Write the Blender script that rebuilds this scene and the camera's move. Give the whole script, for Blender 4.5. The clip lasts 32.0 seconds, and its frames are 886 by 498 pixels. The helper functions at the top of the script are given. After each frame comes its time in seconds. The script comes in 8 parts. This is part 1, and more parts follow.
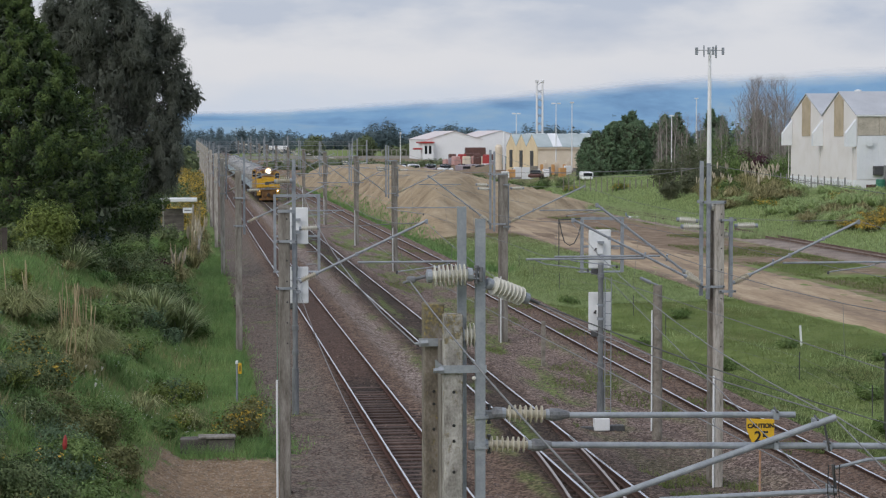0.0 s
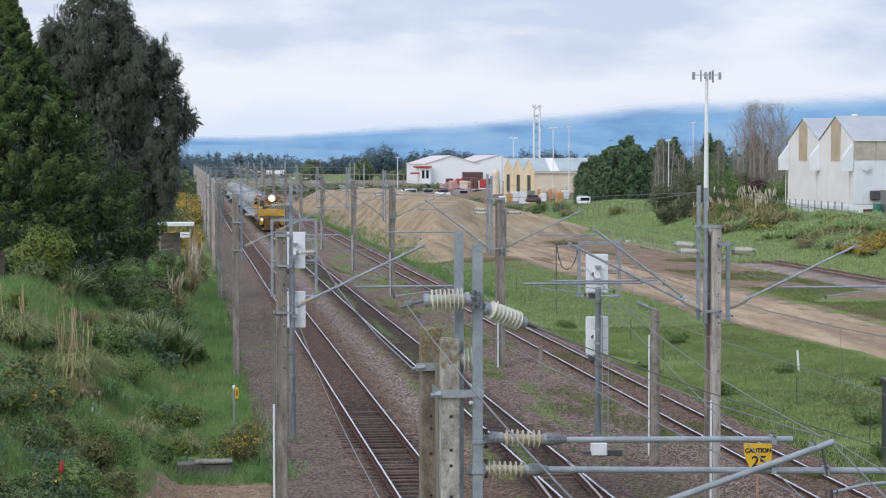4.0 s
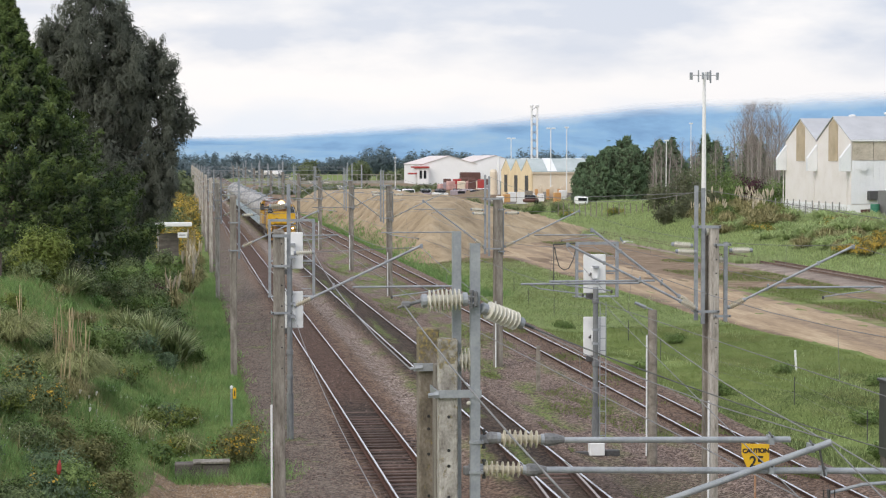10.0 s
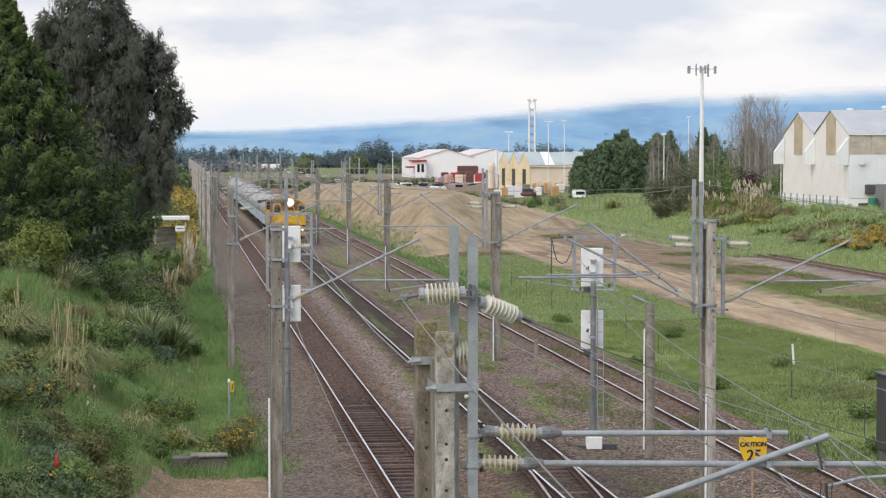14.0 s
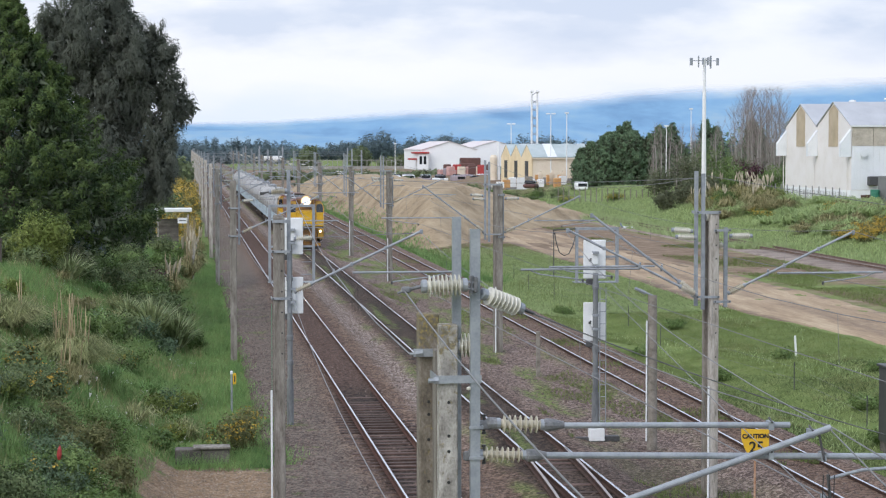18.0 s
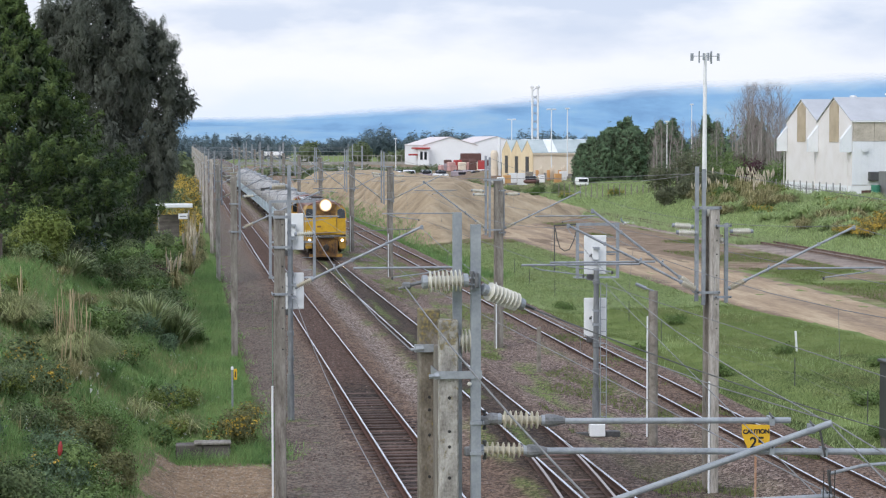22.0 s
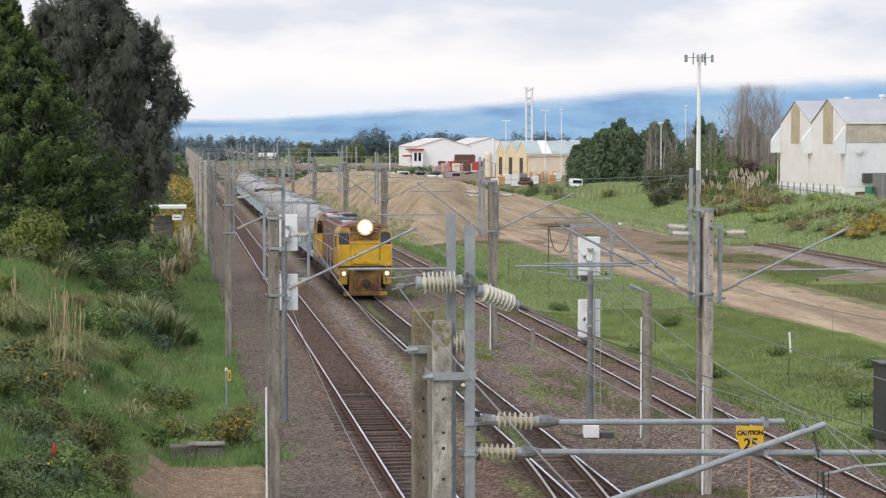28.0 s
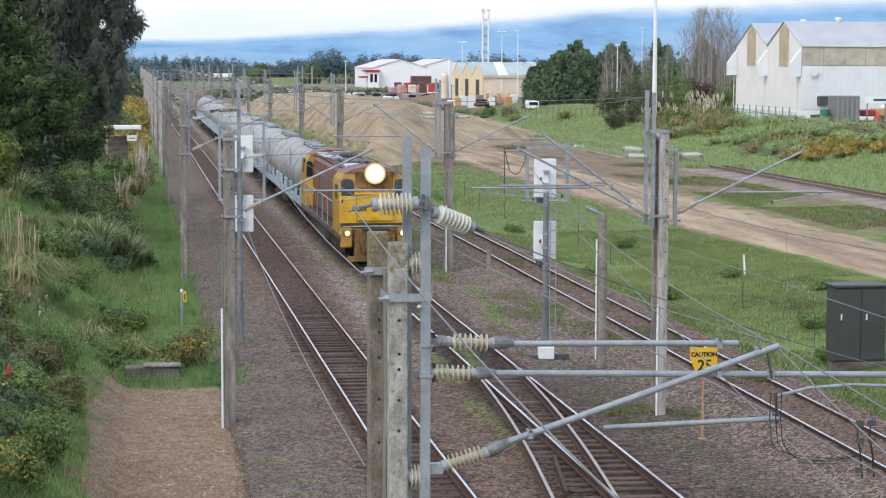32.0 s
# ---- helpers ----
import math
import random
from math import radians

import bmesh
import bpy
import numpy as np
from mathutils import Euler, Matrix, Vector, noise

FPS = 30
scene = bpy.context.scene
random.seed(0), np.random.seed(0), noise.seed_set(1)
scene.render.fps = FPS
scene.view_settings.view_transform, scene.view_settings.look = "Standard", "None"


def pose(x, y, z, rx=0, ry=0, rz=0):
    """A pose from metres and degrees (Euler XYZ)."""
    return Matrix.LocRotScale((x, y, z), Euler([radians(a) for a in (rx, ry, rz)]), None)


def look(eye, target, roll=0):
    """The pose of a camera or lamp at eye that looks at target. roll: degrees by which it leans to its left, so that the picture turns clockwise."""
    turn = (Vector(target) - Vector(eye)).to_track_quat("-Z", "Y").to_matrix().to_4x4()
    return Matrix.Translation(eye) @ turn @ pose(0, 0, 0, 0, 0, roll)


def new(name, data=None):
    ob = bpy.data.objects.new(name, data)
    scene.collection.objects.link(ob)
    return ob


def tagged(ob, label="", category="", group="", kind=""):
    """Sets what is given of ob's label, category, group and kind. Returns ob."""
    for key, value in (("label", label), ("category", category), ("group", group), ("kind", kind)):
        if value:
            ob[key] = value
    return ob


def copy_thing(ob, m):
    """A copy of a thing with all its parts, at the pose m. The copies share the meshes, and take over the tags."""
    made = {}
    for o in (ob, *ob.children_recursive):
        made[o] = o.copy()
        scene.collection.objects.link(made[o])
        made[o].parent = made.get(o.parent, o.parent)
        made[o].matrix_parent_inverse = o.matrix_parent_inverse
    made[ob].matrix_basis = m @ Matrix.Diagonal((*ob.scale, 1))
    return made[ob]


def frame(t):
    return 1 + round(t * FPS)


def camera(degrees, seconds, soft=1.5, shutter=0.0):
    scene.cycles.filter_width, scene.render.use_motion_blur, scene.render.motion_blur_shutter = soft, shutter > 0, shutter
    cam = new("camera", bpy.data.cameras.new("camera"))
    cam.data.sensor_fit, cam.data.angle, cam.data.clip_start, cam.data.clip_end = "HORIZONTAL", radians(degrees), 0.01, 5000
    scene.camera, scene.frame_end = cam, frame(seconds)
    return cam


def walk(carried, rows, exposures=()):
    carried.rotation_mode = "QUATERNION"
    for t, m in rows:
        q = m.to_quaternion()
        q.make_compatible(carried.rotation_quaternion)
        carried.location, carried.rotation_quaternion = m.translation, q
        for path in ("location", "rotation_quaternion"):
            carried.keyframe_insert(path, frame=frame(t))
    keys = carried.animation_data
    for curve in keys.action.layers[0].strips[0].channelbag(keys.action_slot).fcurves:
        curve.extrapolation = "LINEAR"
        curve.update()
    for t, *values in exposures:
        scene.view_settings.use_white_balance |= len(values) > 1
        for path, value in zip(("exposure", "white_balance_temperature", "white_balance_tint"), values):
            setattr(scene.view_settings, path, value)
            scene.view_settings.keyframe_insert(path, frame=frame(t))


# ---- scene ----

EYE = Vector((0.0, 0.0, 7.1))


def aim(yaw, down, lean):
    """A camera turn: degrees to the right of the railway's line, below the horizon, and leaning to the left."""
    return pose(EYE.x, EYE.y, EYE.z, 90 - down, 0, -yaw) @ pose(0, 0, 0, 0, 0, lean)


cam = camera(24.57, 32.0, soft=1.2)
AIMS = [
    (0.0, 7.112, 3.224, -0.053), (0.5, 7.112, 3.133, -0.07), (1.0, 7.09, 2.934, -0.06), (1.5, 7.085, 2.728, -0.07),
    (2.0, 7.085, 2.638, -0.043), (2.5, 7.135, 2.589, -0.045), (3.0, 7.145, 2.574, -0.053), (3.5, 7.163, 2.561, -0.049),
    (5.5, 7.26, 2.47, -0.023), (6.0, 7.258, 2.477, -0.03), (6.5, 7.265, 2.525, 0.0), (7.0, 7.233, 2.568, -0.004),
    (7.5, 7.228, 2.611, -0.02), (8.0, 7.21, 2.62, -0.01), (8.5, 7.234, 2.69, -0.02), (9.0, 7.234, 2.653, -0.04),
    (9.5, 7.234, 2.594, -0.02), (10.0, 7.258, 2.528, -0.04), (10.5, 7.28, 2.515, -0.023), (11.0, 7.258, 2.615, -0.01),
    (11.5, 7.258, 2.52, -0.01), (12.0, 7.282, 2.638, -0.015), (12.5, 7.281, 2.645, -0.01), (13.0, 7.306, 2.641, 0.0),
    (13.5, 7.29, 2.663, -0.017), (14.0, 7.325, 2.709, -0.02), (14.5, 7.283, 2.727, -0.05), (16.5, 7.24, 2.83, -0.043),
    (17.0, 7.28, 2.82, -0.04), (17.5, 7.264, 2.87, -0.06), (18.0, 7.258, 2.935, -0.04), (18.5, 7.225, 2.895, -0.09),
    (19.0, 7.233, 2.99, -0.055), (19.5, 7.26, 2.952, -0.05), (20.0, 7.247, 2.972, -0.045), (20.5, 7.257, 2.99, -0.06),
    (21.0, 7.237, 3.002, -0.055), (21.5, 7.234, 3.02, -0.06), (22.0, 7.24, 3.06, -0.065), (22.5, 7.345, 2.938, -0.044),
    (23.0, 7.31, 2.855, -0.041), (23.5, 7.322, 2.846, -0.03), (24.0, 7.4, 2.888, -0.01), (24.5, 7.383, 2.947, -0.04),
    (25.0, 7.406, 2.988, -0.023), (25.5, 7.38, 3.055, -0.025), (27.5, 7.403, 3.04, -0.05), (28.0, 7.408, 3.026, -0.026),
    (28.5, 7.409, 3.02, -0.01), (29.0, 7.427, 2.91, -0.025), (29.5, 7.472, 3.136, 0.031), (30.0, 7.616, 3.7, 0.07),
    (30.5, 7.68, 4.104, 0.05), (31.0, 8.17, 4.352, 0.13), (31.5, 8.24, 4.737, 0.135), (32.0, 8.656, 5.229, 0.19)]
EXPOSURES = [
    (0.0, -0.46, 6300, 12), (1.0, -0.34, 5950, 13), (3.5, -0.16, 5960, 13), (5.5, -0.01, 6600, 12), (6.0, 0.02, 6700, 12), (14.5, 0.02, 6680, 12),
    (16.5, 0.02, 6130, 12), (23.2, 0.02, 6140, 12), (24.2, 0.02, 6400, 13), (25.2, 0.02, 6660, 13), (29.5, 0.02, 6660, 13), (31.0, 0.1, 6400, 13), (32.0, 0.13, 6120, 12)]
walk(cam, [(t, aim(a, b, c)) for t, a, b, c in AIMS], EXPOSURES)

# ---- sky and sun: a bright overcast afternoon ----
SUN_UP, SUN_TURN = radians(36), radians(226)
world = bpy.data.worlds.new("overcast_sky")
scene.world = world
world.use_nodes = True
wt = world.node_tree
wt.nodes.clear()


def ramp(tree, source, stops):
    n = tree.nodes.new("ShaderNodeValToRGB")
    e = n.color_ramp.elements
    while len(e) < len(stops):
        e.new(0.5)
    for el, (p, c) in zip(e, stops):
        el.position = p
        el.color = (*c, 1) if len(c) == 3 else c
    tree.links.new(source, n.inputs[0])
    return n.outputs[0]


def grey(v):
    return (v, v, v)


def mixed(tree, fac, a, b, blend="MIX"):
    n = tree.nodes.new("ShaderNodeMix")
    n.data_type, n.blend_type = "RGBA", blend
    for socket, value in ((n.inputs[0], fac), (n.inputs[6], a), (n.inputs[7], b)):
        if isinstance(value, bpy.types.NodeSocket):
            tree.links.new(value, socket)
        elif isinstance(value, (int, float)):
            socket.default_value = value
        else:
            socket.default_value = (*value, 1)
    return n.outputs[2]


def calc(tree, op, a, b=0.0, clamp=False):
    n = tree.nodes.new("ShaderNodeMath")
    n.operation, n.use_clamp = op, clamp
    for socket, value in ((n.inputs[0], a), (n.inputs[1], b)):
        if isinstance(value, bpy.types.NodeSocket):
            tree.links.new(value, socket)
        else:
            socket.default_value = value
    return n.outputs[0]


def noise_of(tree, coords, scale, detail=4.0, rough=0.55):
    n = tree.nodes.new("ShaderNodeTexNoise")
    n.inputs["Scale"].default_value, n.inputs["Detail"].default_value, n.inputs["Roughness"].default_value = scale, detail, rough
    tree.links.new(coords, n.inputs["Vector"])
    return n.outputs["Fac"]


sky = wt.nodes.new("ShaderNodeTexSky")
sky.sky_type, sky.sun_disc, sky.sun_elevation, sky.sun_rotation = "NISHITA", False, SUN_UP, SUN_TURN
coords = wt.nodes.new("ShaderNodeTexCoord").outputs["Generated"]
stretch = wt.nodes.new("ShaderNodeMapping")
stretch.inputs["Scale"].default_value = (5.0, 5.0, 15.0)
wt.links.new(coords, stretch.inputs["Vector"])
clouds = noise_of(wt, stretch.outputs[0], 2.6, 5.0, 0.5)
split = wt.nodes.new("ShaderNodeSeparateXYZ")
wt.links.new(coords, split.inputs[0])
lift = calc(wt, "ADD", split.outputs["Z"], calc(wt, "MULTIPLY", calc(wt, "SUBTRACT", clouds, 0.5), 0.05))
soft_noise = noise_of(wt, stretch.outputs[0], 1.1, 3.0, 0.5)
# a white layer over the hills, with grey-blue cloud bellies above it, brightest overhead
layer = ramp(wt, lift, [(0.0, (0.8, 0.91, 1.06)), (0.016, (0.88, 0.94, 1.03)), (0.032, (1.02, 1.02, 1.04)), (0.06, (1.06, 1.05, 1.05)), (0.1, (0.96, 0.98, 1.01)), (0.3, (1.4, 1.46, 1.55)), (1.0, (2.0, 2.08, 2.2))])
belly = calc(wt, "MULTIPLY", ramp(wt, calc(wt, "ADD", calc(wt, "MULTIPLY", clouds, 0.6), calc(wt, "MULTIPLY", soft_noise, 0.4)), [(0.35, grey(0)), (0.52, grey(0.85))]), ramp(wt, lift, [(0.042, grey(0)), (0.062, grey(1))]))
cloud_tone = mixed(wt, belly, layer, (0.67, 0.74, 0.872))
sky_part = mixed(wt, 0.1, grey(0), sky.outputs[0])
both = wt.nodes.new("ShaderNodeMix")
both.data_type, both.blend_type = "RGBA", "MIX"
both.inputs[0].default_value = 0.9
wt.links.new(sky_part, both.inputs[6])
side_tone = ramp(wt, calc(wt, "ADD", split.outputs["X"], calc(wt, "MULTIPLY", calc(wt, "SUBTRACT", soft_noise, 0.5), 0.2)), [(0.12, grey(1.0)), (0.34, (0.93, 0.945, 0.97)), (0.7, (0.9, 0.92, 0.96)), (1.0, grey(1.0))])
wt.links.new(mixed(wt, 1.0, cloud_tone, side_tone, "MULTIPLY"), both.inputs[7])
back = wt.nodes.new("ShaderNodeBackground")
back.inputs["Strength"].default_value = 1.0
wt.links.new(both.outputs[2], back.inputs["Color"])
wout = wt.nodes.new("ShaderNodeOutputWorld")
wt.links.new(back.outputs[0], wout.inputs["Surface"])

sun_data = bpy.data.lights.new("sun", "SUN")
sun_data.energy, sun_data.angle, sun_data.color = 1.75, radians(42), (1.0, 0.95, 0.88)
sun = new("sun", sun_data)
sun_dir = Vector((math.sin(SUN_TURN) * math.cos(SUN_UP), math.cos(SUN_TURN) * math.cos(SUN_UP), math.sin(SUN_UP)))
sun.matrix_world = look(sun_dir * 100, (0, 0, 0))


# ---- materials ----
def material(name, tones, scale=8.0, rough=0.7, metal=0.0, bump=0.2, fine=None, bump_size=0.02, island=0.0, objectwise=0.0, trans=0.0, spec=0.5, streak=None):
    """A surface of two or three tones mixed by coarse and fine grain, with relief of bump_size metres."""
    m = bpy.data.materials.new(name)
    m.use_nodes = True
    t = m.node_tree
    bsdf = t.nodes["Principled BSDF"]
    co = t.nodes.new("ShaderNodeTexCoord").outputs["Object"]
    if streak:
        run = t.nodes.new("ShaderNodeMapping")
        run.inputs["Scale"].default_value = streak
        t.links.new(co, run.inputs["Vector"])
        co = run.outputs[0]
    coarse = noise_of(t, co, scale, 5.0, 0.6)
    small = noise_of(t, co, fine or scale * 9, 4.0, 0.6)
    grain = calc(t, "ADD", calc(t, "MULTIPLY", coarse, 0.65), calc(t, "MULTIPLY", small, 0.35))
    spots = [(0.34 + 0.32 * i / max(1, len(tones) - 1), c) for i, c in enumerate(tones)]
    colour = ramp(t, grain, spots)
    if island or objectwise:
        if island:
            r = t.nodes.new("ShaderNodeNewGeometry").outputs["Random Per Island"]
        else:
            r = t.nodes.new("ShaderNodeObjectInfo").outputs["Random"]
        k = island or objectwise
        v = calc(t, "ADD", calc(t, "MULTIPLY", r, 2 * k), 1 - k)
        hsv = t.nodes.new("ShaderNodeHueSaturation")
        t.links.new(v, hsv.inputs["Value"])
        t.links.new(colour, hsv.inputs["Color"])
        colour = hsv.outputs[0]
    t.links.new(colour, bsdf.inputs["Base Color"])
    t.links.new(calc(t, "ADD", calc(t, "MULTIPLY", calc(t, "SUBTRACT", small, 0.5), 0.3), rough, True), bsdf.inputs["Roughness"])
    bsdf.inputs["Metallic"].default_value = metal
    bsdf.inputs["Specular IOR Level"].default_value = spec
    if bump:
        b = t.nodes.new("ShaderNodeBump")
        b.inputs["Strength"].default_value, b.inputs["Distance"].default_value = bump, bump_size
        t.links.new(small, b.inputs["Height"])
        t.links.new(b.outputs[0], bsdf.inputs["Normal"])
    if trans:
        tr = t.nodes.new("ShaderNodeBsdfTranslucent")
        t.links.new(colour, tr.inputs["Color"])
        ms = t.nodes.new("ShaderNodeMixShader")
        ms.inputs[0].default_value = trans
        t.links.new(bsdf.outputs[0], ms.inputs[1])
        t.links.new(tr.outputs[0], ms.inputs[2])
        t.links.new(ms.outputs[0], t.nodes["Material Output"].inputs["Surface"])
    return m


def glowing(name, colour, strength):
    m = bpy.data.materials.new(name)
    m.use_nodes = True
    b = m.node_tree.nodes["Principled BSDF"]
    b.inputs["Emission Color"].default_value, b.inputs["Emission Strength"].default_value = (*colour, 1), strength
    b.inputs["Base Color"].default_value = (*colour, 1)
    return m


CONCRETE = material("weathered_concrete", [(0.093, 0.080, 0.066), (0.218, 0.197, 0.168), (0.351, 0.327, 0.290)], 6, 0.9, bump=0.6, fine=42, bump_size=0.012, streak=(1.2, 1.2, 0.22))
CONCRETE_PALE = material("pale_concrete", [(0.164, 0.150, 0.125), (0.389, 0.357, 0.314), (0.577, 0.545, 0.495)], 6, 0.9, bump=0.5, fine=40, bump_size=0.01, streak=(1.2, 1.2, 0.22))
def lichened(name, tones, z_top, much):
    """Streaked concrete with yellow-brown lichen that thins out below its top."""
    m = material(name, tones, 9, 0.95, bump=0.7, fine=60, bump_size=0.015, streak=(1, 1, 0.6))
    t = m.node_tree
    bsdf = t.nodes["Principled BSDF"]
    base = bsdf.inputs["Base Color"].links[0].from_socket
    co = t.nodes.new("ShaderNodeTexCoord").outputs["Object"]
    sep = t.nodes.new("ShaderNodeSeparateXYZ")
    t.links.new(co, sep.inputs[0])
    near_top = ramp(t, calc(t, "DIVIDE", calc(t, "SUBTRACT", z_top, sep.outputs["Z"]), 3.0), [(0.0, grey(much)), (0.05, grey(much * 0.7)), (0.12, grey(0.03)), (1.0, grey(0))])
    spot = calc(t, "ADD", noise_of(t, co, 14, 5, 0.65), near_top)
    growth = ramp(t, noise_of(t, co, 40, 3), [(0.4, (0.13, 0.11, 0.07)), (0.54, (0.22, 0.18, 0.09)), (0.68, (0.36, 0.27, 0.08))])
    t.links.new(mixed(t, ramp(t, spot, [(0.6, grey(0)), (0.7, grey(0.85))]), base, growth), bsdf.inputs["Base Color"])
    return m


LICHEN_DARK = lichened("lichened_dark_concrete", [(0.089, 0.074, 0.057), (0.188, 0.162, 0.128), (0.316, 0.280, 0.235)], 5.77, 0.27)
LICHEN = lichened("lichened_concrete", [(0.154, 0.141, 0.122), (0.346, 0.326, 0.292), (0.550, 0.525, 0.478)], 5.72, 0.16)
TIMBER = material("grey_timber", [(0.12, 0.105, 0.085), (0.24, 0.215, 0.18), (0.34, 0.31, 0.27)], 6, 0.9, bump=0.5, fine=70)
TIMBER_DARK = material("dark_weathered_timber", [(0.05, 0.043, 0.037), (0.12, 0.105, 0.092), (0.2, 0.18, 0.16)], 5, 0.9, bump=0.5, fine=60, streak=(0.25, 1, 1))
SLEEPER = material("sleeper_timber", [(0.038, 0.023, 0.018), (0.081, 0.050, 0.040), (0.134, 0.088, 0.070)], 3, 0.9, bump=0.5, fine=40, objectwise=0.4)
GALV = material("galvanised_steel", [(0.229, 0.251, 0.277), (0.317, 0.339, 0.365), (0.396, 0.418, 0.440)], 6, 0.5, 0.25, bump=0.1, fine=50)
POST_GREY = material("weathered_post_steel", [(0.11, 0.115, 0.12), (0.19, 0.2, 0.205), (0.27, 0.28, 0.285)], 6, 0.6, 0.2, bump=0.1, fine=50, streak=(1, 1, 0.2))
CASTING = material("grey_casting", [(0.1, 0.103, 0.107), (0.18, 0.184, 0.19), (0.27, 0.275, 0.28)], 14, 0.65, 0.2, bump=0.2, fine=70)
DARK_STEEL = material("dark_steel", [(0.06, 0.06, 0.06), (0.13, 0.13, 0.13)], 10, 0.6, 0.4)
WIRE = material("weathered_wire", [(0.16, 0.16, 0.16), (0.27, 0.27, 0.27)], 10, 0.55, 0.3, bump=0)
PORCELAIN = material("cream_porcelain", [(0.55, 0.53, 0.45), (0.68, 0.66, 0.58), (0.74, 0.72, 0.65)], 12, 0.3, bump=0.05)
PORCELAIN_TAN = material("tan_porcelain", [(0.4, 0.36, 0.27), (0.52, 0.48, 0.38), (0.6, 0.56, 0.46)], 12, 0.35, bump=0.05)
WHITE = material("white_paint", [(0.68, 0.7, 0.7), (0.78, 0.79, 0.79), (0.82, 0.83, 0.83)], 4, 0.5, bump=0.05)
RAIL_SIDE = material("rusty_rail", [(0.03, 0.017, 0.013), (0.065, 0.034, 0.024), (0.11, 0.06, 0.04)], 7, 0.85, 0.1, bump=0.3)
RAIL_RED = material("red_rusty_rail", [(0.037, 0.016, 0.011), (0.081, 0.034, 0.022), (0.124, 0.056, 0.036)], 7, 0.85, 0.1, bump=0.3)
RAIL_TOP = material("polished_rail", [(0.62, 0.63, 0.66), (0.8, 0.81, 0.83)], 3, 0.25, 0.85, bump=0.02)
RAIL_DULL = material("dull_rail", [(0.34, 0.3, 0.28), (0.46, 0.42, 0.4)], 3, 0.5, 0.4)
RAIL_RUST = material("rusty_railhead", [(0.16, 0.11, 0.085), (0.26, 0.19, 0.15)], 3, 0.7, 0.3)
SIGN_YELLOW = material("sign_yellow", [(0.72, 0.42, 0.02), (0.8, 0.5, 0.03)], 3, 0.4, bump=0.03)
BLACK = material("black_paint", [(0.015, 0.015, 0.015), (0.03, 0.03, 0.03)], 5, 0.5)
PALE_PIPE = material("blue_grey_plastic", [(0.2, 0.26, 0.3), (0.32, 0.38, 0.42)], 4, 0.6)
CABINET = material("dark_green_cabinet", [(0.045, 0.048, 0.046), (0.065, 0.068, 0.065)], 2, 0.5, bump=0.05)
RUST_POST = material("rusty_post", [(0.3, 0.13, 0.06), (0.42, 0.24, 0.14), (0.55, 0.45, 0.36)], 12, 0.8)
GLASS_DARK = material("dark_glazing", [(0.01, 0.012, 0.015), (0.03, 0.035, 0.04)], 1, 0.1, bump=0)


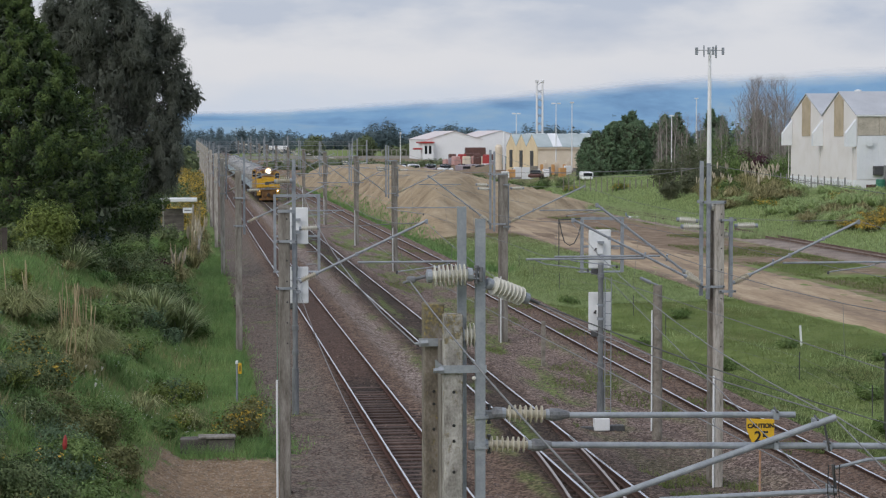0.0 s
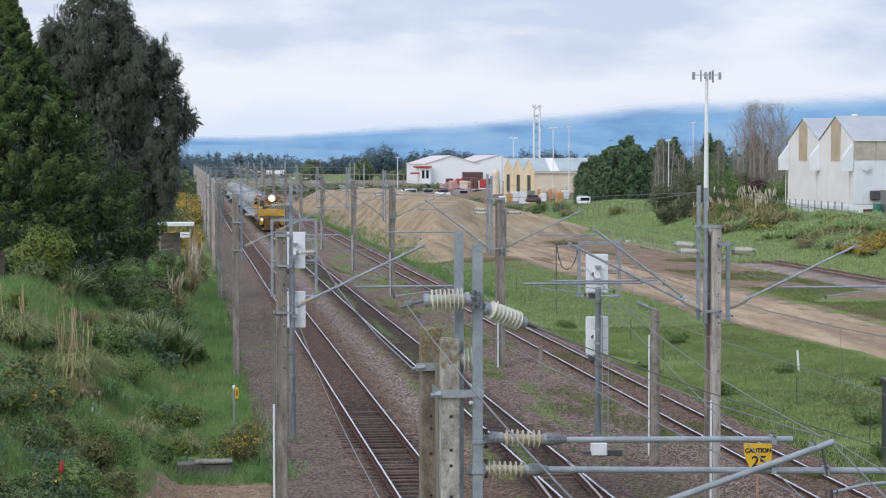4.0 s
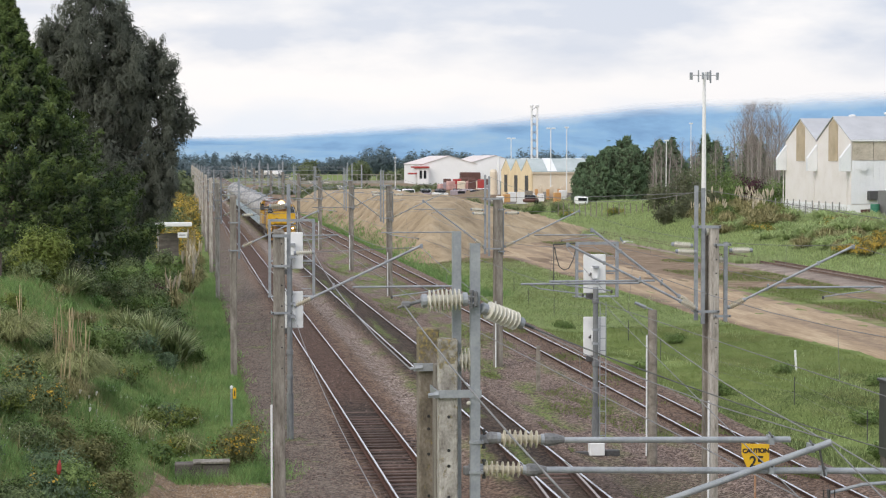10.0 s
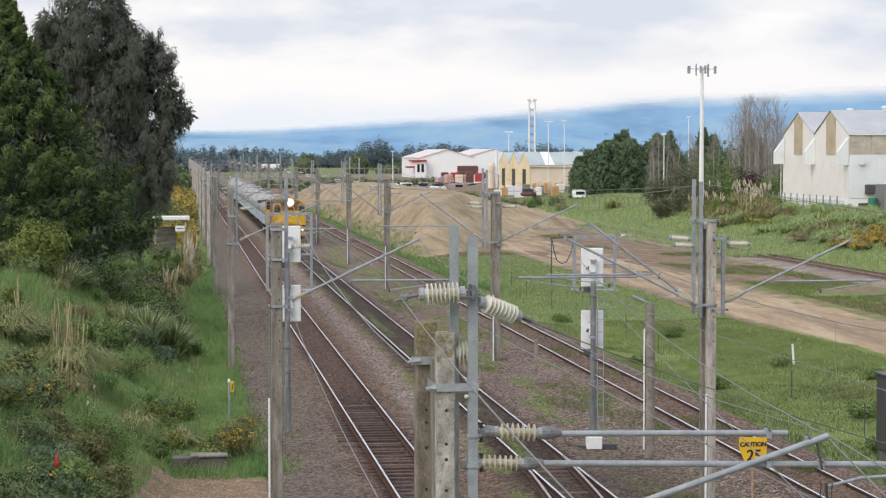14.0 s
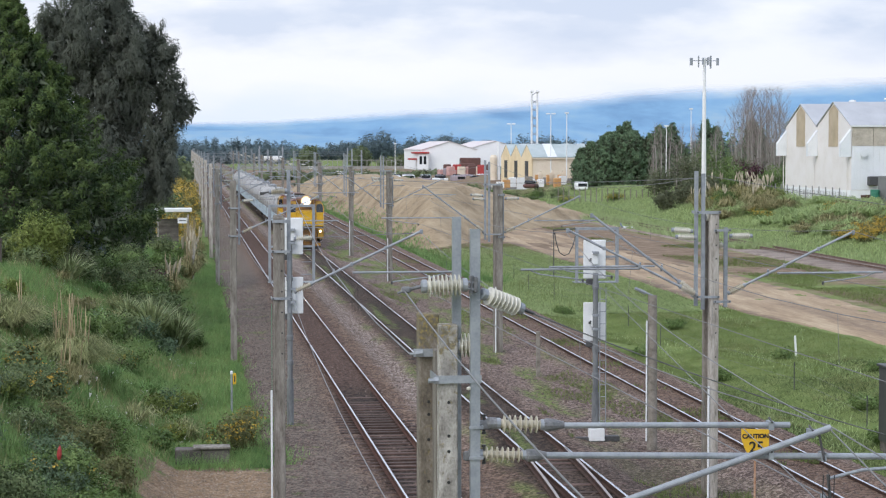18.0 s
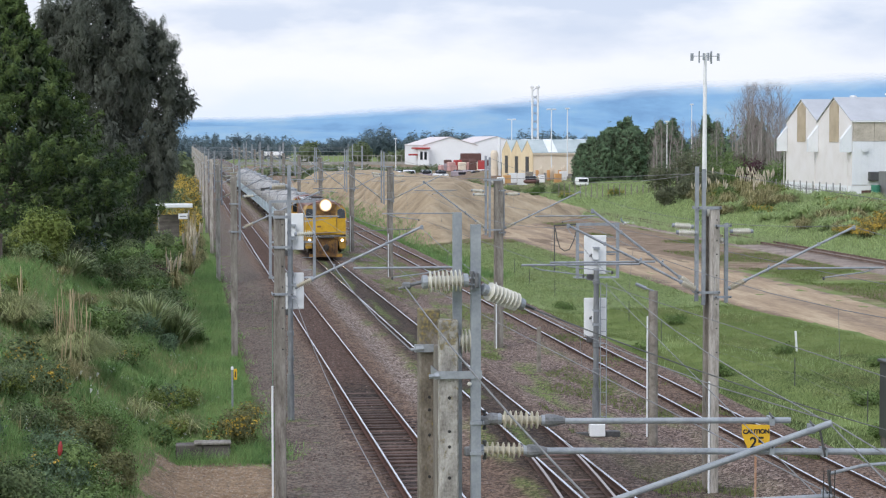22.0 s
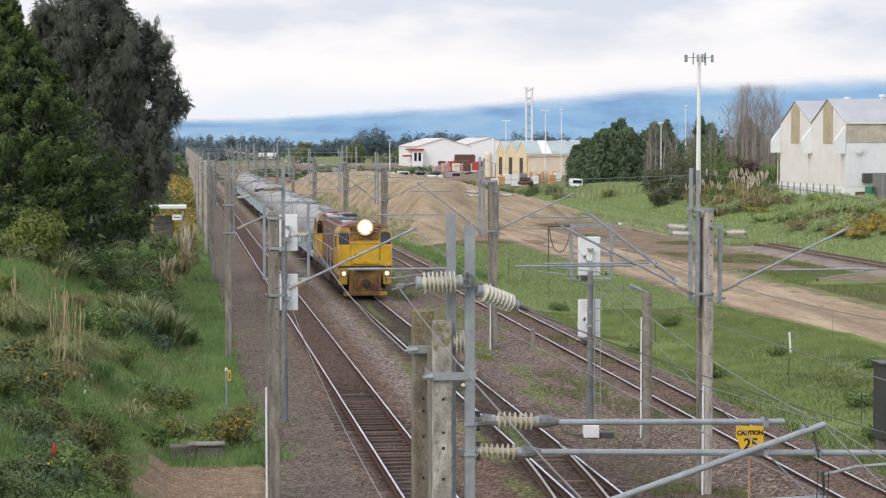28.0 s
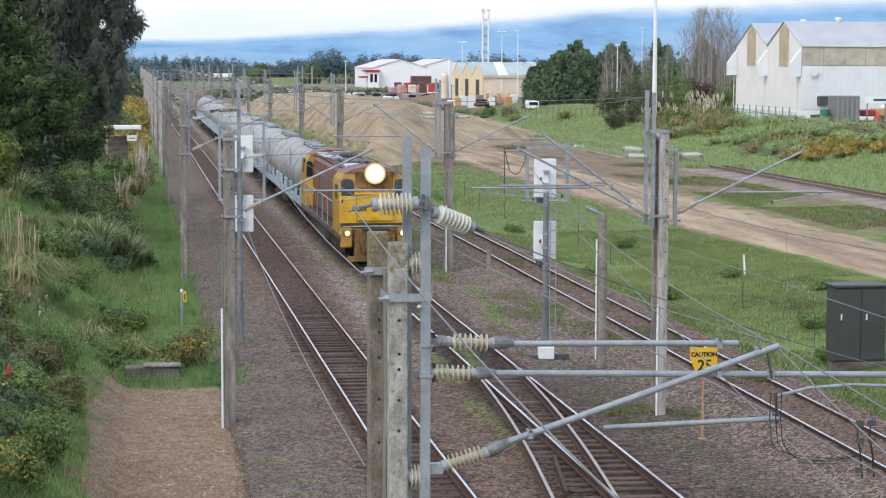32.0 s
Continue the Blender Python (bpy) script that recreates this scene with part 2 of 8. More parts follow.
# ---- mesh tools ----
class Shape:
    """Gathers pieces of one mesh."""

    def __init__(self):
        self.v, self.f = [], []

    def add(self, verts, faces):
        n = len(self.v)
        self.v.extend(tuple(p) for p in verts)
        self.f.extend(tuple(i + n for i in f) for f in faces)
        return self

    def box(self, x0, x1, y0, y1, z0, z1, m=None):
        p = [Vector((x, y, z)) for z in (z0, z1) for y in (y0, y1) for x in (x0, x1)]
        if m:
            p = [m @ q for q in p]
        return self.add(p, [(0, 2, 3, 1), (4, 5, 7, 6), (0, 1, 5, 4), (2, 6, 7, 3), (0, 4, 6, 2), (1, 3, 7, 5)])

    def soft(self, x0, x1, y0, y1, z0, z1, c=0.02, m=None):
        """A box with chamfered edges."""
        b = bmesh.new()
        bmesh.ops.create_cube(b, size=1, matrix=Matrix.LocRotScale(((x0 + x1) / 2, (y0 + y1) / 2, (z0 + z1) / 2), None, (x1 - x0, y1 - y0, z1 - z0)))
        bmesh.ops.bevel(b, geom=b.edges[:], offset=c, segments=1, affect="EDGES")
        if m:
            b.transform(m)
        b.verts.index_update()
        self.add([v.co for v in b.verts], [[v.index for v in f.verts] for f in b.faces])
        b.free()
        return self

    def tube(self, a, b, r, n=8, r2=None, caps=True):
        a, b = Vector(a), Vector(b)
        q = (b - a).to_track_quat("Z", "Y")
        r2 = r if r2 is None else r2
        ring = [(math.cos(2 * math.pi * i / n), math.sin(2 * math.pi * i / n)) for i in range(n)]
        pts = [a + q @ Vector((c * r, s * r, 0)) for c, s in ring] + [b + q @ Vector((c * r2, s * r2, 0)) for c, s in ring]
        faces = [(i, (i + 1) % n, n + (i + 1) % n, n + i) for i in range(n)]
        if caps:
            faces += [tuple(range(n))[::-1], tuple(range(n, 2 * n))]
        return self.add(pts, faces)

    def path(self, pts, r, n=6):
        """One bent round bar through the points."""
        pts = [Vector(p) for p in pts]
        rings = []
        for k, p in enumerate(pts):
            d = pts[min(k + 1, len(pts) - 1)] - pts[max(k - 1, 0)]
            q = d.to_track_quat("Z", "Y")
            rings += [p + q @ Vector((math.cos(2 * math.pi * i / n) * r, math.sin(2 * math.pi * i / n) * r, 0)) for i in range(n)]
        faces = [(k * n + i, k * n + (i + 1) % n, (k + 1) * n + (i + 1) % n, (k + 1) * n + i) for k in range(len(pts) - 1) for i in range(n)]
        return self.add(rings, faces + [tuple(range(n))[::-1], tuple(range((len(pts) - 1) * n, len(pts) * n))])

    def lathe(self, a, b, profile, n=16):
        """profile: (share of the way from a to b, radius)."""
        a, b = Vector(a), Vector(b)
        q = (b - a).to_track_quat("Z", "Y")
        pts, faces = [], []
        for s, r in profile:
            o = a.lerp(b, s)
            pts += [o + q @ Vector((math.cos(2 * math.pi * i / n) * r, math.sin(2 * math.pi * i / n) * r, 0)) for i in range(n)]
        for k in range(len(profile) - 1):
            faces += [(k * n + i, k * n + (i + 1) % n, (k + 1) * n + (i + 1) % n, (k + 1) * n + i) for i in range(n)]
        faces += [tuple(range(n))[::-1], tuple(range((len(profile) - 1) * n, len(profile) * n))]
        return self.add(pts, faces)

    def prism(self, outline, along, m):
        """A flat outline (x, z) drawn out from 0 to along in y."""
        n = len(outline)
        p = [m @ Vector((x, y, z)) for y in (0, along) for x, z in outline]
        return self.add(p, [tuple(range(n)), tuple(range(n, 2 * n))[::-1]] + [(i, n + i, n + (i + 1) % n, (i + 1) % n) for i in range(n)])

    def mesh(self, name, mat, smooth=False):
        me = bpy.data.meshes.new(name)
        me.from_pydata(self.v, [], self.f)
        me.materials.append(mat)
        if smooth:
            me.polygons.foreach_set("use_smooth", [True] * len(me.polygons))
        me.validate()
        me.update()
        return me


def part(name, shape, mat, parent=None, label="", smooth=False, kind=""):
    ob = new(name, shape.mesh(name, mat, smooth) if isinstance(shape, Shape) else shape)
    ob.parent = parent
    return tagged(ob, label=label, kind=kind)


def thing(name, m, label, category, group=""):
    ob = new(name)
    ob.matrix_basis = m
    ob.empty_display_size = 0.2
    return tagged(ob, label, category, group)


def quads(name, verts, mat, n=4, normals=None, kept=None):
    """A mesh of separate faces of n corners each out of an array (faces * n, 3); normals: one for each face, so that foliage shades as rounded masses, and kept: the same without turning the faces."""
    verts = np.asarray(verts, dtype=np.float32).reshape(-1, 3)
    count = len(verts) // n
    if normals is not None:
        f = verts.reshape(count, n, 3).copy()
        away = (np.cross(f[:, 1] - f[:, 0], f[:, 2] - f[:, 0]) * normals).sum(1) < 0
        f[away] = f[away][:, ::-1]
        verts = f.reshape(-1, 3)
    me = bpy.data.meshes.new(name)
    me.vertices.add(len(verts))
    me.vertices.foreach_set("co", verts.ravel())
    me.loops.add(len(verts))
    me.loops.foreach_set("vertex_index", np.arange(len(verts), dtype=np.int32))
    me.polygons.add(count)
    me.polygons.foreach_set("loop_start", np.arange(count, dtype=np.int32) * n)
    me.polygons.foreach_set("loop_total", np.full(count, n, dtype=np.int32))
    me.materials.append(mat)
    me.update(calc_edges=True)
    normals = normals if kept is None else kept
    if normals is not None:
        soft = normals / (np.linalg.norm(normals, axis=1)[:, None] + 1e-9)
        me.polygons.foreach_set("use_smooth", np.ones(count, dtype=bool))
        me.attributes.new("custom_normal", "FLOAT_VECTOR", "POINT").data.foreach_set("vector", np.repeat(soft, n, 0).astype(np.float32).ravel())
        me.update()
    return me


def rounded(out, up=0.4, rough=0.3):
    """Shading normals of foliage: outwards from its clump, a little up, a little uneven."""
    return out + np.array([0, 0, up]) + rng.normal(size=out.shape) * rough


def smoothstep(a, b, x):
    s = np.clip((x - a) / (b - a), 0, 1)
    return s * s * (3 - 2 * s)


def wobble(x, y, size, seed=0.0):
    """Smooth waves of about that size, -1 to 1."""
    x, y = np.asarray(x, float) / size, np.asarray(y, float) / size
    return (np.sin(x * 2.1 + 1.3 * np.sin(y * 1.7 + seed) + seed) + np.sin(y * 2.3 + 1.1 * np.sin(x * 1.9 + seed * 2) + seed * 3) + np.sin((x + y) * 1.5 + seed * 5)) / 3


# ---- ground ----
def land(x, y):
    """Height of the ground; 0 is the top of the rails."""
    x, y = np.asarray(x, float), np.asarray(y, float)
    bank_top = 5.3 - 2.0 * smoothstep(15, 60, y) - 1.4 * smoothstep(60, 110, y) - 1.5 * smoothstep(110, 190, y)
    toe = -0.35 + 0.35 * wobble(x * 0, y, 9, 0.4)
    bank = np.minimum(0.62 * np.maximum(toe - x, 0), bank_top) + 0.18 * wobble(x, y, 2.3, 1.0) * smoothstep(0.3, 2.5, toe - x)
    rise = 1.9 * smoothstep(43.5, 56, x) + 0.15 * wobble(x, y, 7, 2.0) * smoothstep(42, 48, x)
    mid = 0.05 * wobble(x, y, 3.1, 3.0) * smoothstep(14.8, 17, x) * (1 - smoothstep(36, 38, x))
    ditch = -0.25 * np.exp(-((x - 17.0) / 1.2) ** 2)
    far = smoothstep(320, 600, y)
    under = -0.3 * smoothstep(1.75, 2.3, x) * (1 - smoothstep(15.0, 15.5, x))
    return -0.3 + (bank + rise) * (1 - far) + mid + ditch + under


def grid_mesh(name, xs, ys, height, mat):
    gx, gy = np.meshgrid(np.asarray(xs, float), np.asarray(ys, float))
    gz = height(gx, gy)
    v = np.stack([gx.ravel(), gy.ravel(), gz.ravel()], 1)
    nx, ny = len(xs), len(ys)
    i = (np.arange(ny - 1)[:, None] * nx + np.arange(nx - 1)[None]).ravel()
    f = np.stack([i, i + 1, i + nx + 1, i + nx], 1)
    me = bpy.data.meshes.new(name)
    me.from_pydata(v.tolist(), [], f.tolist())
    me.materials.append(mat)
    me.polygons.foreach_set("use_smooth", [True] * len(me.polygons))
    me.update()
    return me


def steps(*spans):
    """Rising numbers: (from, to, step) after one another."""
    out = []
    for a, b, s in spans:
        out += list(np.arange(a, b, s))
    return out + [spans[-1][1]]


def band(t, x, a, b, soft=0.6):
    up = t.nodes.new("ShaderNodeMapRange")
    up.interpolation_type = "SMOOTHSTEP"
    up.inputs["From Min"].default_value, up.inputs["From Max"].default_value = a - soft, a + soft
    t.links.new(x, up.inputs["Value"])
    dn = t.nodes.new("ShaderNodeMapRange")
    dn.interpolation_type = "SMOOTHSTEP"
    dn.inputs["From Min"].default_value, dn.inputs["From Max"].default_value = b - soft, b + soft
    dn.inputs["To Min"].default_value, dn.inputs["To Max"].default_value = 1.0, 0.0
    t.links.new(x, dn.inputs["Value"])
    return calc(t, "MULTIPLY", up.outputs[0], dn.outputs[0])


def ground_material():
    m = bpy.data.materials.new("grass_and_soil")
    m.use_nodes = True
    t = m.node_tree
    bsdf = t.nodes["Principled BSDF"]
    co = t.nodes.new("ShaderNodeTexCoord").outputs["Object"]
    sep = t.nodes.new("ShaderNodeSeparateXYZ")
    t.links.new(co, sep.inputs[0])
    big, mid, small = noise_of(t, co, 0.16, 3), noise_of(t, co, 1.1, 5), noise_of(t, co, 14, 4, 0.65)
    grain = calc(t, "ADD", calc(t, "MULTIPLY", mid, 0.6), calc(t, "MULTIPLY", small, 0.4))
    grass = ramp(t, grain, [(0.3, (0.085, 0.125, 0.032)), (0.5, (0.15, 0.2, 0.055)), (0.68, (0.225, 0.26, 0.09))])
    soil = ramp(t, grain, [(0.3, (0.1, 0.067, 0.042)), (0.5, (0.205, 0.145, 0.096)), (0.7, (0.33, 0.255, 0.185))])
    pebbles = t.nodes.new("ShaderNodeTexVoronoi")
    pebbles.inputs["Scale"].default_value = 13
    t.links.new(co, pebbles.inputs["Vector"])
    pick = t.nodes.new("ShaderNodeSeparateColor")
    t.links.new(pebbles.outputs["Color"], pick.inputs[0])
    stony = calc(t, "ADD", calc(t, "MULTIPLY", pick.outputs[0], 0.2), calc(t, "MULTIPLY", calc(t, "ADD", calc(t, "ADD", mid, big), small), 0.267))
    clay = ramp(t, stony, [(0.36, (0.14, 0.088, 0.05)), (0.5, (0.225, 0.15, 0.09)), (0.64, (0.34, 0.25, 0.165))])
    edge = calc(t, "MULTIPLY", calc(t, "SUBTRACT", mid, 0.5), 3.0)
    x = calc(t, "ADD", sep.outputs["X"], edge)
    y = calc(t, "ADD", sep.outputs["Y"], edge)
    yard = calc(t, "MULTIPLY", band(t, x, -0.85, 2.3, 0.25), band(t, y, -40, 46.3, 0.3))
    works = calc(t, "MULTIPLY", band(t, x, 16.3, 38, 1.5), calc(t, "MAXIMUM", band(t, y, 138, 600, 6), calc(t, "MULTIPLY", band(t, y, 118, 600, 6), band(t, x, 23.5, 38, 1.0))))
    lane = band(t, x, 31.0, 38.2, 1.0)
    works = calc(t, "MAXIMUM", works, calc(t, "MULTIPLY", calc(t, "MULTIPLY", band(t, x, 44, 100, 1.5), band(t, y, 276, 640, 6)), ramp(t, big, [(0.3, grey(0.4)), (0.5, grey(1))])))
    bare = calc(t, "MAXIMUM", calc(t, "MAXIMUM", yard, works), calc(t, "MULTIPLY", lane, ramp(t, big, [(0.42, grey(0)), (0.56, grey(1))])))
    t.links.new(mixed(t, yard, mixed(t, bare, grass, soil), clay), bsdf.inputs["Base Color"])
    bsdf.inputs["Roughness"].default_value = 0.95
    bsdf.inputs["Specular IOR Level"].default_value = 0.2
    b = t.nodes.new("ShaderNodeBump")
    b.inputs["Strength"].default_value, b.inputs["Distance"].default_value = 0.3, 0.03
    t.links.new(small, b.inputs["Height"])
    t.links.new(b.outputs[0], bsdf.inputs["Normal"])
    return m


GROUND = ground_material()
xs = steps((-3000, -200, 400), (-200, -40, 20), (-40, -12, 2), (-12, -4, 0.5), (-4, 2, 0.2), (2, 3, 0.25), (3, 14, 2), (14, 19, 0.25), (19, 62, 1.5), (62, 200, 15), (200, 3000, 350))
ys = steps((-400, -20, 60), (-20, 20, 8), (20, 60, 0.5), (60, 120, 1.0), (120, 330, 5), (330, 650, 20), (650, 4700, 450))
ground = tagged(new("ground", grid_mesh("ground", xs, ys, land, GROUND)), "rough green grass with bare soil patches", "ground", kind="structure")


def ballast_material():
    m = bpy.data.materials.new("ballast_stones")
    m.use_nodes = True
    t = m.node_tree
    bsdf = t.nodes["Principled BSDF"]
    co = t.nodes.new("ShaderNodeTexCoord").outputs["Object"]
    sep = t.nodes.new("ShaderNodeSeparateXYZ")
    t.links.new(co, sep.inputs[0])
    vor = t.nodes.new("ShaderNodeTexVoronoi")
    vor.inputs["Scale"].default_value = 17
    t.links.new(co, vor.inputs["Vector"])
    tint = t.nodes.new("ShaderNodeSeparateColor")
    t.links.new(vor.outputs["Color"], tint.inputs[0])
    mid, big = noise_of(t, co, 1.3, 5), noise_of(t, co, 0.3, 3)
    tone = calc(t, "ADD", calc(t, "MULTIPLY", tint.outputs[0], 0.74), calc(t, "MULTIPLY", mid, 0.26))
    along = t.nodes.new("ShaderNodeMapping")
    along.inputs["Scale"].default_value = (1.0, 0.22, 1.0)
    t.links.new(co, along.inputs["Vector"])
    fine = noise_of(t, along.outputs[0], 0.9, 5)

    def stones(a, b, c):
        return ramp(t, tone, [(0.18, a), (0.5, b), (0.82, c)])

    earthy = stones((0.060, 0.037, 0.023), (0.152, 0.096, 0.066), (0.289, 0.199, 0.145))
    pale = stones((0.103, 0.080, 0.066), (0.229, 0.184, 0.159), (0.481, 0.413, 0.375))
    pink = stones((0.067, 0.046, 0.037), (0.160, 0.113, 0.093), (0.353, 0.271, 0.230))
    rusty = stones((0.034, 0.018, 0.012), (0.081, 0.047, 0.035), (0.153, 0.094, 0.072))
    oily = stones((0.014, 0.009, 0.007), (0.04, 0.027, 0.02), (0.085, 0.062, 0.047))
    dark = stones((0.075, 0.056, 0.045), (0.143, 0.112, 0.090), (0.238, 0.192, 0.158))
    x = calc(t, "ADD", sep.outputs["X"], calc(t, "MULTIPLY", calc(t, "SUBTRACT", mid, 0.5), 0.8))
    colour = mixed(t, band(t, x, -1.0, 3.9, 0.4), earthy, dark)
    colour = mixed(t, calc(t, "MULTIPLY", calc(t, "MULTIPLY", band(t, x, 6.25, 7.1, 0.25), 0.7), band(t, sep.outputs["Y"], 50, 2000, 4.0)), colour, pale)
    colour = mixed(t, band(t, x, 9.1, 12.8, 0.4), colour, pink)
    colour = mixed(t, calc(t, "MULTIPLY", band(t, x, 14.6, 18, 0.3), 0.7), colour, pink)
    beds = calc(t, "MAXIMUM", band(t, x, 4.25, 5.7, 0.25), calc(t, "MULTIPLY", band(t, x, 12.9, 14.4, 0.3), 0.3))
    colour = mixed(t, calc(t, "MULTIPLY", beds, 0.9), colour, rusty)
    patch_a = calc(t, "MULTIPLY", band(t, x, 4.3, 5.6, 0.2), band(t, sep.outputs["Y"], 36, 60, 3.0))
    patch_b = calc(t, "MULTIPLY", band(t, x, 7.3, 9.1, 0.3), ramp(t, fine, [(0.35, grey(0.8)), (0.6, grey(1.0))]))
    patch_c = calc(t, "MULTIPLY", calc(t, "MULTIPLY", band(t, x, 6.9, 11.3, 0.8), band(t, sep.outputs["Y"], 20, 48, 3.0)), ramp(t, mid, [(0.35, grey(0.4)), (0.6, grey(0.8))]))
    colour = mixed(t, calc(t, "MAXIMUM", calc(t, "MAXIMUM", patch_a, patch_c), patch_b), colour, oily)
    green = ramp(t, tone, [(0.2, (0.07, 0.1, 0.025)), (0.6, (0.16, 0.21, 0.05)), (0.85, (0.25, 0.28, 0.1))])
    strips = calc(t, "MAXIMUM", calc(t, "MULTIPLY", band(t, x, 9.7, 12.4, 0.4), calc(t, "ADD", calc(t, "MULTIPLY", band(t, sep.outputs["Y"], 49, 2000, 3.0), 0.85), 0.15)), calc(t, "MULTIPLY", calc(t, "MAXIMUM", band(t, x, 7.95, 8.3, 0.15), band(t, x, 6.95, 7.35, 0.15)), 0.75))
    weeds = calc(t, "MULTIPLY", strips, ramp(t, fine, [(0.47, grey(0)), (0.6, grey(0.9))]))
    moss = calc(t, "MULTIPLY", band(t, x, 1.0, 3.4, 0.3), ramp(t, noise_of(t, co, 0.9, 5), [(0.56, grey(0)), (0.66, grey(0.6))]))
    t.links.new(mixed(t, calc(t, "MAXIMUM", weeds, moss), colour, green), bsdf.inputs["Base Color"])
    bsdf.inputs["Roughness"].default_value = 0.9
    bsdf.inputs["Specular IOR Level"].default_value = 0.25
    b = t.nodes.new("ShaderNodeBump")
    b.inputs["Strength"].default_value, b.inputs["Distance"].default_value = 0.9, 0.05
    t.links.new(vor.outputs["Distance"], b.inputs["Height"])
    t.links.new(b.outputs[0], bsdf.inputs["Normal"])
    return m


BALLAST = ballast_material()
TRACKS = [4.955, 8.315, 13.64]


def bed(x, y):
    z = -0.24 + 0.03 * wobble(x, y, 1.7, 4.0) + 0.04 * wobble(x, y, 3.2, 1.0)
    for c in TRACKS:
        d = abs(x - c)
        worn = 0.13 * np.exp(-(((y - 45) / 17.0) ** 6)) * (c < 6) + 0.13 * np.exp(-(((y - 38) / 11.0) ** 6)) * (6 < c < 10)
        fill = (-0.06 if c < 12 else -0.085) - worn + 0.022 * wobble(x * 0.4, y, 4.5, c) + 0.012 * wobble(x, y, 1.4, c)
        z = np.maximum(z, fill + 0.02 * smoothstep(0.55, 0.8, d) - 0.2 * smoothstep(1.05, 2.0, d))
    return z - 0.5 * smoothstep(0.3, 0.0, np.minimum(x - 1.7, 15.6 - x))


ballast = tagged(new("ballast", grid_mesh("ballast", steps((1.7, 15.6, 0.15)), steps((8, 120, 0.4), (120, 300, 2), (300, 900, 15)), bed, BALLAST)), "grey-brown stone ballast with weeds between tracks", "ballast", kind="structure")


# ---- tracks ----
def rail_profile():
    return [(-0.06, -0.14), (0.06, -0.14), (0.06, -0.128), (0.01, -0.11), (0.01, -0.035), (0.034, -0.028), (0.034, -0.004), (0.026, 0.0),
            (-0.026, 0.0), (-0.034, -0.004), (-0.034, -0.028), (-0.01, -0.035), (-0.01, -0.11), (-0.06, -0.128)]


def rail(pts, parent, dull=None, web=None, w=0.028):
    """A rail along points (x, y), with its polished running face."""
    prof = rail_profile()
    s, top = Shape(), Shape()
    n = len(prof)
    for k, (x, y) in enumerate(pts):
        s.v += [(x + px, y, z) for px, z in prof]
        if k:
            s.f += [((k - 1) * n + i, (k - 1) * n + (i + 1) % n, k * n + (i + 1) % n, k * n + i) for i in range(n)]
            (xa, ya), (xb, yb) = pts[k - 1], (x, y)
            top.add([(xa - w, ya, 0.003), (xa + w, ya, 0.003), (xb + w, yb, 0.003), (xb - w, yb, 0.003), (xa - w, ya, 0.0), (xa + w, ya, 0.0), (xb + w, yb, 0.0), (xb - w, yb, 0.0)],
                    [(0, 1, 2, 3), (0, 3, 7, 4), (1, 5, 6, 2)])
    r = part("rail", s, web or RAIL_SIDE, parent)
    part("railhead", top, dull or RAIL_TOP, r, "worn rail surface")
    return r


def sleeper_mesh(length, name="sleeper"):
    s = Shape().soft(-length / 2, length / 2, -0.1, 0.1, -0.3, -0.145, 0.012)
    for g in (-0.55, 0.55):
        s.box(g - 0.11, g + 0.11, -0.07, 0.07, -0.146, -0.135)
    return s.mesh(name, SLEEPER)


HALF = 0.535
SLEEPER_MESH = sleeper_mesh(2.1)
track_things = []
for k, c in enumerate(TRACKS):
    tr = thing("railway_track", pose(c, 0, 0), ("steel rails on dark timber sleepers in ballast", "steel rails with a turnout, on timber sleepers", "steel rails on ballast with weeds beside")[k], "railway track", "railway tracks")
    for side in (-HALF, HALF):
        rail([(side, y) for y in (5, 60, 140, 300, 900)], tr, None, RAIL_RED if k == 0 else RAIL_SIDE, 0.021 if k == 0 else 0.027)
    track_things.append(tr)

# crossover from the middle track to the left one
turn = thing("crossover_track", pose(0, 0, 0), "turnout rails curving between two railway tracks", "railway track", "railway tracks")


def curve_x(start, y):
    """Leaves the straight at 47 m and runs over to the left track towards the camera."""
    d = 47.2 - y
    if d <= 0:
        return start
    return start - (0.0028 * d * d + 0.028 * d if d < 13 else 0.8372 + 0.1008 * (d - 13))


for start in (7.78, 8.85):
    pts = [(curve_x(start, y), y) for y in np.arange(46.8, 13, -1.0)]
    rail(pts, turn, RAIL_DULL)
part("check_rail", Shape().box(-0.03, 0.03, -1.6, 1.6, -0.14, 0.0, pose(7.3, 34.3, 0, 0, 0, -8)), RAIL_SIDE, turn)

# ---- overhead line: masts, cantilevers, wires ----
def insulator(name, a, b, r, parent, mat=None, sheds=8, cap=0.28):
    """A ribbed insulator between a and b with metal caps at its ends."""
    a, b = Vector(a), Vector(b)
    prof = [(0.12, r * 0.55)]
    for i in range(sheds):
        s = 0.14 + 0.72 * i / sheds
        w = 0.72 / sheds
        prof += [(s + w * 0.1, r * 0.45), (s + w * 0.36, r * 0.52), (s + w * 0.44, r * 0.96), (s + w * 0.49, r), (s + w * 0.56, r), (s + w * 0.61, r * 0.95), (s + w * 0.66, r * 0.5), (s + w * 0.95, r * 0.45)]
    prof += [(0.88, r * 0.55)]
    body = part(name, Shape().lathe(a, b, prof, 12), mat or PORCELAIN, parent, "ribbed porcelain insulator")
    for s0, s1 in ((0.0, 0.13), (0.87, 1.0)):
        part("end_cap", Shape().lathe(a.lerp(b, s0), a.lerp(b, s1), [(0, r * 0.45), (0.15, r * 0.62), (0.9, r * 0.62), (1, r * 0.5)], 12), GALV, body)
    return body


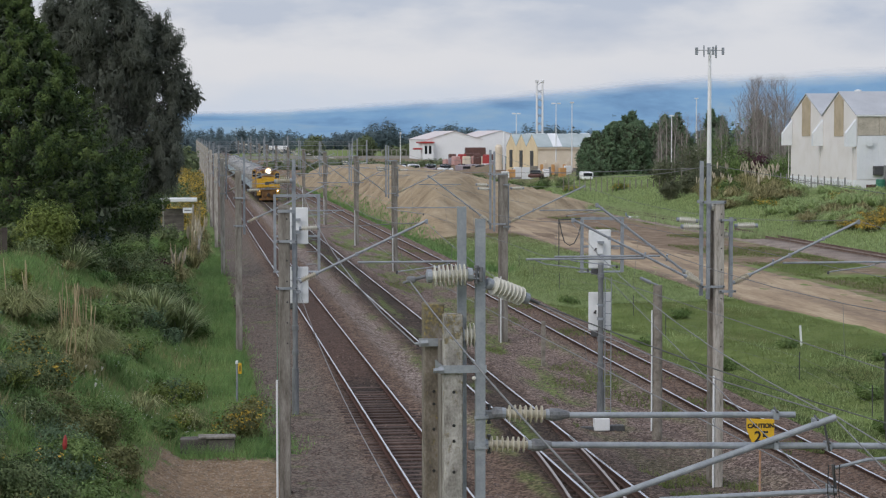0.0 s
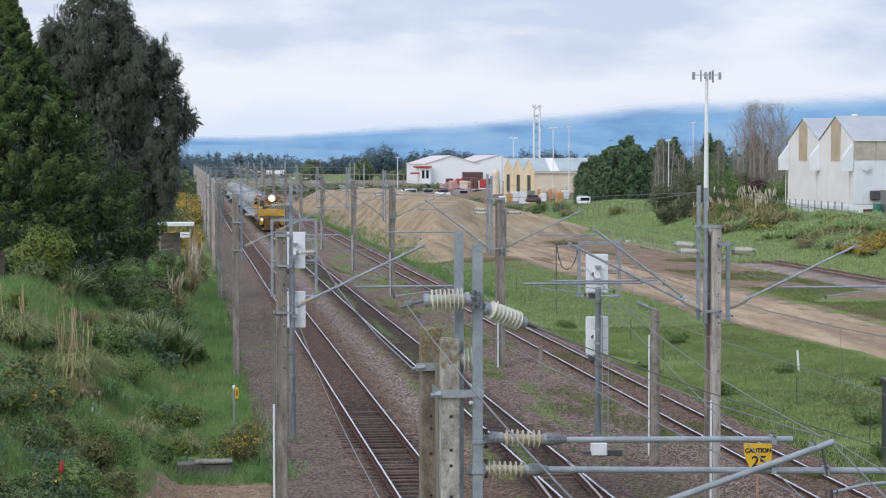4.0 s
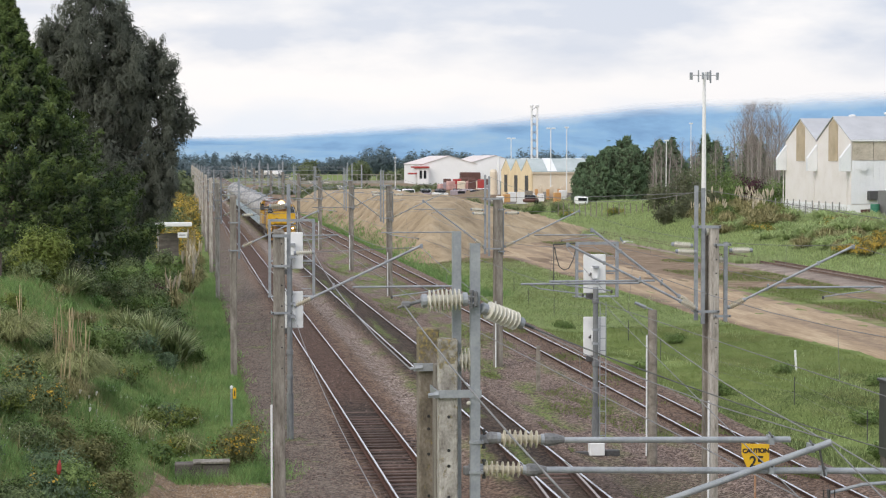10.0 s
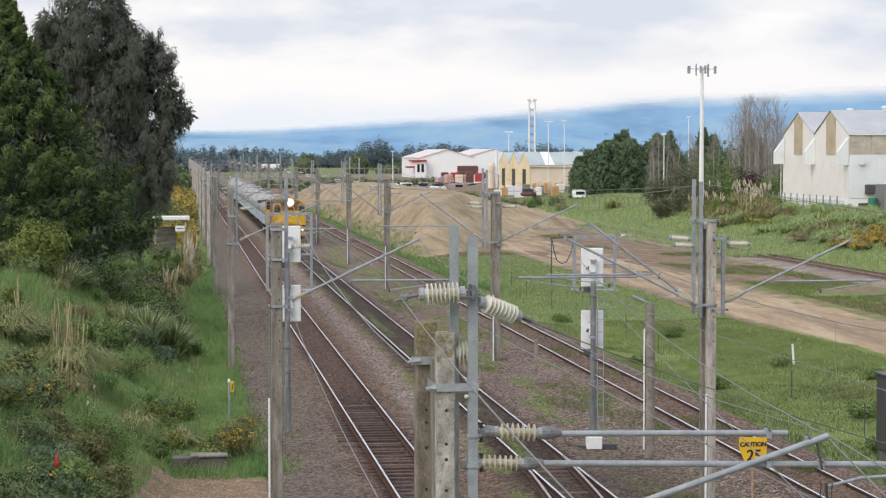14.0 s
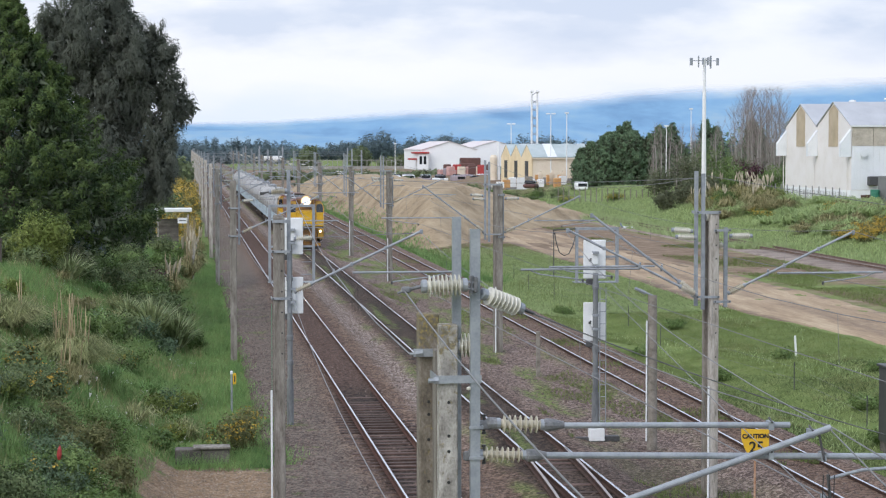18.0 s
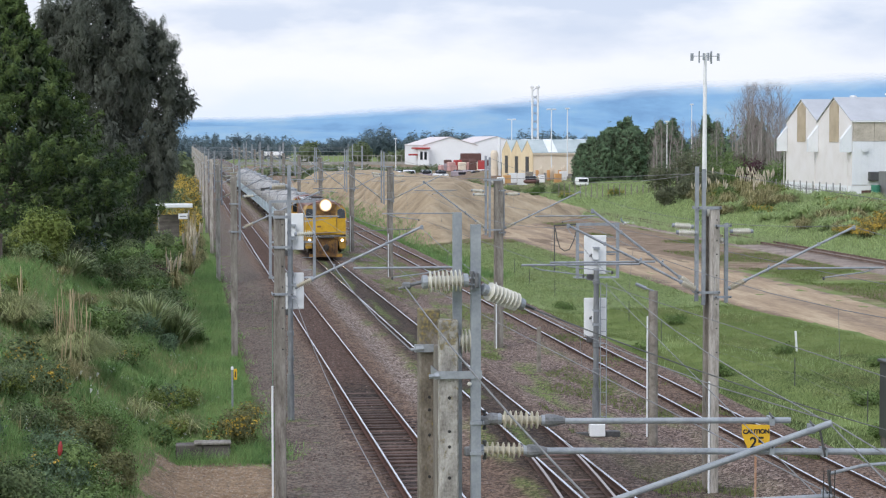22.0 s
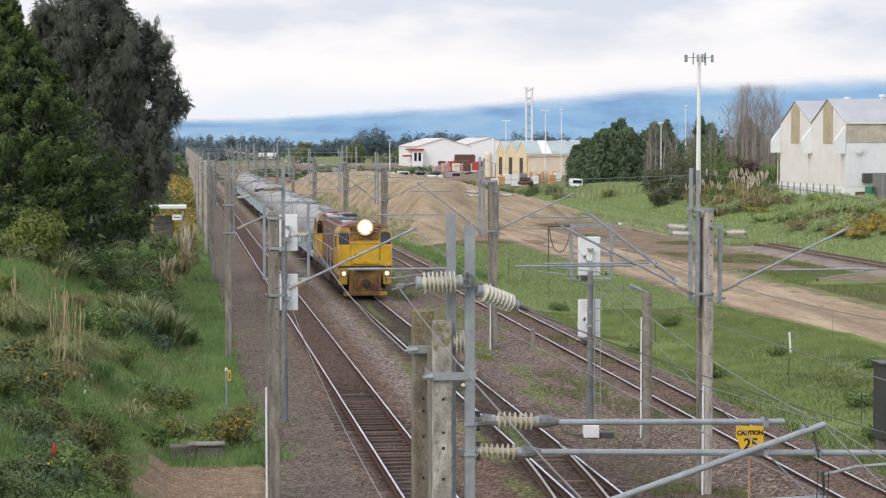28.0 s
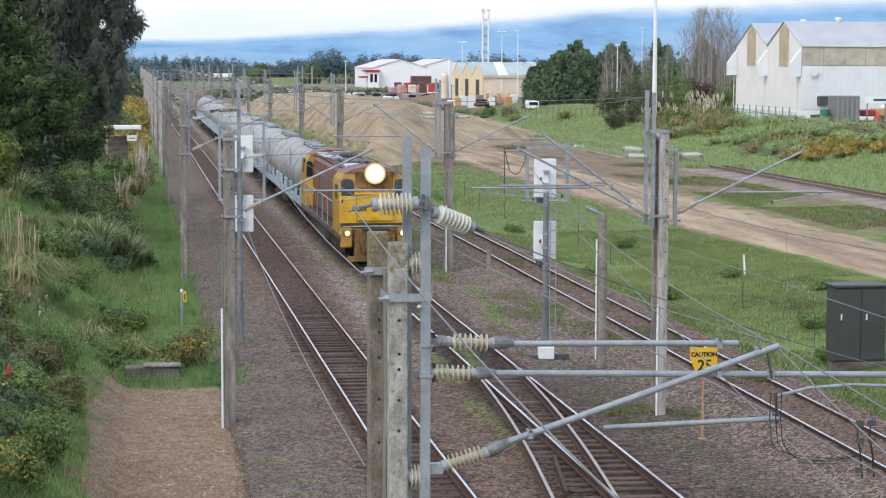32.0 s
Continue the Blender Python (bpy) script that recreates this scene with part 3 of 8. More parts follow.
def channel(x, y, z0, z1, parent, w=0.075, d=0.06):
    """An upright steel channel, its back towards the camera."""
    k = w / 2
    u = [(x - k, y), (x + k, y), (x + k, y + d), (x + k - 0.01, y + d), (x + k - 0.01, y + 0.012), (x - k + 0.01, y + 0.012), (x - k + 0.01, y + d), (x - k, y + d)]
    n = len(u)
    s = Shape().add([(a, b, z) for z in (z0, z1) for a, b in u], [tuple(range(n))[::-1], tuple(range(n, 2 * n))] + [(i, (i + 1) % n, n + (i + 1) % n, n + i) for i in range(n)])
    return part("steel_channel", s, GALV, parent)


def concrete_pole(parent, height, w=0.3, d=0.36, mat=None, near=False):
    """An I-section pole with bolt holes along its flanges."""
    mat = mat or CONCRETE
    lag = 0.05 if d > 0.4 else 0.0
    p = part("pole", Shape().soft(-w / 2, w / 2, -d / 2, -d / 2 + 0.12, -0.6, height, 0.02)
             .box(-w * 0.2, w * 0.2, -d / 2 + 0.11, d / 2 - 0.11, -0.6, height - 0.04), mat, parent)
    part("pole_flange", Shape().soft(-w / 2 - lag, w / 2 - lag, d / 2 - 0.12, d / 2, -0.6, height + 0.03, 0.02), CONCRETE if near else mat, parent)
    z = height - 0.25
    while near and z > 2.6:
        part("bolt_hole", Shape().lathe((w * 0.22, -d / 2 - 0.004, z), (w * 0.22, -d / 2 + 0.004, z), [(0, 0.018), (1, 0.018)], 8), BLACK, p)
        z -= 0.42
    return p


def clamp(parent, x0, x1, y, z, h=0.05):
    s = Shape().box(x0, x1, y - 0.008, y + 0.008, z - h / 2, z + h / 2).box(x0, x0 + 0.012, y, y + 0.4, z - h / 2, z + h / 2)
    c = part("strap", s, GALV, parent)
    for bx in (x0 + 0.03, x1 - 0.03):
        part("bolt", Shape().lathe((bx, y - 0.03, z), (bx, y, z), [(0, 0.018), (1, 0.018)], 6), DARK_STEEL, c)


def cantilever(parent, foot, tip, reg, drop, r=0.026, y=0.0, hook=True):
    """A bracket arm: an insulator at its foot (x, z), the slanting tube to tip (x, z), a register tube (x0, x1, z) and the steady arm."""
    fx, fz = foot
    tx, tz = tip
    k = 0.42 / math.hypot(tx - fx, tz - fz)
    ix, iz = fx + (tx - fx) * k, fz + (tz - fz) * k
    insulator("insulator", (fx, y, fz), (ix, y, iz), 0.075, parent, PORCELAIN_TAN, 7)
    part("bracket_tube", Shape().tube((ix, y, iz), (tx, y, tz), r, 10), GALV, parent)
    x0, x1, rz = reg
    tube = part("register_tube", Shape().tube((x0, y + 0.06, rz), (x1, y + 0.06, rz), r * 0.85, 10), GALV, parent)
    sx = 1 if x1 > x0 else -1
    share = (rz - fz) / max(0.05, tz - fz)
    part("hinge", Shape().tube((fx + (tx - fx) * share, y, rz + 0.08), (fx + (tx - fx) * share, y + 0.06, rz - 0.05), 0.022, 6), GALV, tube)
    ax = x1 - sx * 0.15
    arm = [(ax, y + 0.08, rz), (ax - sx * 0.25, y + 0.08, rz - drop * 0.45), (ax - sx * 1.15, y + 0.08, rz - drop)]
    part("steady_arm", Shape().path(arm, 0.014, 6), GALV, parent)
    if hook:
        part("wire_clamp", Shape().soft(tx - 0.03, tx + 0.03, y - 0.03, y + 0.03, tz - 0.06, tz + 0.035, 0.01), GALV, parent)
        part("wire_clamp", Shape().soft(ax - sx * 1.15 - 0.02, ax - sx * 1.15 + 0.02, y + 0.05, y + 0.1, rz - drop - 0.05, rz - drop + 0.015, 0.008), DARK_STEEL, parent)
    for q in (0.45, 0.72):
        cx, cz = fx + (tx - fx) * q, fz + (tz - fz) * q
        part("tube_clamp", Shape().soft(cx - 0.025, cx + 0.025, y - 0.04, y + 0.04, cz - 0.04, cz + 0.04, 0.008), GALV, parent)


def left_mast(y, x=1.9, height=5.2, arm=True, top=6.45, mat=None):
    m = thing("overhead_line_mast", pose(x, y, 0), "grey weathered concrete railway mast with steel bracket arm", "mast", "railway masts")
    concrete_pole(m, height, 0.22, 0.32, mat, y < 50)
    channel(0.2, -0.02, 3.7, top, m)
    clamp(m, -0.16, 0.26, -0.19, 4.0)
    clamp(m, -0.16, 0.26, -0.19, 4.95)
    if y < 50:
        part("white_pipe", Shape().tube((-0.17, -0.2, -0.4), (-0.17, -0.2, 2.15), 0.022, 8), WHITE, m, "white cable pipe on the mast")
        part("green_cable", Shape().tube((-0.16, -0.2, 2.15), (-0.16, -0.2, 3.9), 0.008, 5), material("green_cable", [(0.1, 0.2, 0.12), (0.14, 0.26, 0.16)], 5, 0.6), m)
    if y < 50:
        insulator("strain_insulator", (-0.2, -0.12, 6.15), (0.16, -0.12, 6.17), 0.085, m, PORCELAIN_TAN, 7)
        part("shackle", Shape().tube((-0.36, -0.12, 6.12), (-0.2, -0.12, 6.15), 0.02, 6).box(-0.38, -0.3, -0.16, -0.08, 6.09, 6.15), DARK_STEEL, m)
        part("pole_strap", Shape().box(-0.14, 0.22, -0.2, -0.185, 5.53, 5.59), GALV, m)
    if arm:
        cantilever(m, (0.3, 4.12), (2.9, 5.34), (1.5, 3.6, 4.5), 0.2)
        insulator("insulator", (0.3, 0, 5.2), (0.72, 0, 5.22), 0.07, m)
        part("tie_rod", Shape().tube((0.72, 0, 5.22), (2.75, 0, 5.3), 0.008, 5), WIRE, m)
    return m


def middle_mast(y, x=11.0, pair=True, height=5.68, label="", tall=True):
    m = thing("overhead_line_mast", pose(x, y, 0), label or "weathered concrete mast with steel channels and two bracket arms", "mast", "railway masts")
    k = -0.12 if pair else 0.0
    mat = CONCRETE_PALE if pair else CONCRETE
    if pair:
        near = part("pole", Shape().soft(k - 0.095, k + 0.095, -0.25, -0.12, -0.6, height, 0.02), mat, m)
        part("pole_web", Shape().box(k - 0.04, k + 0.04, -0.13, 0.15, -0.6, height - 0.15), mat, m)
        part("pole_flange", Shape().soft(k - 0.13, k + 0.06, 0.14, 0.27, -0.6, height + 0.03, 0.02), CONCRETE, m, "dark far flange")
        for z in (5.45, 5.28, 5.02, 4.74, 4.3, 3.7, 3.2, 2.7):
            part("bolt_hole", Shape().lathe((k + 0.03, -0.254, z), (k + 0.03, -0.246, z), [(0, 0.016), (1, 0.016)], 8), BLACK, near)
    else:
        concrete_pole(m, height, 0.3, 0.36, mat)
    if tall:
        channel(-0.46, -0.05, 3.75, 6.55, m)
        channel(-0.33, -0.12, 3.68, 6.5, m)
    channel(0.17, -0.05, 3.72, 5.38, m)
    clamp(m, -0.52, k + 0.1, -0.27, 3.95)
    clamp(m, -0.52, k + 0.12, -0.27, 5.7, 0.06)
    clamp(m, k - 0.02, 0.22, -0.27, 5.33)
    clamp(m, k - 0.02, 0.22, -0.27, 3.85)
    cantilever(m, (0.22, 4.0), (2.92, 5.27), (1.31, 3.6, 4.41), 0.2)
    cantilever(m, (-0.5, 4.02), (-2.66, 5.65), (-1.64, -4.13, 4.53), 0.22)
    if pair:
        cantilever(m, (-0.52, 4.0), (-3.23, 5.36), (-1.4, -3.6, 4.6), 0.2, y=-0.35)
    insulator("insulator", (-0.52, 0, 5.3), (-0.98, 0, 5.34), 0.07, m)
    insulator("insulator", (-0.5, -0.2, 5.18), (-0.94, -0.2, 5.2), 0.07, m)
    insulator("insulator", (0.25, 0, 5.2), (0.75, 0, 5.2), 0.07, m)
    insulator("spool_insulator", (-0.28, -0.1, 5.6), (-0.2, -0.1, 5.6), 0.085, m, PORCELAIN, 2)
    insulator("spool_insulator", (-0.02, -0.1, 5.02), (0.09, -0.1, 5.02), 0.075, m, PORCELAIN, 2)
    part("white_pipe", Shape().tube((k - 0.12, -0.27, -0.3), (k - 0.12, -0.27, 2.1), 0.022, 8), WHITE, m, "white cable pipe on the mast")
    return m


LEFT_YS = [41.2, 69.6, 108.0]
MIDDLE_YS = [41.2, 71.0, 108.8]
y = 134.0
while y < 480:
    LEFT_YS.append(y)
    MIDDLE_YS.append(y)
    y += 31.0 if y < 300 else 45.0
first = left_mast(LEFT_YS[0], height=5.65, top=6.6)
left_mast(LEFT_YS[1], 1.66, 5.85)
third = left_mast(LEFT_YS[2], 1.75, 5.85, mat=CONCRETE_PALE)
for y in LEFT_YS[3:]:
    copy_thing(third, pose(1.75, y, 0))
middle_mast(MIDDLE_YS[0])
mid_second = middle_mast(MIDDLE_YS[1], pair=False)
for y in MIDDLE_YS[2:]:
    copy_thing(mid_second, pose(10.95, y, 0))


def near_mast():
    """The mast beside the bridge, seen close: an I-section pole, steel channels and heavy insulators."""
    m = thing("overhead_line_mast", pose(1.95, 15.54, 0), "lichened grey concrete mast with heavy cream porcelain insulators", "mast", "railway masts")
    part("pole", Shape().soft(-0.126, 0.035, 0.28, 0.46, -0.6, 5.77, 0.01), LICHEN_DARK, m, "dark far flange")
    part("pole", Shape().soft(-0.013, 0.132, -0.1, 0.05, -0.6, 5.72, 0.01), LICHEN, m, "pale near flange")
    part("pole_web", Shape().box(-0.02, 0.1, 0.05, 0.3, -0.6, 5.5), CONCRETE, m)
    for x, y, zs in ((0.06, -0.1, (5.12, 4.86, 4.74, 4.5, 4.26)), (-0.05, 0.28, (5.08, 4.98, 4.78, 4.45, 4.1))):
        for z in zs:
            part("bolt_hole", Shape().lathe((x, y - 0.004, z), (x, y + 0.003, z), [(0, 0.013), (1, 0.013)], 8), BLACK, m)
    channel(0.135, -0.02, 3.2, 6.545, m, 0.068, 0.05)
    channel(0.265, -0.12, 3.0, 6.455, m, 0.075, 0.06)
    strap = part("strap", Shape().box(-0.03, 0.31, -0.135, -0.125, 5.27, 5.33).box(-0.04, -0.03, -0.135, 0.3, 5.27, 5.33), GALV, m)
    part("bolt", Shape().lathe((-0.1, -0.12, 5.29), (0.03, -0.12, 5.3), [(0, 0.02), (0.3, 0.02), (0.31, 0.03), (0.6, 0.03), (0.61, 0.015), (1, 0.015)], 6), GALV, strap)
    bracket = part("bracket", Shape().box(-0.17, -0.02, 0.24, 0.27, 5.44, 5.5), GALV, m)
    part("bolt", Shape().lathe((-0.2, 0.25, 5.46), (-0.1, 0.25, 5.47), [(0, 0.012), (0.4, 0.012), (0.41, 0.025), (1, 0.025)], 6), GALV, bracket)
    # strain insulators above the channels
    insulator("strain_insulator", (-0.16, -0.16, 6.02), (0.2, -0.16, 6.03), 0.085, m, PORCELAIN, 8)
    part("shackle", Shape().tube((-0.28, -0.16, 5.99), (-0.16, -0.16, 6.02), 0.014, 8).soft(-0.31, -0.24, -0.185, -0.135, 5.97, 6.02, 0.012).tube((-0.34, -0.16, 5.97), (-0.28, -0.16, 5.99), 0.01, 6), CASTING, m)
    for z in (6.0, 6.05):
        part("clevis", Shape().tube((0.19, -0.17, z), (0.27, -0.17, z - 0.005), 0.009, 8), GALV, m)
    part("clevis_pin", Shape().lathe((0.225, -0.17, 5.96), (0.225, -0.17, 6.1), [(0, 0.018), (0.15, 0.018), (0.16, 0.011), (0.84, 0.011), (0.85, 0.02), (1, 0.02)], 8), CASTING, m)
    part("clevis_plate", Shape().soft(0.245, 0.275, -0.195, -0.135, 5.97, 6.09, 0.008), CASTING, m)
    part("guy_knob", Shape().lathe((0.21, -0.14, 5.215), (0.21, -0.14, 5.245), [(0, 0.006), (0.3, 0.017), (0.7, 0.017), (1, 0.006)], 10), PORCELAIN, m, "small white knob insulator")
    insulator("strain_insulator", (0.31, -0.1, 5.96), (0.66, 0.05, 5.82), 0.075, m, PORCELAIN, 8)
    part("shackle", Shape().tube((0.66, 0.05, 5.82), (0.76, 0.08, 5.78), 0.014, 6), DARK_STEEL, m)
    for z in (5.55, 3.88):
        insulator("spool_insulator", (0.135, -0.02, z), (0.255, -0.02, z), 0.095, m, PORCELAIN, 3)
    # bracket arms over the left track
    for z, r, k in ((4.925, 0.07, 0.0), (4.69, 0.062, -0.14)):
        insulator("arm_insulator", (0.42 + k, -0.05, z + 0.02), (0.83 + k, -0.05, z), r, m, PORCELAIN_TAN, 7)
        part("end_casting", Shape().lathe((0.81 + k, -0.05, z), (0.97 + k, -0.05, z - 0.002), [(0, 0.045), (0.12, 0.052), (0.5, 0.048), (0.8, 0.034), (1, 0.028)], 12), CASTING, m)
        part("hinge_block", Shape().lathe((0.36 + k, -0.05, z + 0.02), (0.44 + k, -0.05, z + 0.02), [(0, 0.035), (0.3, 0.05), (1, 0.045)], 10), CASTING, m)
        part("hinge", Shape().soft(0.3, 0.43 + k, -0.08, -0.02, z - 0.025, z + 0.045, 0.01) if k == 0 else Shape().soft(0.18, 0.31, -0.08, -0.02, z - 0.03, z + 0.04, 0.01), CASTING, m)
        part("hinge_band", Shape().box(0.215, 0.315, -0.135, -0.125, z - 0.012, z + 0.012).box(0.31, 0.325, -0.135, 0.0, z - 0.012, z + 0.012), GALV, m)
        part("bolt", Shape().lathe((0.34, -0.05, z - 0.06), (0.34, -0.05, z + 0.09), [(0, 0.016), (0.12, 0.016), (0.13, 0.009), (0.87, 0.009), (0.88, 0.017), (1, 0.017)], 6), DARK_STEEL, m)
    part("top_tube", Shape().tube((0.83, -0.05, 4.92), (2.78, -0.05, 4.89), 0.024, 12), GALV, m)
    low = part("register_tube", Shape().tube((0.72, -0.05, 4.69), (4.6, -0.05, 4.6), 0.026, 12), GALV, m)
    insulator("arm_insulator", (0.4, -0.05, 3.96), (0.78, -0.05, 4.07), 0.075, m, PORCELAIN_TAN, 8)
    part("hinge", Shape().box(0.28, 0.41, -0.09, -0.01, 3.91, 3.99), GALV, m)
    part("bracket_tube", Shape().tube((0.86, -0.05, 4.12), (3.1, -0.1, 4.87), 0.027, 12), GALV, m)
    part("end_casting", Shape().lathe((0.77, -0.05, 4.068), (0.94, -0.055, 4.145), [(0, 0.046), (0.15, 0.055), (0.5, 0.05), (0.8, 0.036), (1, 0.03)], 12), CASTING, m)
    part("steady_tube", Shape().tube((1.68, -0.12, 4.25), (3.1, -0.12, 4.29), 0.021, 10), GALV, m)
    part("steady_arm", Shape().path([(3.08, -0.12, 4.47), (3.35, -0.12, 4.53), (3.7, -0.12, 4.55), (4.05, -0.12, 4.53)], 0.014, 8), GALV, m)
    for x, z in ((2.62, 4.89), (2.62, 4.655), (3.05, 4.635), (3.07, 4.285), (2.95, 4.82), (4.2, 4.61), (1.1, 4.2)):
        k = part("tube_clamp", Shape().box(x - 0.02, x + 0.02, -0.1, 0.0, z - 0.032, z + 0.036), GALV, low)
        part("bolt", Shape().tube((x, -0.11, z + 0.03), (x, -0.02, z + 0.055), 0.009, 6), DARK_STEEL, k)
    part("hanger", Shape().tube((3.0, -0.1, 4.84), (3.05, -0.1, 4.6), 0.01, 6), DARK_STEEL, m)
    part("hanger", Shape().tube((3.07, -0.12, 4.5), (3.1, -0.12, 4.26), 0.012, 6), DARK_STEEL, m)
    # jumper cables hanging from the arm to the wires
    for k, dx in enumerate((0.0, 0.05, 0.09)):
        pts = [(3.03 + dx, -0.14, 4.5), (3.02 + dx, -0.15, 4.3), (3.04 + dx, -0.15, 4.1), (3.1 + dx, -0.15, 4.03 - 0.01 * k), (3.3, -0.15, 3.985 - 0.028 * k), (3.55, -0.15, 3.96 - 0.022 * k), (3.78, -0.15, 3.985)]
        part("jumper_cable", Shape().path(pts, 0.0042, 5), BLACK, m)
    for x in (3.77, 3.87):
        g = part("wire_grip", Shape().path([(x, -0.15, 4.27), (x - 0.02, -0.15, 4.15), (x + 0.01, -0.15, 4.0), (x + 0.03, -0.15, 3.8)], 0.008, 5), BLACK, m)
        for z in (4.24, 4.1, 3.86):
            part("grip_block", Shape().box(x - 0.025, x + 0.025, -0.18, -0.13, z - 0.02, z + 0.025), DARK_STEEL, g)
    return m


near_mast()


def wire_line(name, pts, label, sag=0.0, r=0.006, n=8):
    s = Shape()
    way = []
    for a, b in zip(pts, pts[1:]):
        a, b = Vector(a), Vector(b)
        for i in range(n):
            f = i / n
            p = a.lerp(b, f)
            p.z -= sag * 4 * f * (1 - f)
            way.append(p)
    way.append(Vector(pts[-1]))
    s.path(way, r, 5)
    return s


def catenary(x_of, ys, low=False):
    """Contact wire, carrying wire and droppers over one track; low: the carrying wire comes down to the near mast."""
    w = thing("catenary", pose(0, 0, 0), "grey overhead contact and carrying wires with droppers", "wires", "overhead wires")
    contact = [(x_of(y) + (0.12 if k % 2 else -0.12), y, 4.24) for k, y in enumerate(ys)]
    carry = [(x_of(y), y, 4.88 if low and y < 20 else 5.3) for y in ys]
    part("contact_wire", wire_line("c", contact, "", 0.0, 0.0065), WIRE, w)
    part("carrying_wire", wire_line("m", carry, "", 0.4, 0.006), WIRE, w)
    for (a, b), (c, d) in list(zip(zip(carry, carry[1:]), zip(contact, contact[1:])))[:4]:
        for f in (0.15, 0.38, 0.62, 0.85):
            p, q = Vector(a).lerp(Vector(b), f), Vector(c).lerp(Vector(d), f)
            p.z -= 0.4 * 4 * f * (1 - f)
            part("dropper", Shape().tube(p, q, 0.003, 4), WIRE, w)
    return w


catenary(lambda y: 5.05 if y < 20 else 4.8, [-12, 15.5] + LEFT_YS, True)
catenary(lambda y: 8.34, [-12, 15.5] + MIDDLE_YS)
catenary(lambda y: 13.85, [-12, 15.5] + MIDDLE_YS)
cross = thing("catenary", pose(0, 0, 0), "slanting overhead wires above the crossover", "wires", "overhead wires")
part("contact_wire", wire_line("c", [(8.55, 41.2, 4.15), (5.15, 15.5, 4.1), (3.6, 2, 4.1)], "", 0.02), WIRE, cross)
part("carrying_wire", wire_line("m", [(7.77, 41.0, 5.3), (5.05, 15.5, 4.86), (3.6, 2, 4.9)], "", 0.3), WIRE, cross)
feed = thing("feeder_wires", pose(0, 0, 0), "thin grey feeder and earth wires from mast to mast", "wires", "overhead wires")
part("feeder_wire", wire_line("f", [(1.75, 15.8, 5.46), (2.1, 41.2, 6.38), (1.86, 69.6, 6.4), (1.95, 108, 6.4), (1.95, 134, 6.4), (1.95, 165, 6.4)], "", 0.35), WIRE, feed)
part("earth_wire", wire_line("f", [(1.74, 15.4, 4.0), (2.15, 41.2, 4.08), (1.86, 69.6, 4.0), (1.95, 108, 4.0), (1.95, 134, 4.0)], "", 0.25), WIRE, feed)
part("feeder_wire", wire_line("f", [(1.66, 15.38, 5.99), (1.95, 6.5, 5.3), (2.0, -15, 5.6)], "", 0.1), WIRE, feed)
part("feeder_wire", wire_line("f", [(2.7, 15.6, 5.78), (9.24, 22.0, 3.47)], "", 0.1), WIRE, feed)
part("feeder_wire", wire_line("f", [(10.76, 41.2, 6.45), (10.76, 71, 6.45), (10.7, 108.8, 6.45), (10.7, 134, 6.45), (10.7, 165, 6.45)], "", 0.5), WIRE, feed)
part("feeder_wire", wire_line("f", [(10.5, 41.2, 6.4), (1.95, 69.6, 6.4)], "", 0.3), WIRE, feed)
part("feeder_wire", wire_line("f", [(17.5, 12, 5.2), (10.8, 41.2, 6.45)], "", 0.2), WIRE, feed)


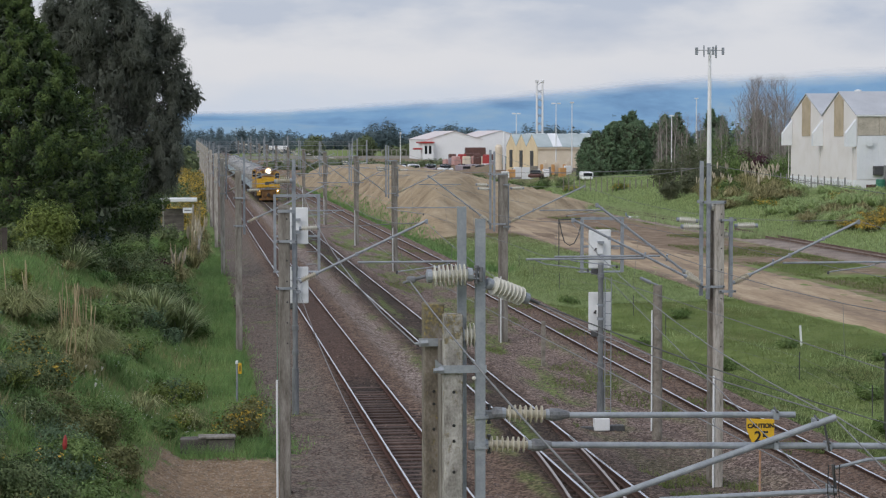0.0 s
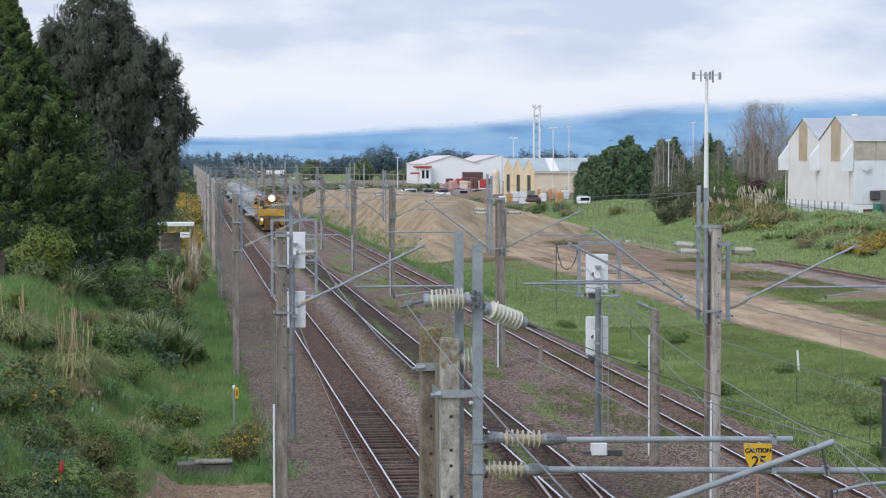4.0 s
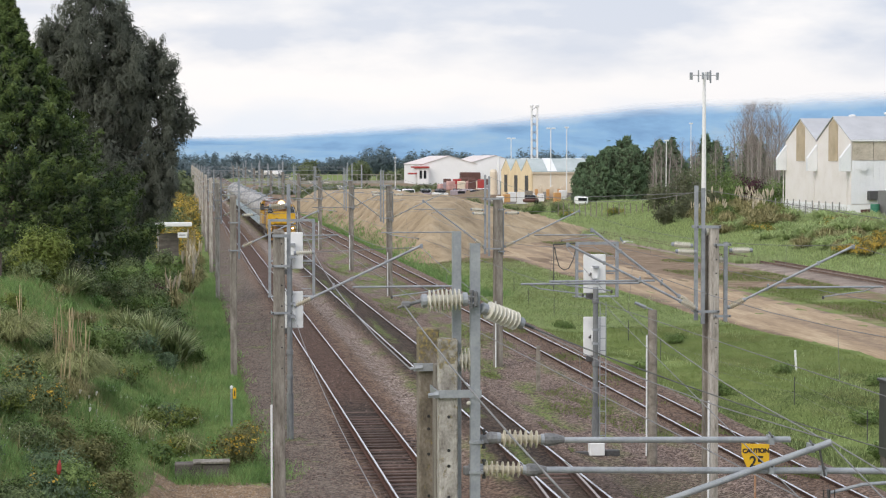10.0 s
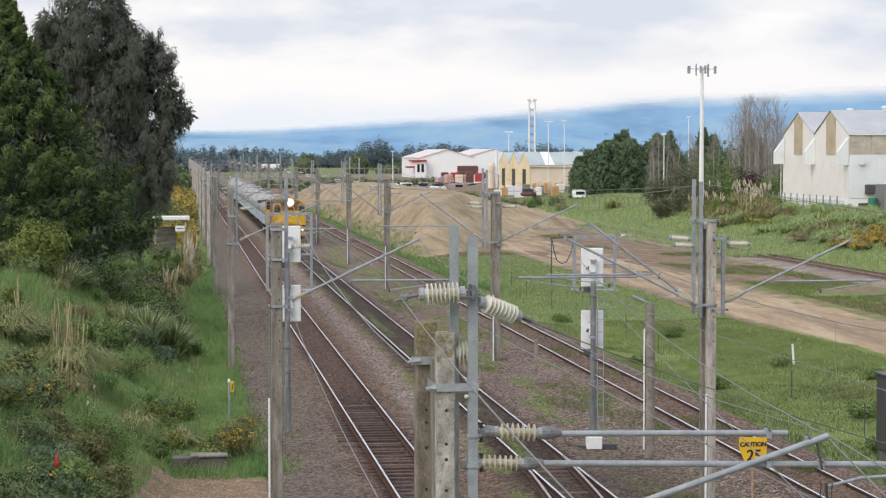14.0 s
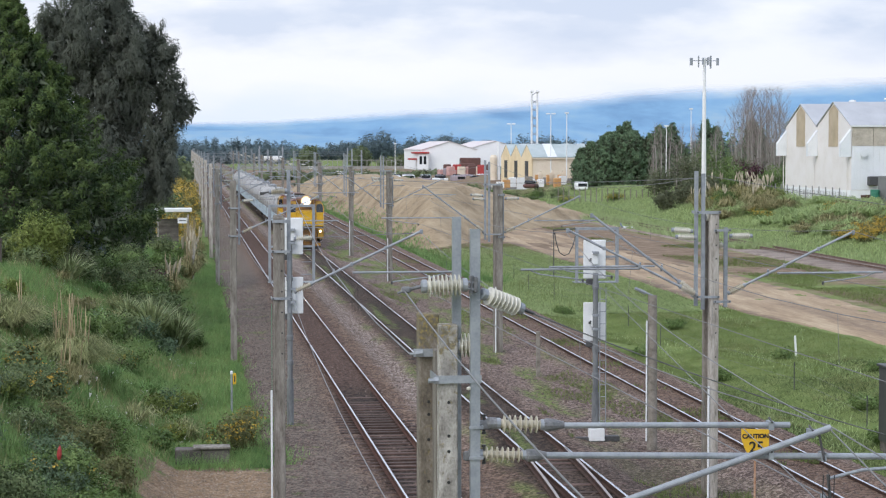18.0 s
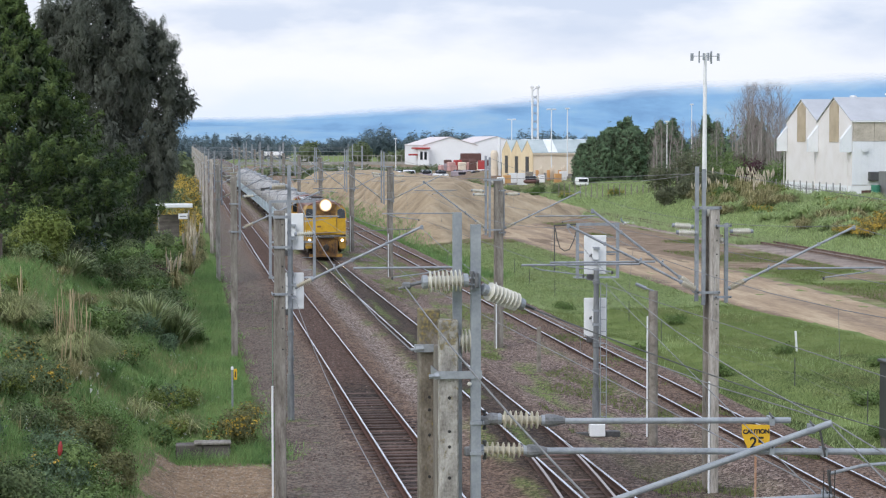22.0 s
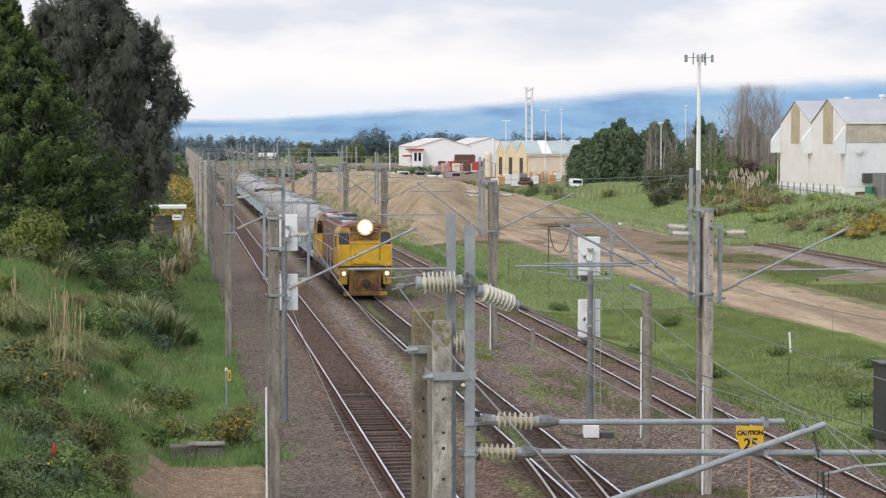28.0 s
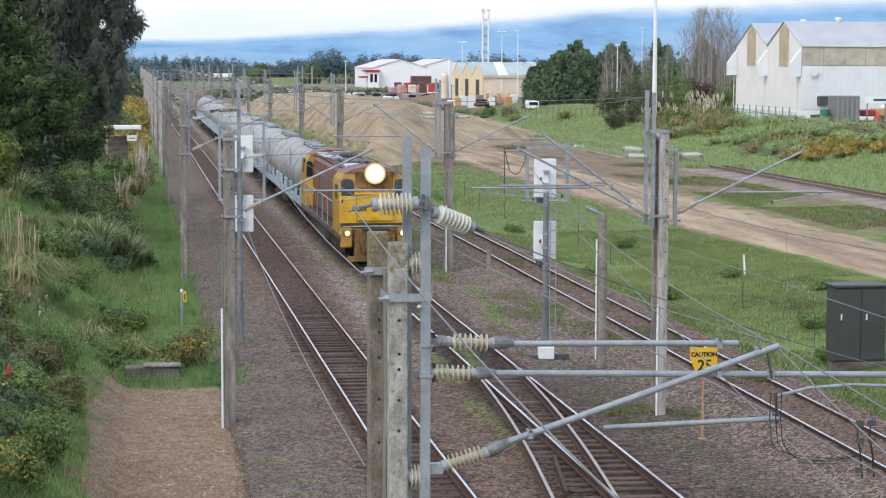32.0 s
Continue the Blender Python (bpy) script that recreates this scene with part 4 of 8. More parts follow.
# ---- signals with their ladder cages ----
def signal(m, head_zs, top, cage, group="railway signals", cage_y=0.25, base=True, lean=0.0):
    s = thing("railway_signal", m, "grey steel signal post with white backplates and cage", "signal", group)
    part("post", Shape().tube((lean, 0, 0.3), (lean, 0, top), 0.068, 14), POST_GREY, s)
    for z in (1.35, 2.0, 3.55):
        part("collar", Shape().lathe((lean, 0, z), (lean, 0, z + 0.14), [(0, 0.07), (0.1, 0.088), (0.9, 0.088), (1, 0.07)], 12), POST_GREY, s)
    part("post_sleeve", Shape().tube((lean, 0, -0.3), (lean, 0, 1.0), 0.09, 14), POST_GREY, s)
    for z in head_zs:
        h = part("backplate", Shape().soft(-0.28, 0.28, 0.12, 0.16, z - 0.48, z + 0.48, 0.018), WHITE, s, "white signal backplate seen from behind")
        part("lamp_housing", Shape().soft(-0.09, 0.07, 0.02, 0.12, z - 0.12, z + 0.16, 0.012), WHITE, h)
        part("latch", Shape().box(-0.15, -0.1, 0.07, 0.12, z - 0.05, z + 0.0).box(-0.12, -0.04, 0.06, 0.12, z + 0.0, z + 0.03), DARK_STEEL, h)
        part("cable_box", Shape().soft(-0.22, -0.06, 0.03, 0.14, z - 0.62, z - 0.48, 0.015), DARK_STEEL, h)
        for bz in (z - 0.17, z + 0.17):
            part("bracket", Shape().box(-0.07, 0.07, -0.07, 0.14, bz - 0.03, bz + 0.03), GALV, h)
    if cage:
        x0, x1, z0, z1 = cage
        c = part("ladder_cage", Shape().box(x0, x1, cage_y - 0.04, cage_y + 0.04, z1 - 0.065, z1), GALV, s)
        part("cage_post", Shape().box(x0, x0 + 0.07, cage_y - 0.04, cage_y + 0.04, z0, z1 - 0.065), GALV, c)
        part("cage_post", Shape().box(x1 - 0.07, x1, cage_y - 0.04, cage_y + 0.04, z0, z1 - 0.065), GALV, c)
        part("cage_rail", Shape().box(x0, x1, cage_y - 0.03, cage_y + 0.03, z0 + (z1 - z0) * 0.45, z0 + (z1 - z0) * 0.45 + 0.05), GALV, c)
        for i in range(5):
            zz = z0 + (z1 - z0) * (0.1 + 0.16 * i)
            part("rung", Shape().tube((x1 - 0.35, cage_y + 0.1, zz), (x1 - 0.09, cage_y + 0.1, zz), 0.009, 5), GALV, c)
        part("platform", Shape().box(x0, x1, cage_y - 0.02, cage_y + 0.4, z0 - 0.01, z0 + 0.01), GALV, c)
    if base:
        part("cable_loop", Shape().path([(x0 + 0.03, cage_y, z1 - 0.1), (-0.52, cage_y, 4.62), (-0.62, cage_y, 4.42), (-0.74, cage_y, 4.37), (-0.86, cage_y, 4.45), (-0.94, cage_y, 4.7), (-0.98, cage_y, 4.95)], 0.013, 5), DARK_STEEL, c, "slack black cable")
        part("cable_arm", Shape().tube((x0, cage_y, z1 - 0.03), (-1.02, cage_y, z1 - 0.06), 0.016, 6).tube((-1.0, cage_y, z1 - 0.06), (-1.0, cage_y, 3.85), 0.013, 6), DARK_STEEL, c)
        lad = part("ladder", Shape().tube((0.1, -0.05, 0.1), (0.1, -0.05, 3.6), 0.011, 6).tube((0.25, -0.05, 0.1), (0.25, -0.05, 3.6), 0.011, 6), GALV, s, "slim steel ladder on the post")
        for i in range(11):
            part("rung", Shape().tube((0.1, -0.05, 0.3 + i * 0.3), (0.25, -0.05, 0.3 + i * 0.3), 0.008, 5), GALV, lad)
        part("base_box", Shape().soft(-0.16, 0.22, -0.12, 0.12, -0.2, 0.12, 0.02), WHITE, s, "white painted base block")
        part("cable_trunk", Shape().soft(0.1, 0.62, 0.0, 0.2, -0.24, -0.08, 0.02), DARK_STEEL, s)
        part("cable_trunk", Shape().soft(-0.5, -0.16, 0.0, 0.12, -0.22, -0.1, 0.02), DARK_STEEL, s)
    return s


signal(pose(2.8, 53.0, 0), (4.72, 3.17), 4.5, (-0.62, 0.6, 3.5, 5.54), base=False, lean=-0.08)
signal(pose(10.02, 49.0, 0), (4.28, 2.74), 3.95, (-0.46, 0.62, 3.7, 5.06))


# ---- trackside things ----
def post_thing(name, m, shape, mat, label, category, group=""):
    t = thing(name, m, label, category, group)
    part("post", shape, mat, t)
    return t


tp = post_thing("timber_post", pose(11.1, 47.5, 0), Shape().tube((0, 0, -0.5), (0, 0, 3.5), 0.13, 12, 0.11), TIMBER, "round grey timber pole with a steel bracket", "post")
part("white_pipe", Shape().tube((-0.15, -0.05, 0.0), (-0.15, -0.05, 2.9), 0.02, 8), WHITE, tp)
part("bracket_arm", Shape().tube((0.0, -0.03, 3.5), (-0.22, -0.04, 3.58), 0.02, 8).tube((-0.18, -0.04, 3.56), (-0.44, -0.04, 3.68), 0.045, 8, 0.035), GALV, tp, "pale steel arm on the pole top")
post_thing("timber_stub", pose(11.1, 63.3, 0), Shape().soft(-0.06, 0.06, -0.06, 0.06, -0.6, 1.2, 0.012), TIMBER, "short weathered brown timber post", "post")
post_thing("marker_post", pose(21.2, 68.8, 0), Shape().soft(-0.035, 0.035, -0.02, 0.02, -0.6, 0.42, 0.006, pose(0, 0, 0, 0, -4, 0)), WHITE, "thin white marker post in grass", "post")
mp = post_thing("marker_post", pose(1.27, 56.2, 0), Shape().tube((0, 0, -0.6), (0, 0, 0.8), 0.028, 10), GALV, "grey post with white cap and yellow tag", "post")
part("cap", Shape().lathe((0, 0, 0.78), (0, 0, 0.87), [(0, 0.04), (0.7, 0.04), (1, 0.02)], 10), WHITE, mp)
tag = part("tag", Shape().soft(0.04, 0.13, -0.03, 0.03, 0.5, 0.8, 0.01), SIGN_YELLOW, mp, "pale yellow tag")
part("tag_mark", Shape().box(0.07, 0.1, -0.034, -0.03, 0.57, 0.73), BLACK, tag)
slab = thing("concrete_trough", pose(0.37, 47.4, -0.3), "low weathered grey concrete cable trough", "trough")
part("slab", Shape().soft(-0.62, 0.0, -0.2, 0.25, -0.1, 0.35, 0.02), TIMBER_DARK, slab)
part("slab", Shape().soft(0.01, 0.64, -0.2, 0.2, 0.0, 0.33, 0.02), TIMBER_DARK, slab)
part("lid", Shape().soft(-0.2, 0.66, -0.24, 0.24, 0.345, 0.4, 0.012), CONCRETE, slab)

off = thing("pipe_offcut", pose(38.6, 174.0, -0.22, 0, 0, 20), "pale broken pipe lying beside the siding", "pipe")
part("pipe", Shape().lathe((-0.7, 0, 0.1), (0.5, 0, 0.02), [(0, 0.12), (0.9, 0.14), (1, 0.12)], 10), WHITE, off)
part("bent_end", Shape().path([(-0.7, 0, 0.12), (-0.9, 0, 0.3), (-0.95, 0, 0.5)], 0.08, 8), PALE_PIPE, off, "blue-grey bent pipe end")

cs = thing("caution_sign", pose(10.96, 38.15, 0), "yellow caution sign with black lettering on rusty post", "sign")
part("post", Shape().tube((0, 0, -0.4), (0, 0, 1.15), 0.022, 8), RUST_POST, cs)
part("foot", Shape().soft(-0.07, 0.07, -0.05, 0.05, -0.33, -0.2, 0.01), RUST_POST, cs)
plate = part("sign_plate", Shape().add([(x, y, z) for y in (-0.03, -0.015) for x, z in ((-0.28, 1.6), (0.27, 1.575), (0.27, 1.26), (0.12, 1.02), (-0.12, 1.02), (-0.22, 1.24), (-0.28, 1.4))],
             [tuple(range(7)), tuple(range(7, 14))[::-1]] + [(i, i + 7, (i + 1) % 7 + 7, (i + 1) % 7) for i in range(7)]), SIGN_YELLOW, cs, "yellow plate with black words")


def lettering(text, size, m, parent, name="lettering"):
    c = bpy.data.curves.new(name, "FONT")
    c.body, c.size, c.extrude, c.align_x, c.align_y = text, size, 0.003, "CENTER", "CENTER"
    c.offset = 0.006
    tmp = bpy.data.objects.new(name, c)
    scene.collection.objects.link(tmp)
    me = bpy.data.meshes.new_from_object(tmp.evaluated_get(bpy.context.evaluated_depsgraph_get()))
    bpy.data.objects.remove(tmp)
    me.materials.append(BLACK)
    ob = new(name, me)
    ob.parent = parent
    ob.matrix_basis = m
    return ob


lettering("CAUTION", 0.116, pose(0, -0.034, 1.45, 90, 0, 0), plate)
lettering("25", 0.3, pose(0.02, -0.034, 1.23, 90, 0, 0), plate)

cab = thing("equipment_cabinet", pose(17.75, 48.2, -0.35), "dark green steel trackside equipment cabinet on a base", "cabinet")
part("body", Shape().soft(-0.65, 0.65, -0.35, 0.35, 0.1, 1.95, 0.02), CABINET, cab)
part("roof", Shape().soft(-0.7, 0.7, -0.4, 0.4, 1.95, 2.02, 0.015), CABINET, cab)
part("plinth", Shape().soft(-0.6, 0.75, -0.38, 0.38, -0.2, 0.1, 0.02), TIMBER_DARK, cab)
for x in (-0.63, 0.02):
    d = part("door", Shape().soft(x, x + 0.61, -0.375, -0.35, 0.15, 1.9, 0.008), CABINET, cab)
    part("handle", Shape().box(x + 0.1, x + 0.13, -0.4, -0.375, 1.15, 1.3), WHITE, d)
sp = thing("small_sign", pose(18.35, 47.3, -0.3), "small yellow and white trackside sign on a post", "sign")
part("post", Shape().tube((0, 0, -0.2), (0, 0, 1.35), 0.025, 8), GALV, sp)
part("plate", Shape().soft(-0.12, 0.12, -0.03, -0.015, 0.75, 1.1, 0.005), SIGN_YELLOW, sp)
part("top_plate", Shape().soft(-0.2, 0.15, -0.03, -0.015, 1.1, 1.35, 0.005, pose(0, 0, 0, 0, 15, 0)), WHITE, sp)

# ---- the train: a yellow diesel locomotive and ten tank wagons ----
LOCO_YELLOW = material("locomotive_yellow", [(0.48, 0.26, 0.014), (0.68, 0.4, 0.02), (0.74, 0.46, 0.03)], 1.6, 0.45, bump=0.05, fine=25)
LOCO_RED = material("locomotive_red", [(0.12, 0.055, 0.04), (0.2, 0.09, 0.065), (0.27, 0.15, 0.12)], 1.4, 0.55, bump=0.05, fine=22)
LOCO_GREY = material("locomotive_grey", [(0.05, 0.042, 0.037), (0.11, 0.098, 0.09), (0.19, 0.175, 0.165)], 1.6, 0.6, bump=0.05, fine=20)
ROOF_GREY = material("locomotive_roof", [(0.34, 0.35, 0.36), (0.52, 0.53, 0.54), (0.62, 0.63, 0.64)], 1.3, 0.5, bump=0.05, fine=18)
GRIME = material("grimy_underframe", [(0.02, 0.017, 0.014), (0.05, 0.04, 0.032), (0.1, 0.075, 0.055)], 4, 0.85, bump=0.3)
DIRTY_YELLOW = material("dirty_yellow", [(0.2, 0.11, 0.03), (0.42, 0.24, 0.03), (0.6, 0.36, 0.035)], 1.8, 0.5, bump=0.08, fine=22)
BUFFER = material("worn_buffer_beam", [(0.06, 0.035, 0.022), (0.2, 0.1, 0.03), (0.5, 0.27, 0.03)], 2.4, 0.6, bump=0.1, fine=22)
SILVER = material("silver_tank", [(0.234, 0.222, 0.207), (0.351, 0.339, 0.324), (0.429, 0.421, 0.410)], 0.9, 0.48, 0.15, bump=0.05, fine=14, objectwise=0.12)
TANK_BAND = material("tank_band", [(0.22, 0.21, 0.2), (0.36, 0.35, 0.34)], 3, 0.6, 0.2)
PALE_BLUE = material("pale_blue_frame", [(0.25, 0.32, 0.36), (0.36, 0.44, 0.48), (0.46, 0.53, 0.56)], 1.2, 0.65, bump=0.08, fine=18)


def lamp_glow():
    """A lamp with its glare put into the emission: white in the middle, amber towards the rim."""
    m = glowing("headlight_glare", (1.0, 0.8, 0.5), 1.0)
    t = m.node_tree
    b = t.nodes["Principled BSDF"]
    b.inputs["Base Color"].default_value = (0.08, 0.06, 0.05, 1)
    sep = t.nodes.new("ShaderNodeSeparateXYZ")
    t.links.new(t.nodes.new("ShaderNodeTexCoord").outputs["Object"], sep.inputs[0])
    dz = calc(t, "SUBTRACT", sep.outputs["Z"], 3.25)
    r = calc(t, "SQRT", calc(t, "ADD", calc(t, "MULTIPLY", sep.outputs["X"], sep.outputs["X"]), calc(t, "MULTIPLY", dz, dz)))
    t.links.new(ramp(t, r, [(0.0, (1.0, 0.92, 0.75)), (0.3, (1.0, 0.78, 0.45)), (0.47, (1.0, 0.4, 0.12))]), b.inputs["Emission Color"])
    t.links.new(calc(t, "MULTIPLY", ramp(t, r, [(0.0, grey(1.0)), (0.15, grey(0.3)), (0.25, grey(0.05)), (0.31, grey(0.02)), (0.38, grey(0.007))]), 50.0), b.inputs["Emission Strength"])
    return m


LAMP_GLOW = lamp_glow()
AMBER = glowing("amber_halo", (1.0, 0.55, 0.18), 1.6)
DITCH_LIGHT = glowing("ditch_light", (1.0, 0.84, 0.6), 25.0)
RAIL_PAINT = material("grubby_pale_paint", [(0.26, 0.24, 0.22), (0.42, 0.4, 0.38), (0.55, 0.53, 0.5)], 6, 0.6, bump=0)
TRACK_X = TRACKS[1]
wheels = []


def bogie(parent, y, axles, spacing, r=0.45, turning=True):
    b = part("bogie", Shape().soft(-1.02, -0.9, y - spacing * (axles - 1) / 2 - 0.5, y + spacing * (axles - 1) / 2 + 0.5, 0.38, 0.72, 0.03)
             .soft(0.9, 1.02, y - spacing * (axles - 1) / 2 - 0.5, y + spacing * (axles - 1) / 2 + 0.5, 0.38, 0.72, 0.03)
             .soft(-0.9, 0.9, y - 0.25, y + 0.25, 0.4, 0.75, 0.03), GRIME, parent)
    for i in range(axles):
        yy = y + (i - (axles - 1) / 2) * spacing
        part("axle_box", Shape().soft(-1.08, -0.98, yy - 0.14, yy + 0.14, 0.32, 0.62, 0.03), GRIME, b)
        s = Shape()
        for side in (-1, 1):
            prof = [(0, 0.08), (0.02, r - 0.09), (0.3, r - 0.07), (0.32, r), (0.86, r), (0.88, r + 0.028), (1, r + 0.028)]
            s.lathe((side * 0.6, 0, 0), (side * 0.47, 0, 0), prof, 20)
            for k in range(4):
                a = k * math.pi / 2
                s.tube((side * 0.605, 0.2 * math.cos(a), 0.2 * math.sin(a)), (side * 0.59, 0.2 * math.cos(a), 0.2 * math.sin(a)), 0.06, 8)
        s.tube((-0.6, 0, 0), (0.6, 0, 0), 0.07, 8)
        w = part("wheelset", s, GRIME, parent)
        w.matrix_basis = pose(0, yy, r)
        if turning:
            wheels.append((w, yy, r))
    return b


CAB_SIDE = [(1.24, 1.05), (1.24, 2.5), (1.23, 2.82), (1.18, 3.02), (1.03, 3.22), (0.7, 3.38), (0.3, 3.46)]


def cab_shell(y0, y1, face, low=0, grow=0.0):
    """A cab with a rounded roof and a raked upper front; face is -1 for the end towards the camera; low: the first step of its outline."""
    near, far, d = (y0, y1, 1) if face < 0 else (y1, y0, -1)
    side = CAB_SIDE[low:]
    rake = lambda z: near + d * (0.28 * max(0.0, z - 2.5) - grow)
    s, n = Shape(), len(side)
    ring = [(-x - grow, z + grow) for x, z in side] + [(x + grow, z + grow) for x, z in reversed(side)]
    s.add([(x, rake(z), z) for x, z in ring] + [(x, far + d * grow, z) for x, z in ring],
          [(i, i + 1, 2 * n - 2 - i, 2 * n - 1 - i) for i in range(n - 1)] + [(2 * n + i, 2 * n + 2 * n - 1 - i, 2 * n + 2 * n - 2 - i, 2 * n + i + 1) for i in range(n - 1)]
          + [(i, 2 * n + i, 2 * n + (i + 1) % (2 * n), (i + 1) % (2 * n)) for i in range(2 * n)])
    return s


def arch(w, h, r=0.16):
    """The outline of a window with a rounded head, from its lower middle."""
    k = [(w / 2 - r + r * math.cos(a), h - r + r * math.sin(a)) for a in [i * math.pi / 10 for i in range(6)]]
    return [(-w / 2 + 0.03, 0), (w / 2 - 0.03, 0), (w / 2, 0.03)] + k + [(-x, z) for x, z in reversed(k)] + [(-w / 2, 0.03)]


def locomotive():
    t = thing("diesel_locomotive", pose(TRACK_X, 215, 0), "yellow and red diesel locomotive with lit headlight", "locomotive")
    part("underframe", Shape().soft(-1.22, 1.22, 0.25, 16.6, 0.85, 1.12, 0.03), GRIME, t)
    for side in (-1, 1):
        part("walkway_edge", Shape().box(side * 1.2, side * 1.27, 0.4, 16.4, 0.98, 1.14), LOCO_GREY, t)
    tank = part("fuel_tank", Shape().soft(-1.15, 1.15, 6.4, 10.4, 0.3, 0.86, 0.12), GRIME, t)
    for y in (3.4, 13.3):
        bogie(t, y, 3, 1.65)
    c = part("front_cab", cab_shell(0.35, 2.7, -1), DIRTY_YELLOW, t, "weathered yellow cab")
    part("cab_front", Shape().soft(-1.235, 1.235, 0.3, 0.36, 1.5, 2.46, 0.02), LOCO_YELLOW, c, "bright yellow cab front")
    part("cab_roof", cab_shell(0.33, 2.74, -1, 4, 0.012), LOCO_RED, c, "dull red rounded cab roof")
    part("front_recess", Shape().soft(-1.2, 1.2, 0.3, 0.37, 1.36, 1.49, 0.01), GRIME, c)
    part("nose_panel", Shape().soft(-0.66, 0.66, 0.22, 0.36, 1.58, 2.5, 0.03), LOCO_YELLOW, c)
    part("nose_ledge", Shape().soft(-0.7, 0.7, 0.2, 0.42, 2.5, 2.55, 0.015), LOCO_YELLOW, c)
    for side in (-1, 1):
        part("door_seam", Shape().box(side * 0.64, side * 0.65, 0.214, 0.222, 1.62, 2.46), GRIME, c)
    for a, b, z0, z1 in ((-0.5, -0.41, 1.93, 2.04), (-0.38, -0.29, 1.93, 2.04), (-0.07, 0.07, 1.68, 1.7)):
        part("number_bar", Shape().box(a, b, 0.212, 0.222, z0, z1), LOCO_RED, c)
    part("forehead", Shape().soft(-0.66, 0.66, 0.36, 0.95, 2.62, 3.36, 0.06), BUFFER, c, "brown grimy panel round the headlight")
    part("brow", Shape().soft(-0.62, 0.62, 0.38, 0.5, 2.56, 2.63, 0.015), DIRTY_YELLOW, c)
    for side in (-1, 1):
        m = pose(side * 0.94, 0.315, 2.4, -15.6, 0, 0)
        w = part("windscreen", Shape().prism(arch(0.46, 0.66), 0.03, m), GLASS_DARK, c)
        part("window_frame", Shape().prism(arch(0.54, 0.74, 0.18), 0.03, m @ pose(0, 0.012, -0.04)), LOCO_YELLOW, w, "yellow window surround")
        part("wiper", Shape().tube(m @ Vector((0.1 * side, -0.015, 0.6)), m @ Vector((-0.08 * side, -0.02, 0.12)), 0.01, 5), BLACK, w)
        sw = part("side_window", Shape().soft(side * 1.2, side * 1.25, 1.0, 1.8, 2.3, 2.85, 0.02), GLASS_DARK, c)
        part("marker_lamp", Shape().lathe((side * 0.66, 0.4, 3.3), (side * 0.66, 0.3, 3.3), [(0, 0.07), (0.8, 0.07), (1, 0.05)], 10), LOCO_RED, c)
        part("side_panel", Shape().box(side * 1.235, side * 1.25, 0.6, 2.68, 1.1, 2.3), DIRTY_YELLOW, c)
        part("corner_box", Shape().soft(side * 0.8, side * 1.2, 0.18, 0.5, 0.66, 1.35, 0.04), DIRTY_YELLOW, t)
        lamp = part("ditch_lamp", Shape().lathe((side * 0.97, 0.2, 1.17), (side * 0.97, 0.12, 1.17), [(0, 0.12), (0.8, 0.12), (1, 0.1)], 14), DARK_STEEL, t)
        part("lens", Shape().lathe((side * 0.97, 0.119, 1.17), (side * 0.97, 0.105, 1.17), [(0, 0.06), (1, 0.045)], 14), DITCH_LIGHT, lamp, "lit ditch light")
        # a glowing ring added for the orange halo round the ditch light
        part("halo_ring", Shape().lathe((side * 0.97, 0.121, 1.17), (side * 0.97, 0.116, 1.17), [(0, 0.098), (1, 0.092)], 14), AMBER, lamp, "amber glowing ring for the lamp's halo")
        part("handrail", Shape().path([(side * 1.2, 0.12, 1.15), (side * 1.2, 0.1, 2.3), (side * 1.2, 0.35, 2.4)], 0.018, 6), RAIL_PAINT, t)
        part("handrail", Shape().path([(side * 1.22, 2.75, 1.1), (side * 1.22, 2.75, 2.1), (side * 1.22, 14.4, 2.1), (side * 1.22, 14.4, 1.1)], 0.018, 6), RAIL_PAINT, t)
        for y in (4.9, 7.0, 9.2, 11.5, 13.2):
            part("stanchion", Shape().tube((side * 1.22, y, 1.1), (side * 1.22, y, 2.1), 0.015, 6), RAIL_PAINT, t)
        for y in (2.75, 14.4):
            part("step", Shape().box(side * 0.95, side * 1.25, y - 0.2, y + 0.2, 0.4, 0.44).box(side * 0.95, side * 1.25, y - 0.2, y + 0.2, 0.7, 0.74).box(side * 1.2, side * 1.24, y - 0.22, y - 0.2, 0.4, 1.0), GRIME, t)
    # lens and glowing disc are drawn oversized to stand in for the glare
    house = part("headlight_housing", Shape().lathe((0, 0.32, 3.25), (0, 0.2, 3.25), [(0, 0.4), (0.8, 0.4), (1, 0.385)], 24), BUFFER, t)
    part("glare_disc", Shape().lathe((0, 0.2, 3.25), (0, 0.18, 3.25), [(0, 0.38), (1, 0.37)], 24), LAMP_GLOW, house, "amber disc for the glare round the lamp")
    part("headlight", Shape().lathe((0, 0.179, 3.25), (0, 0.13, 3.25), [(0, 0.3), (0.5, 0.27), (1, 0.16)], 24), LAMP_GLOW, house, "lit round headlight lens, widened for its glare")
    part("buffer_beam", Shape().soft(-0.72, 0.72, 0.2, 0.45, 0.3, 1.3, 0.03), BUFFER, t, "worn yellow buffer beam")
    part("pilot", Shape().soft(-0.98, 0.98, 0.1, 0.25, 0.16, 0.36, 0.03), BUFFER, t)
    part("front_step", Shape().soft(-0.5, 0.5, 0.0, 0.2, 1.3, 1.36, 0.01), DARK_STEEL, t)
    part("drawgear", Shape().soft(-0.16, 0.16, -0.25, 0.3, 0.62, 0.88, 0.04).soft(-0.08, 0.08, -0.38, -0.2, 0.55, 0.95, 0.03), GRIME, t)
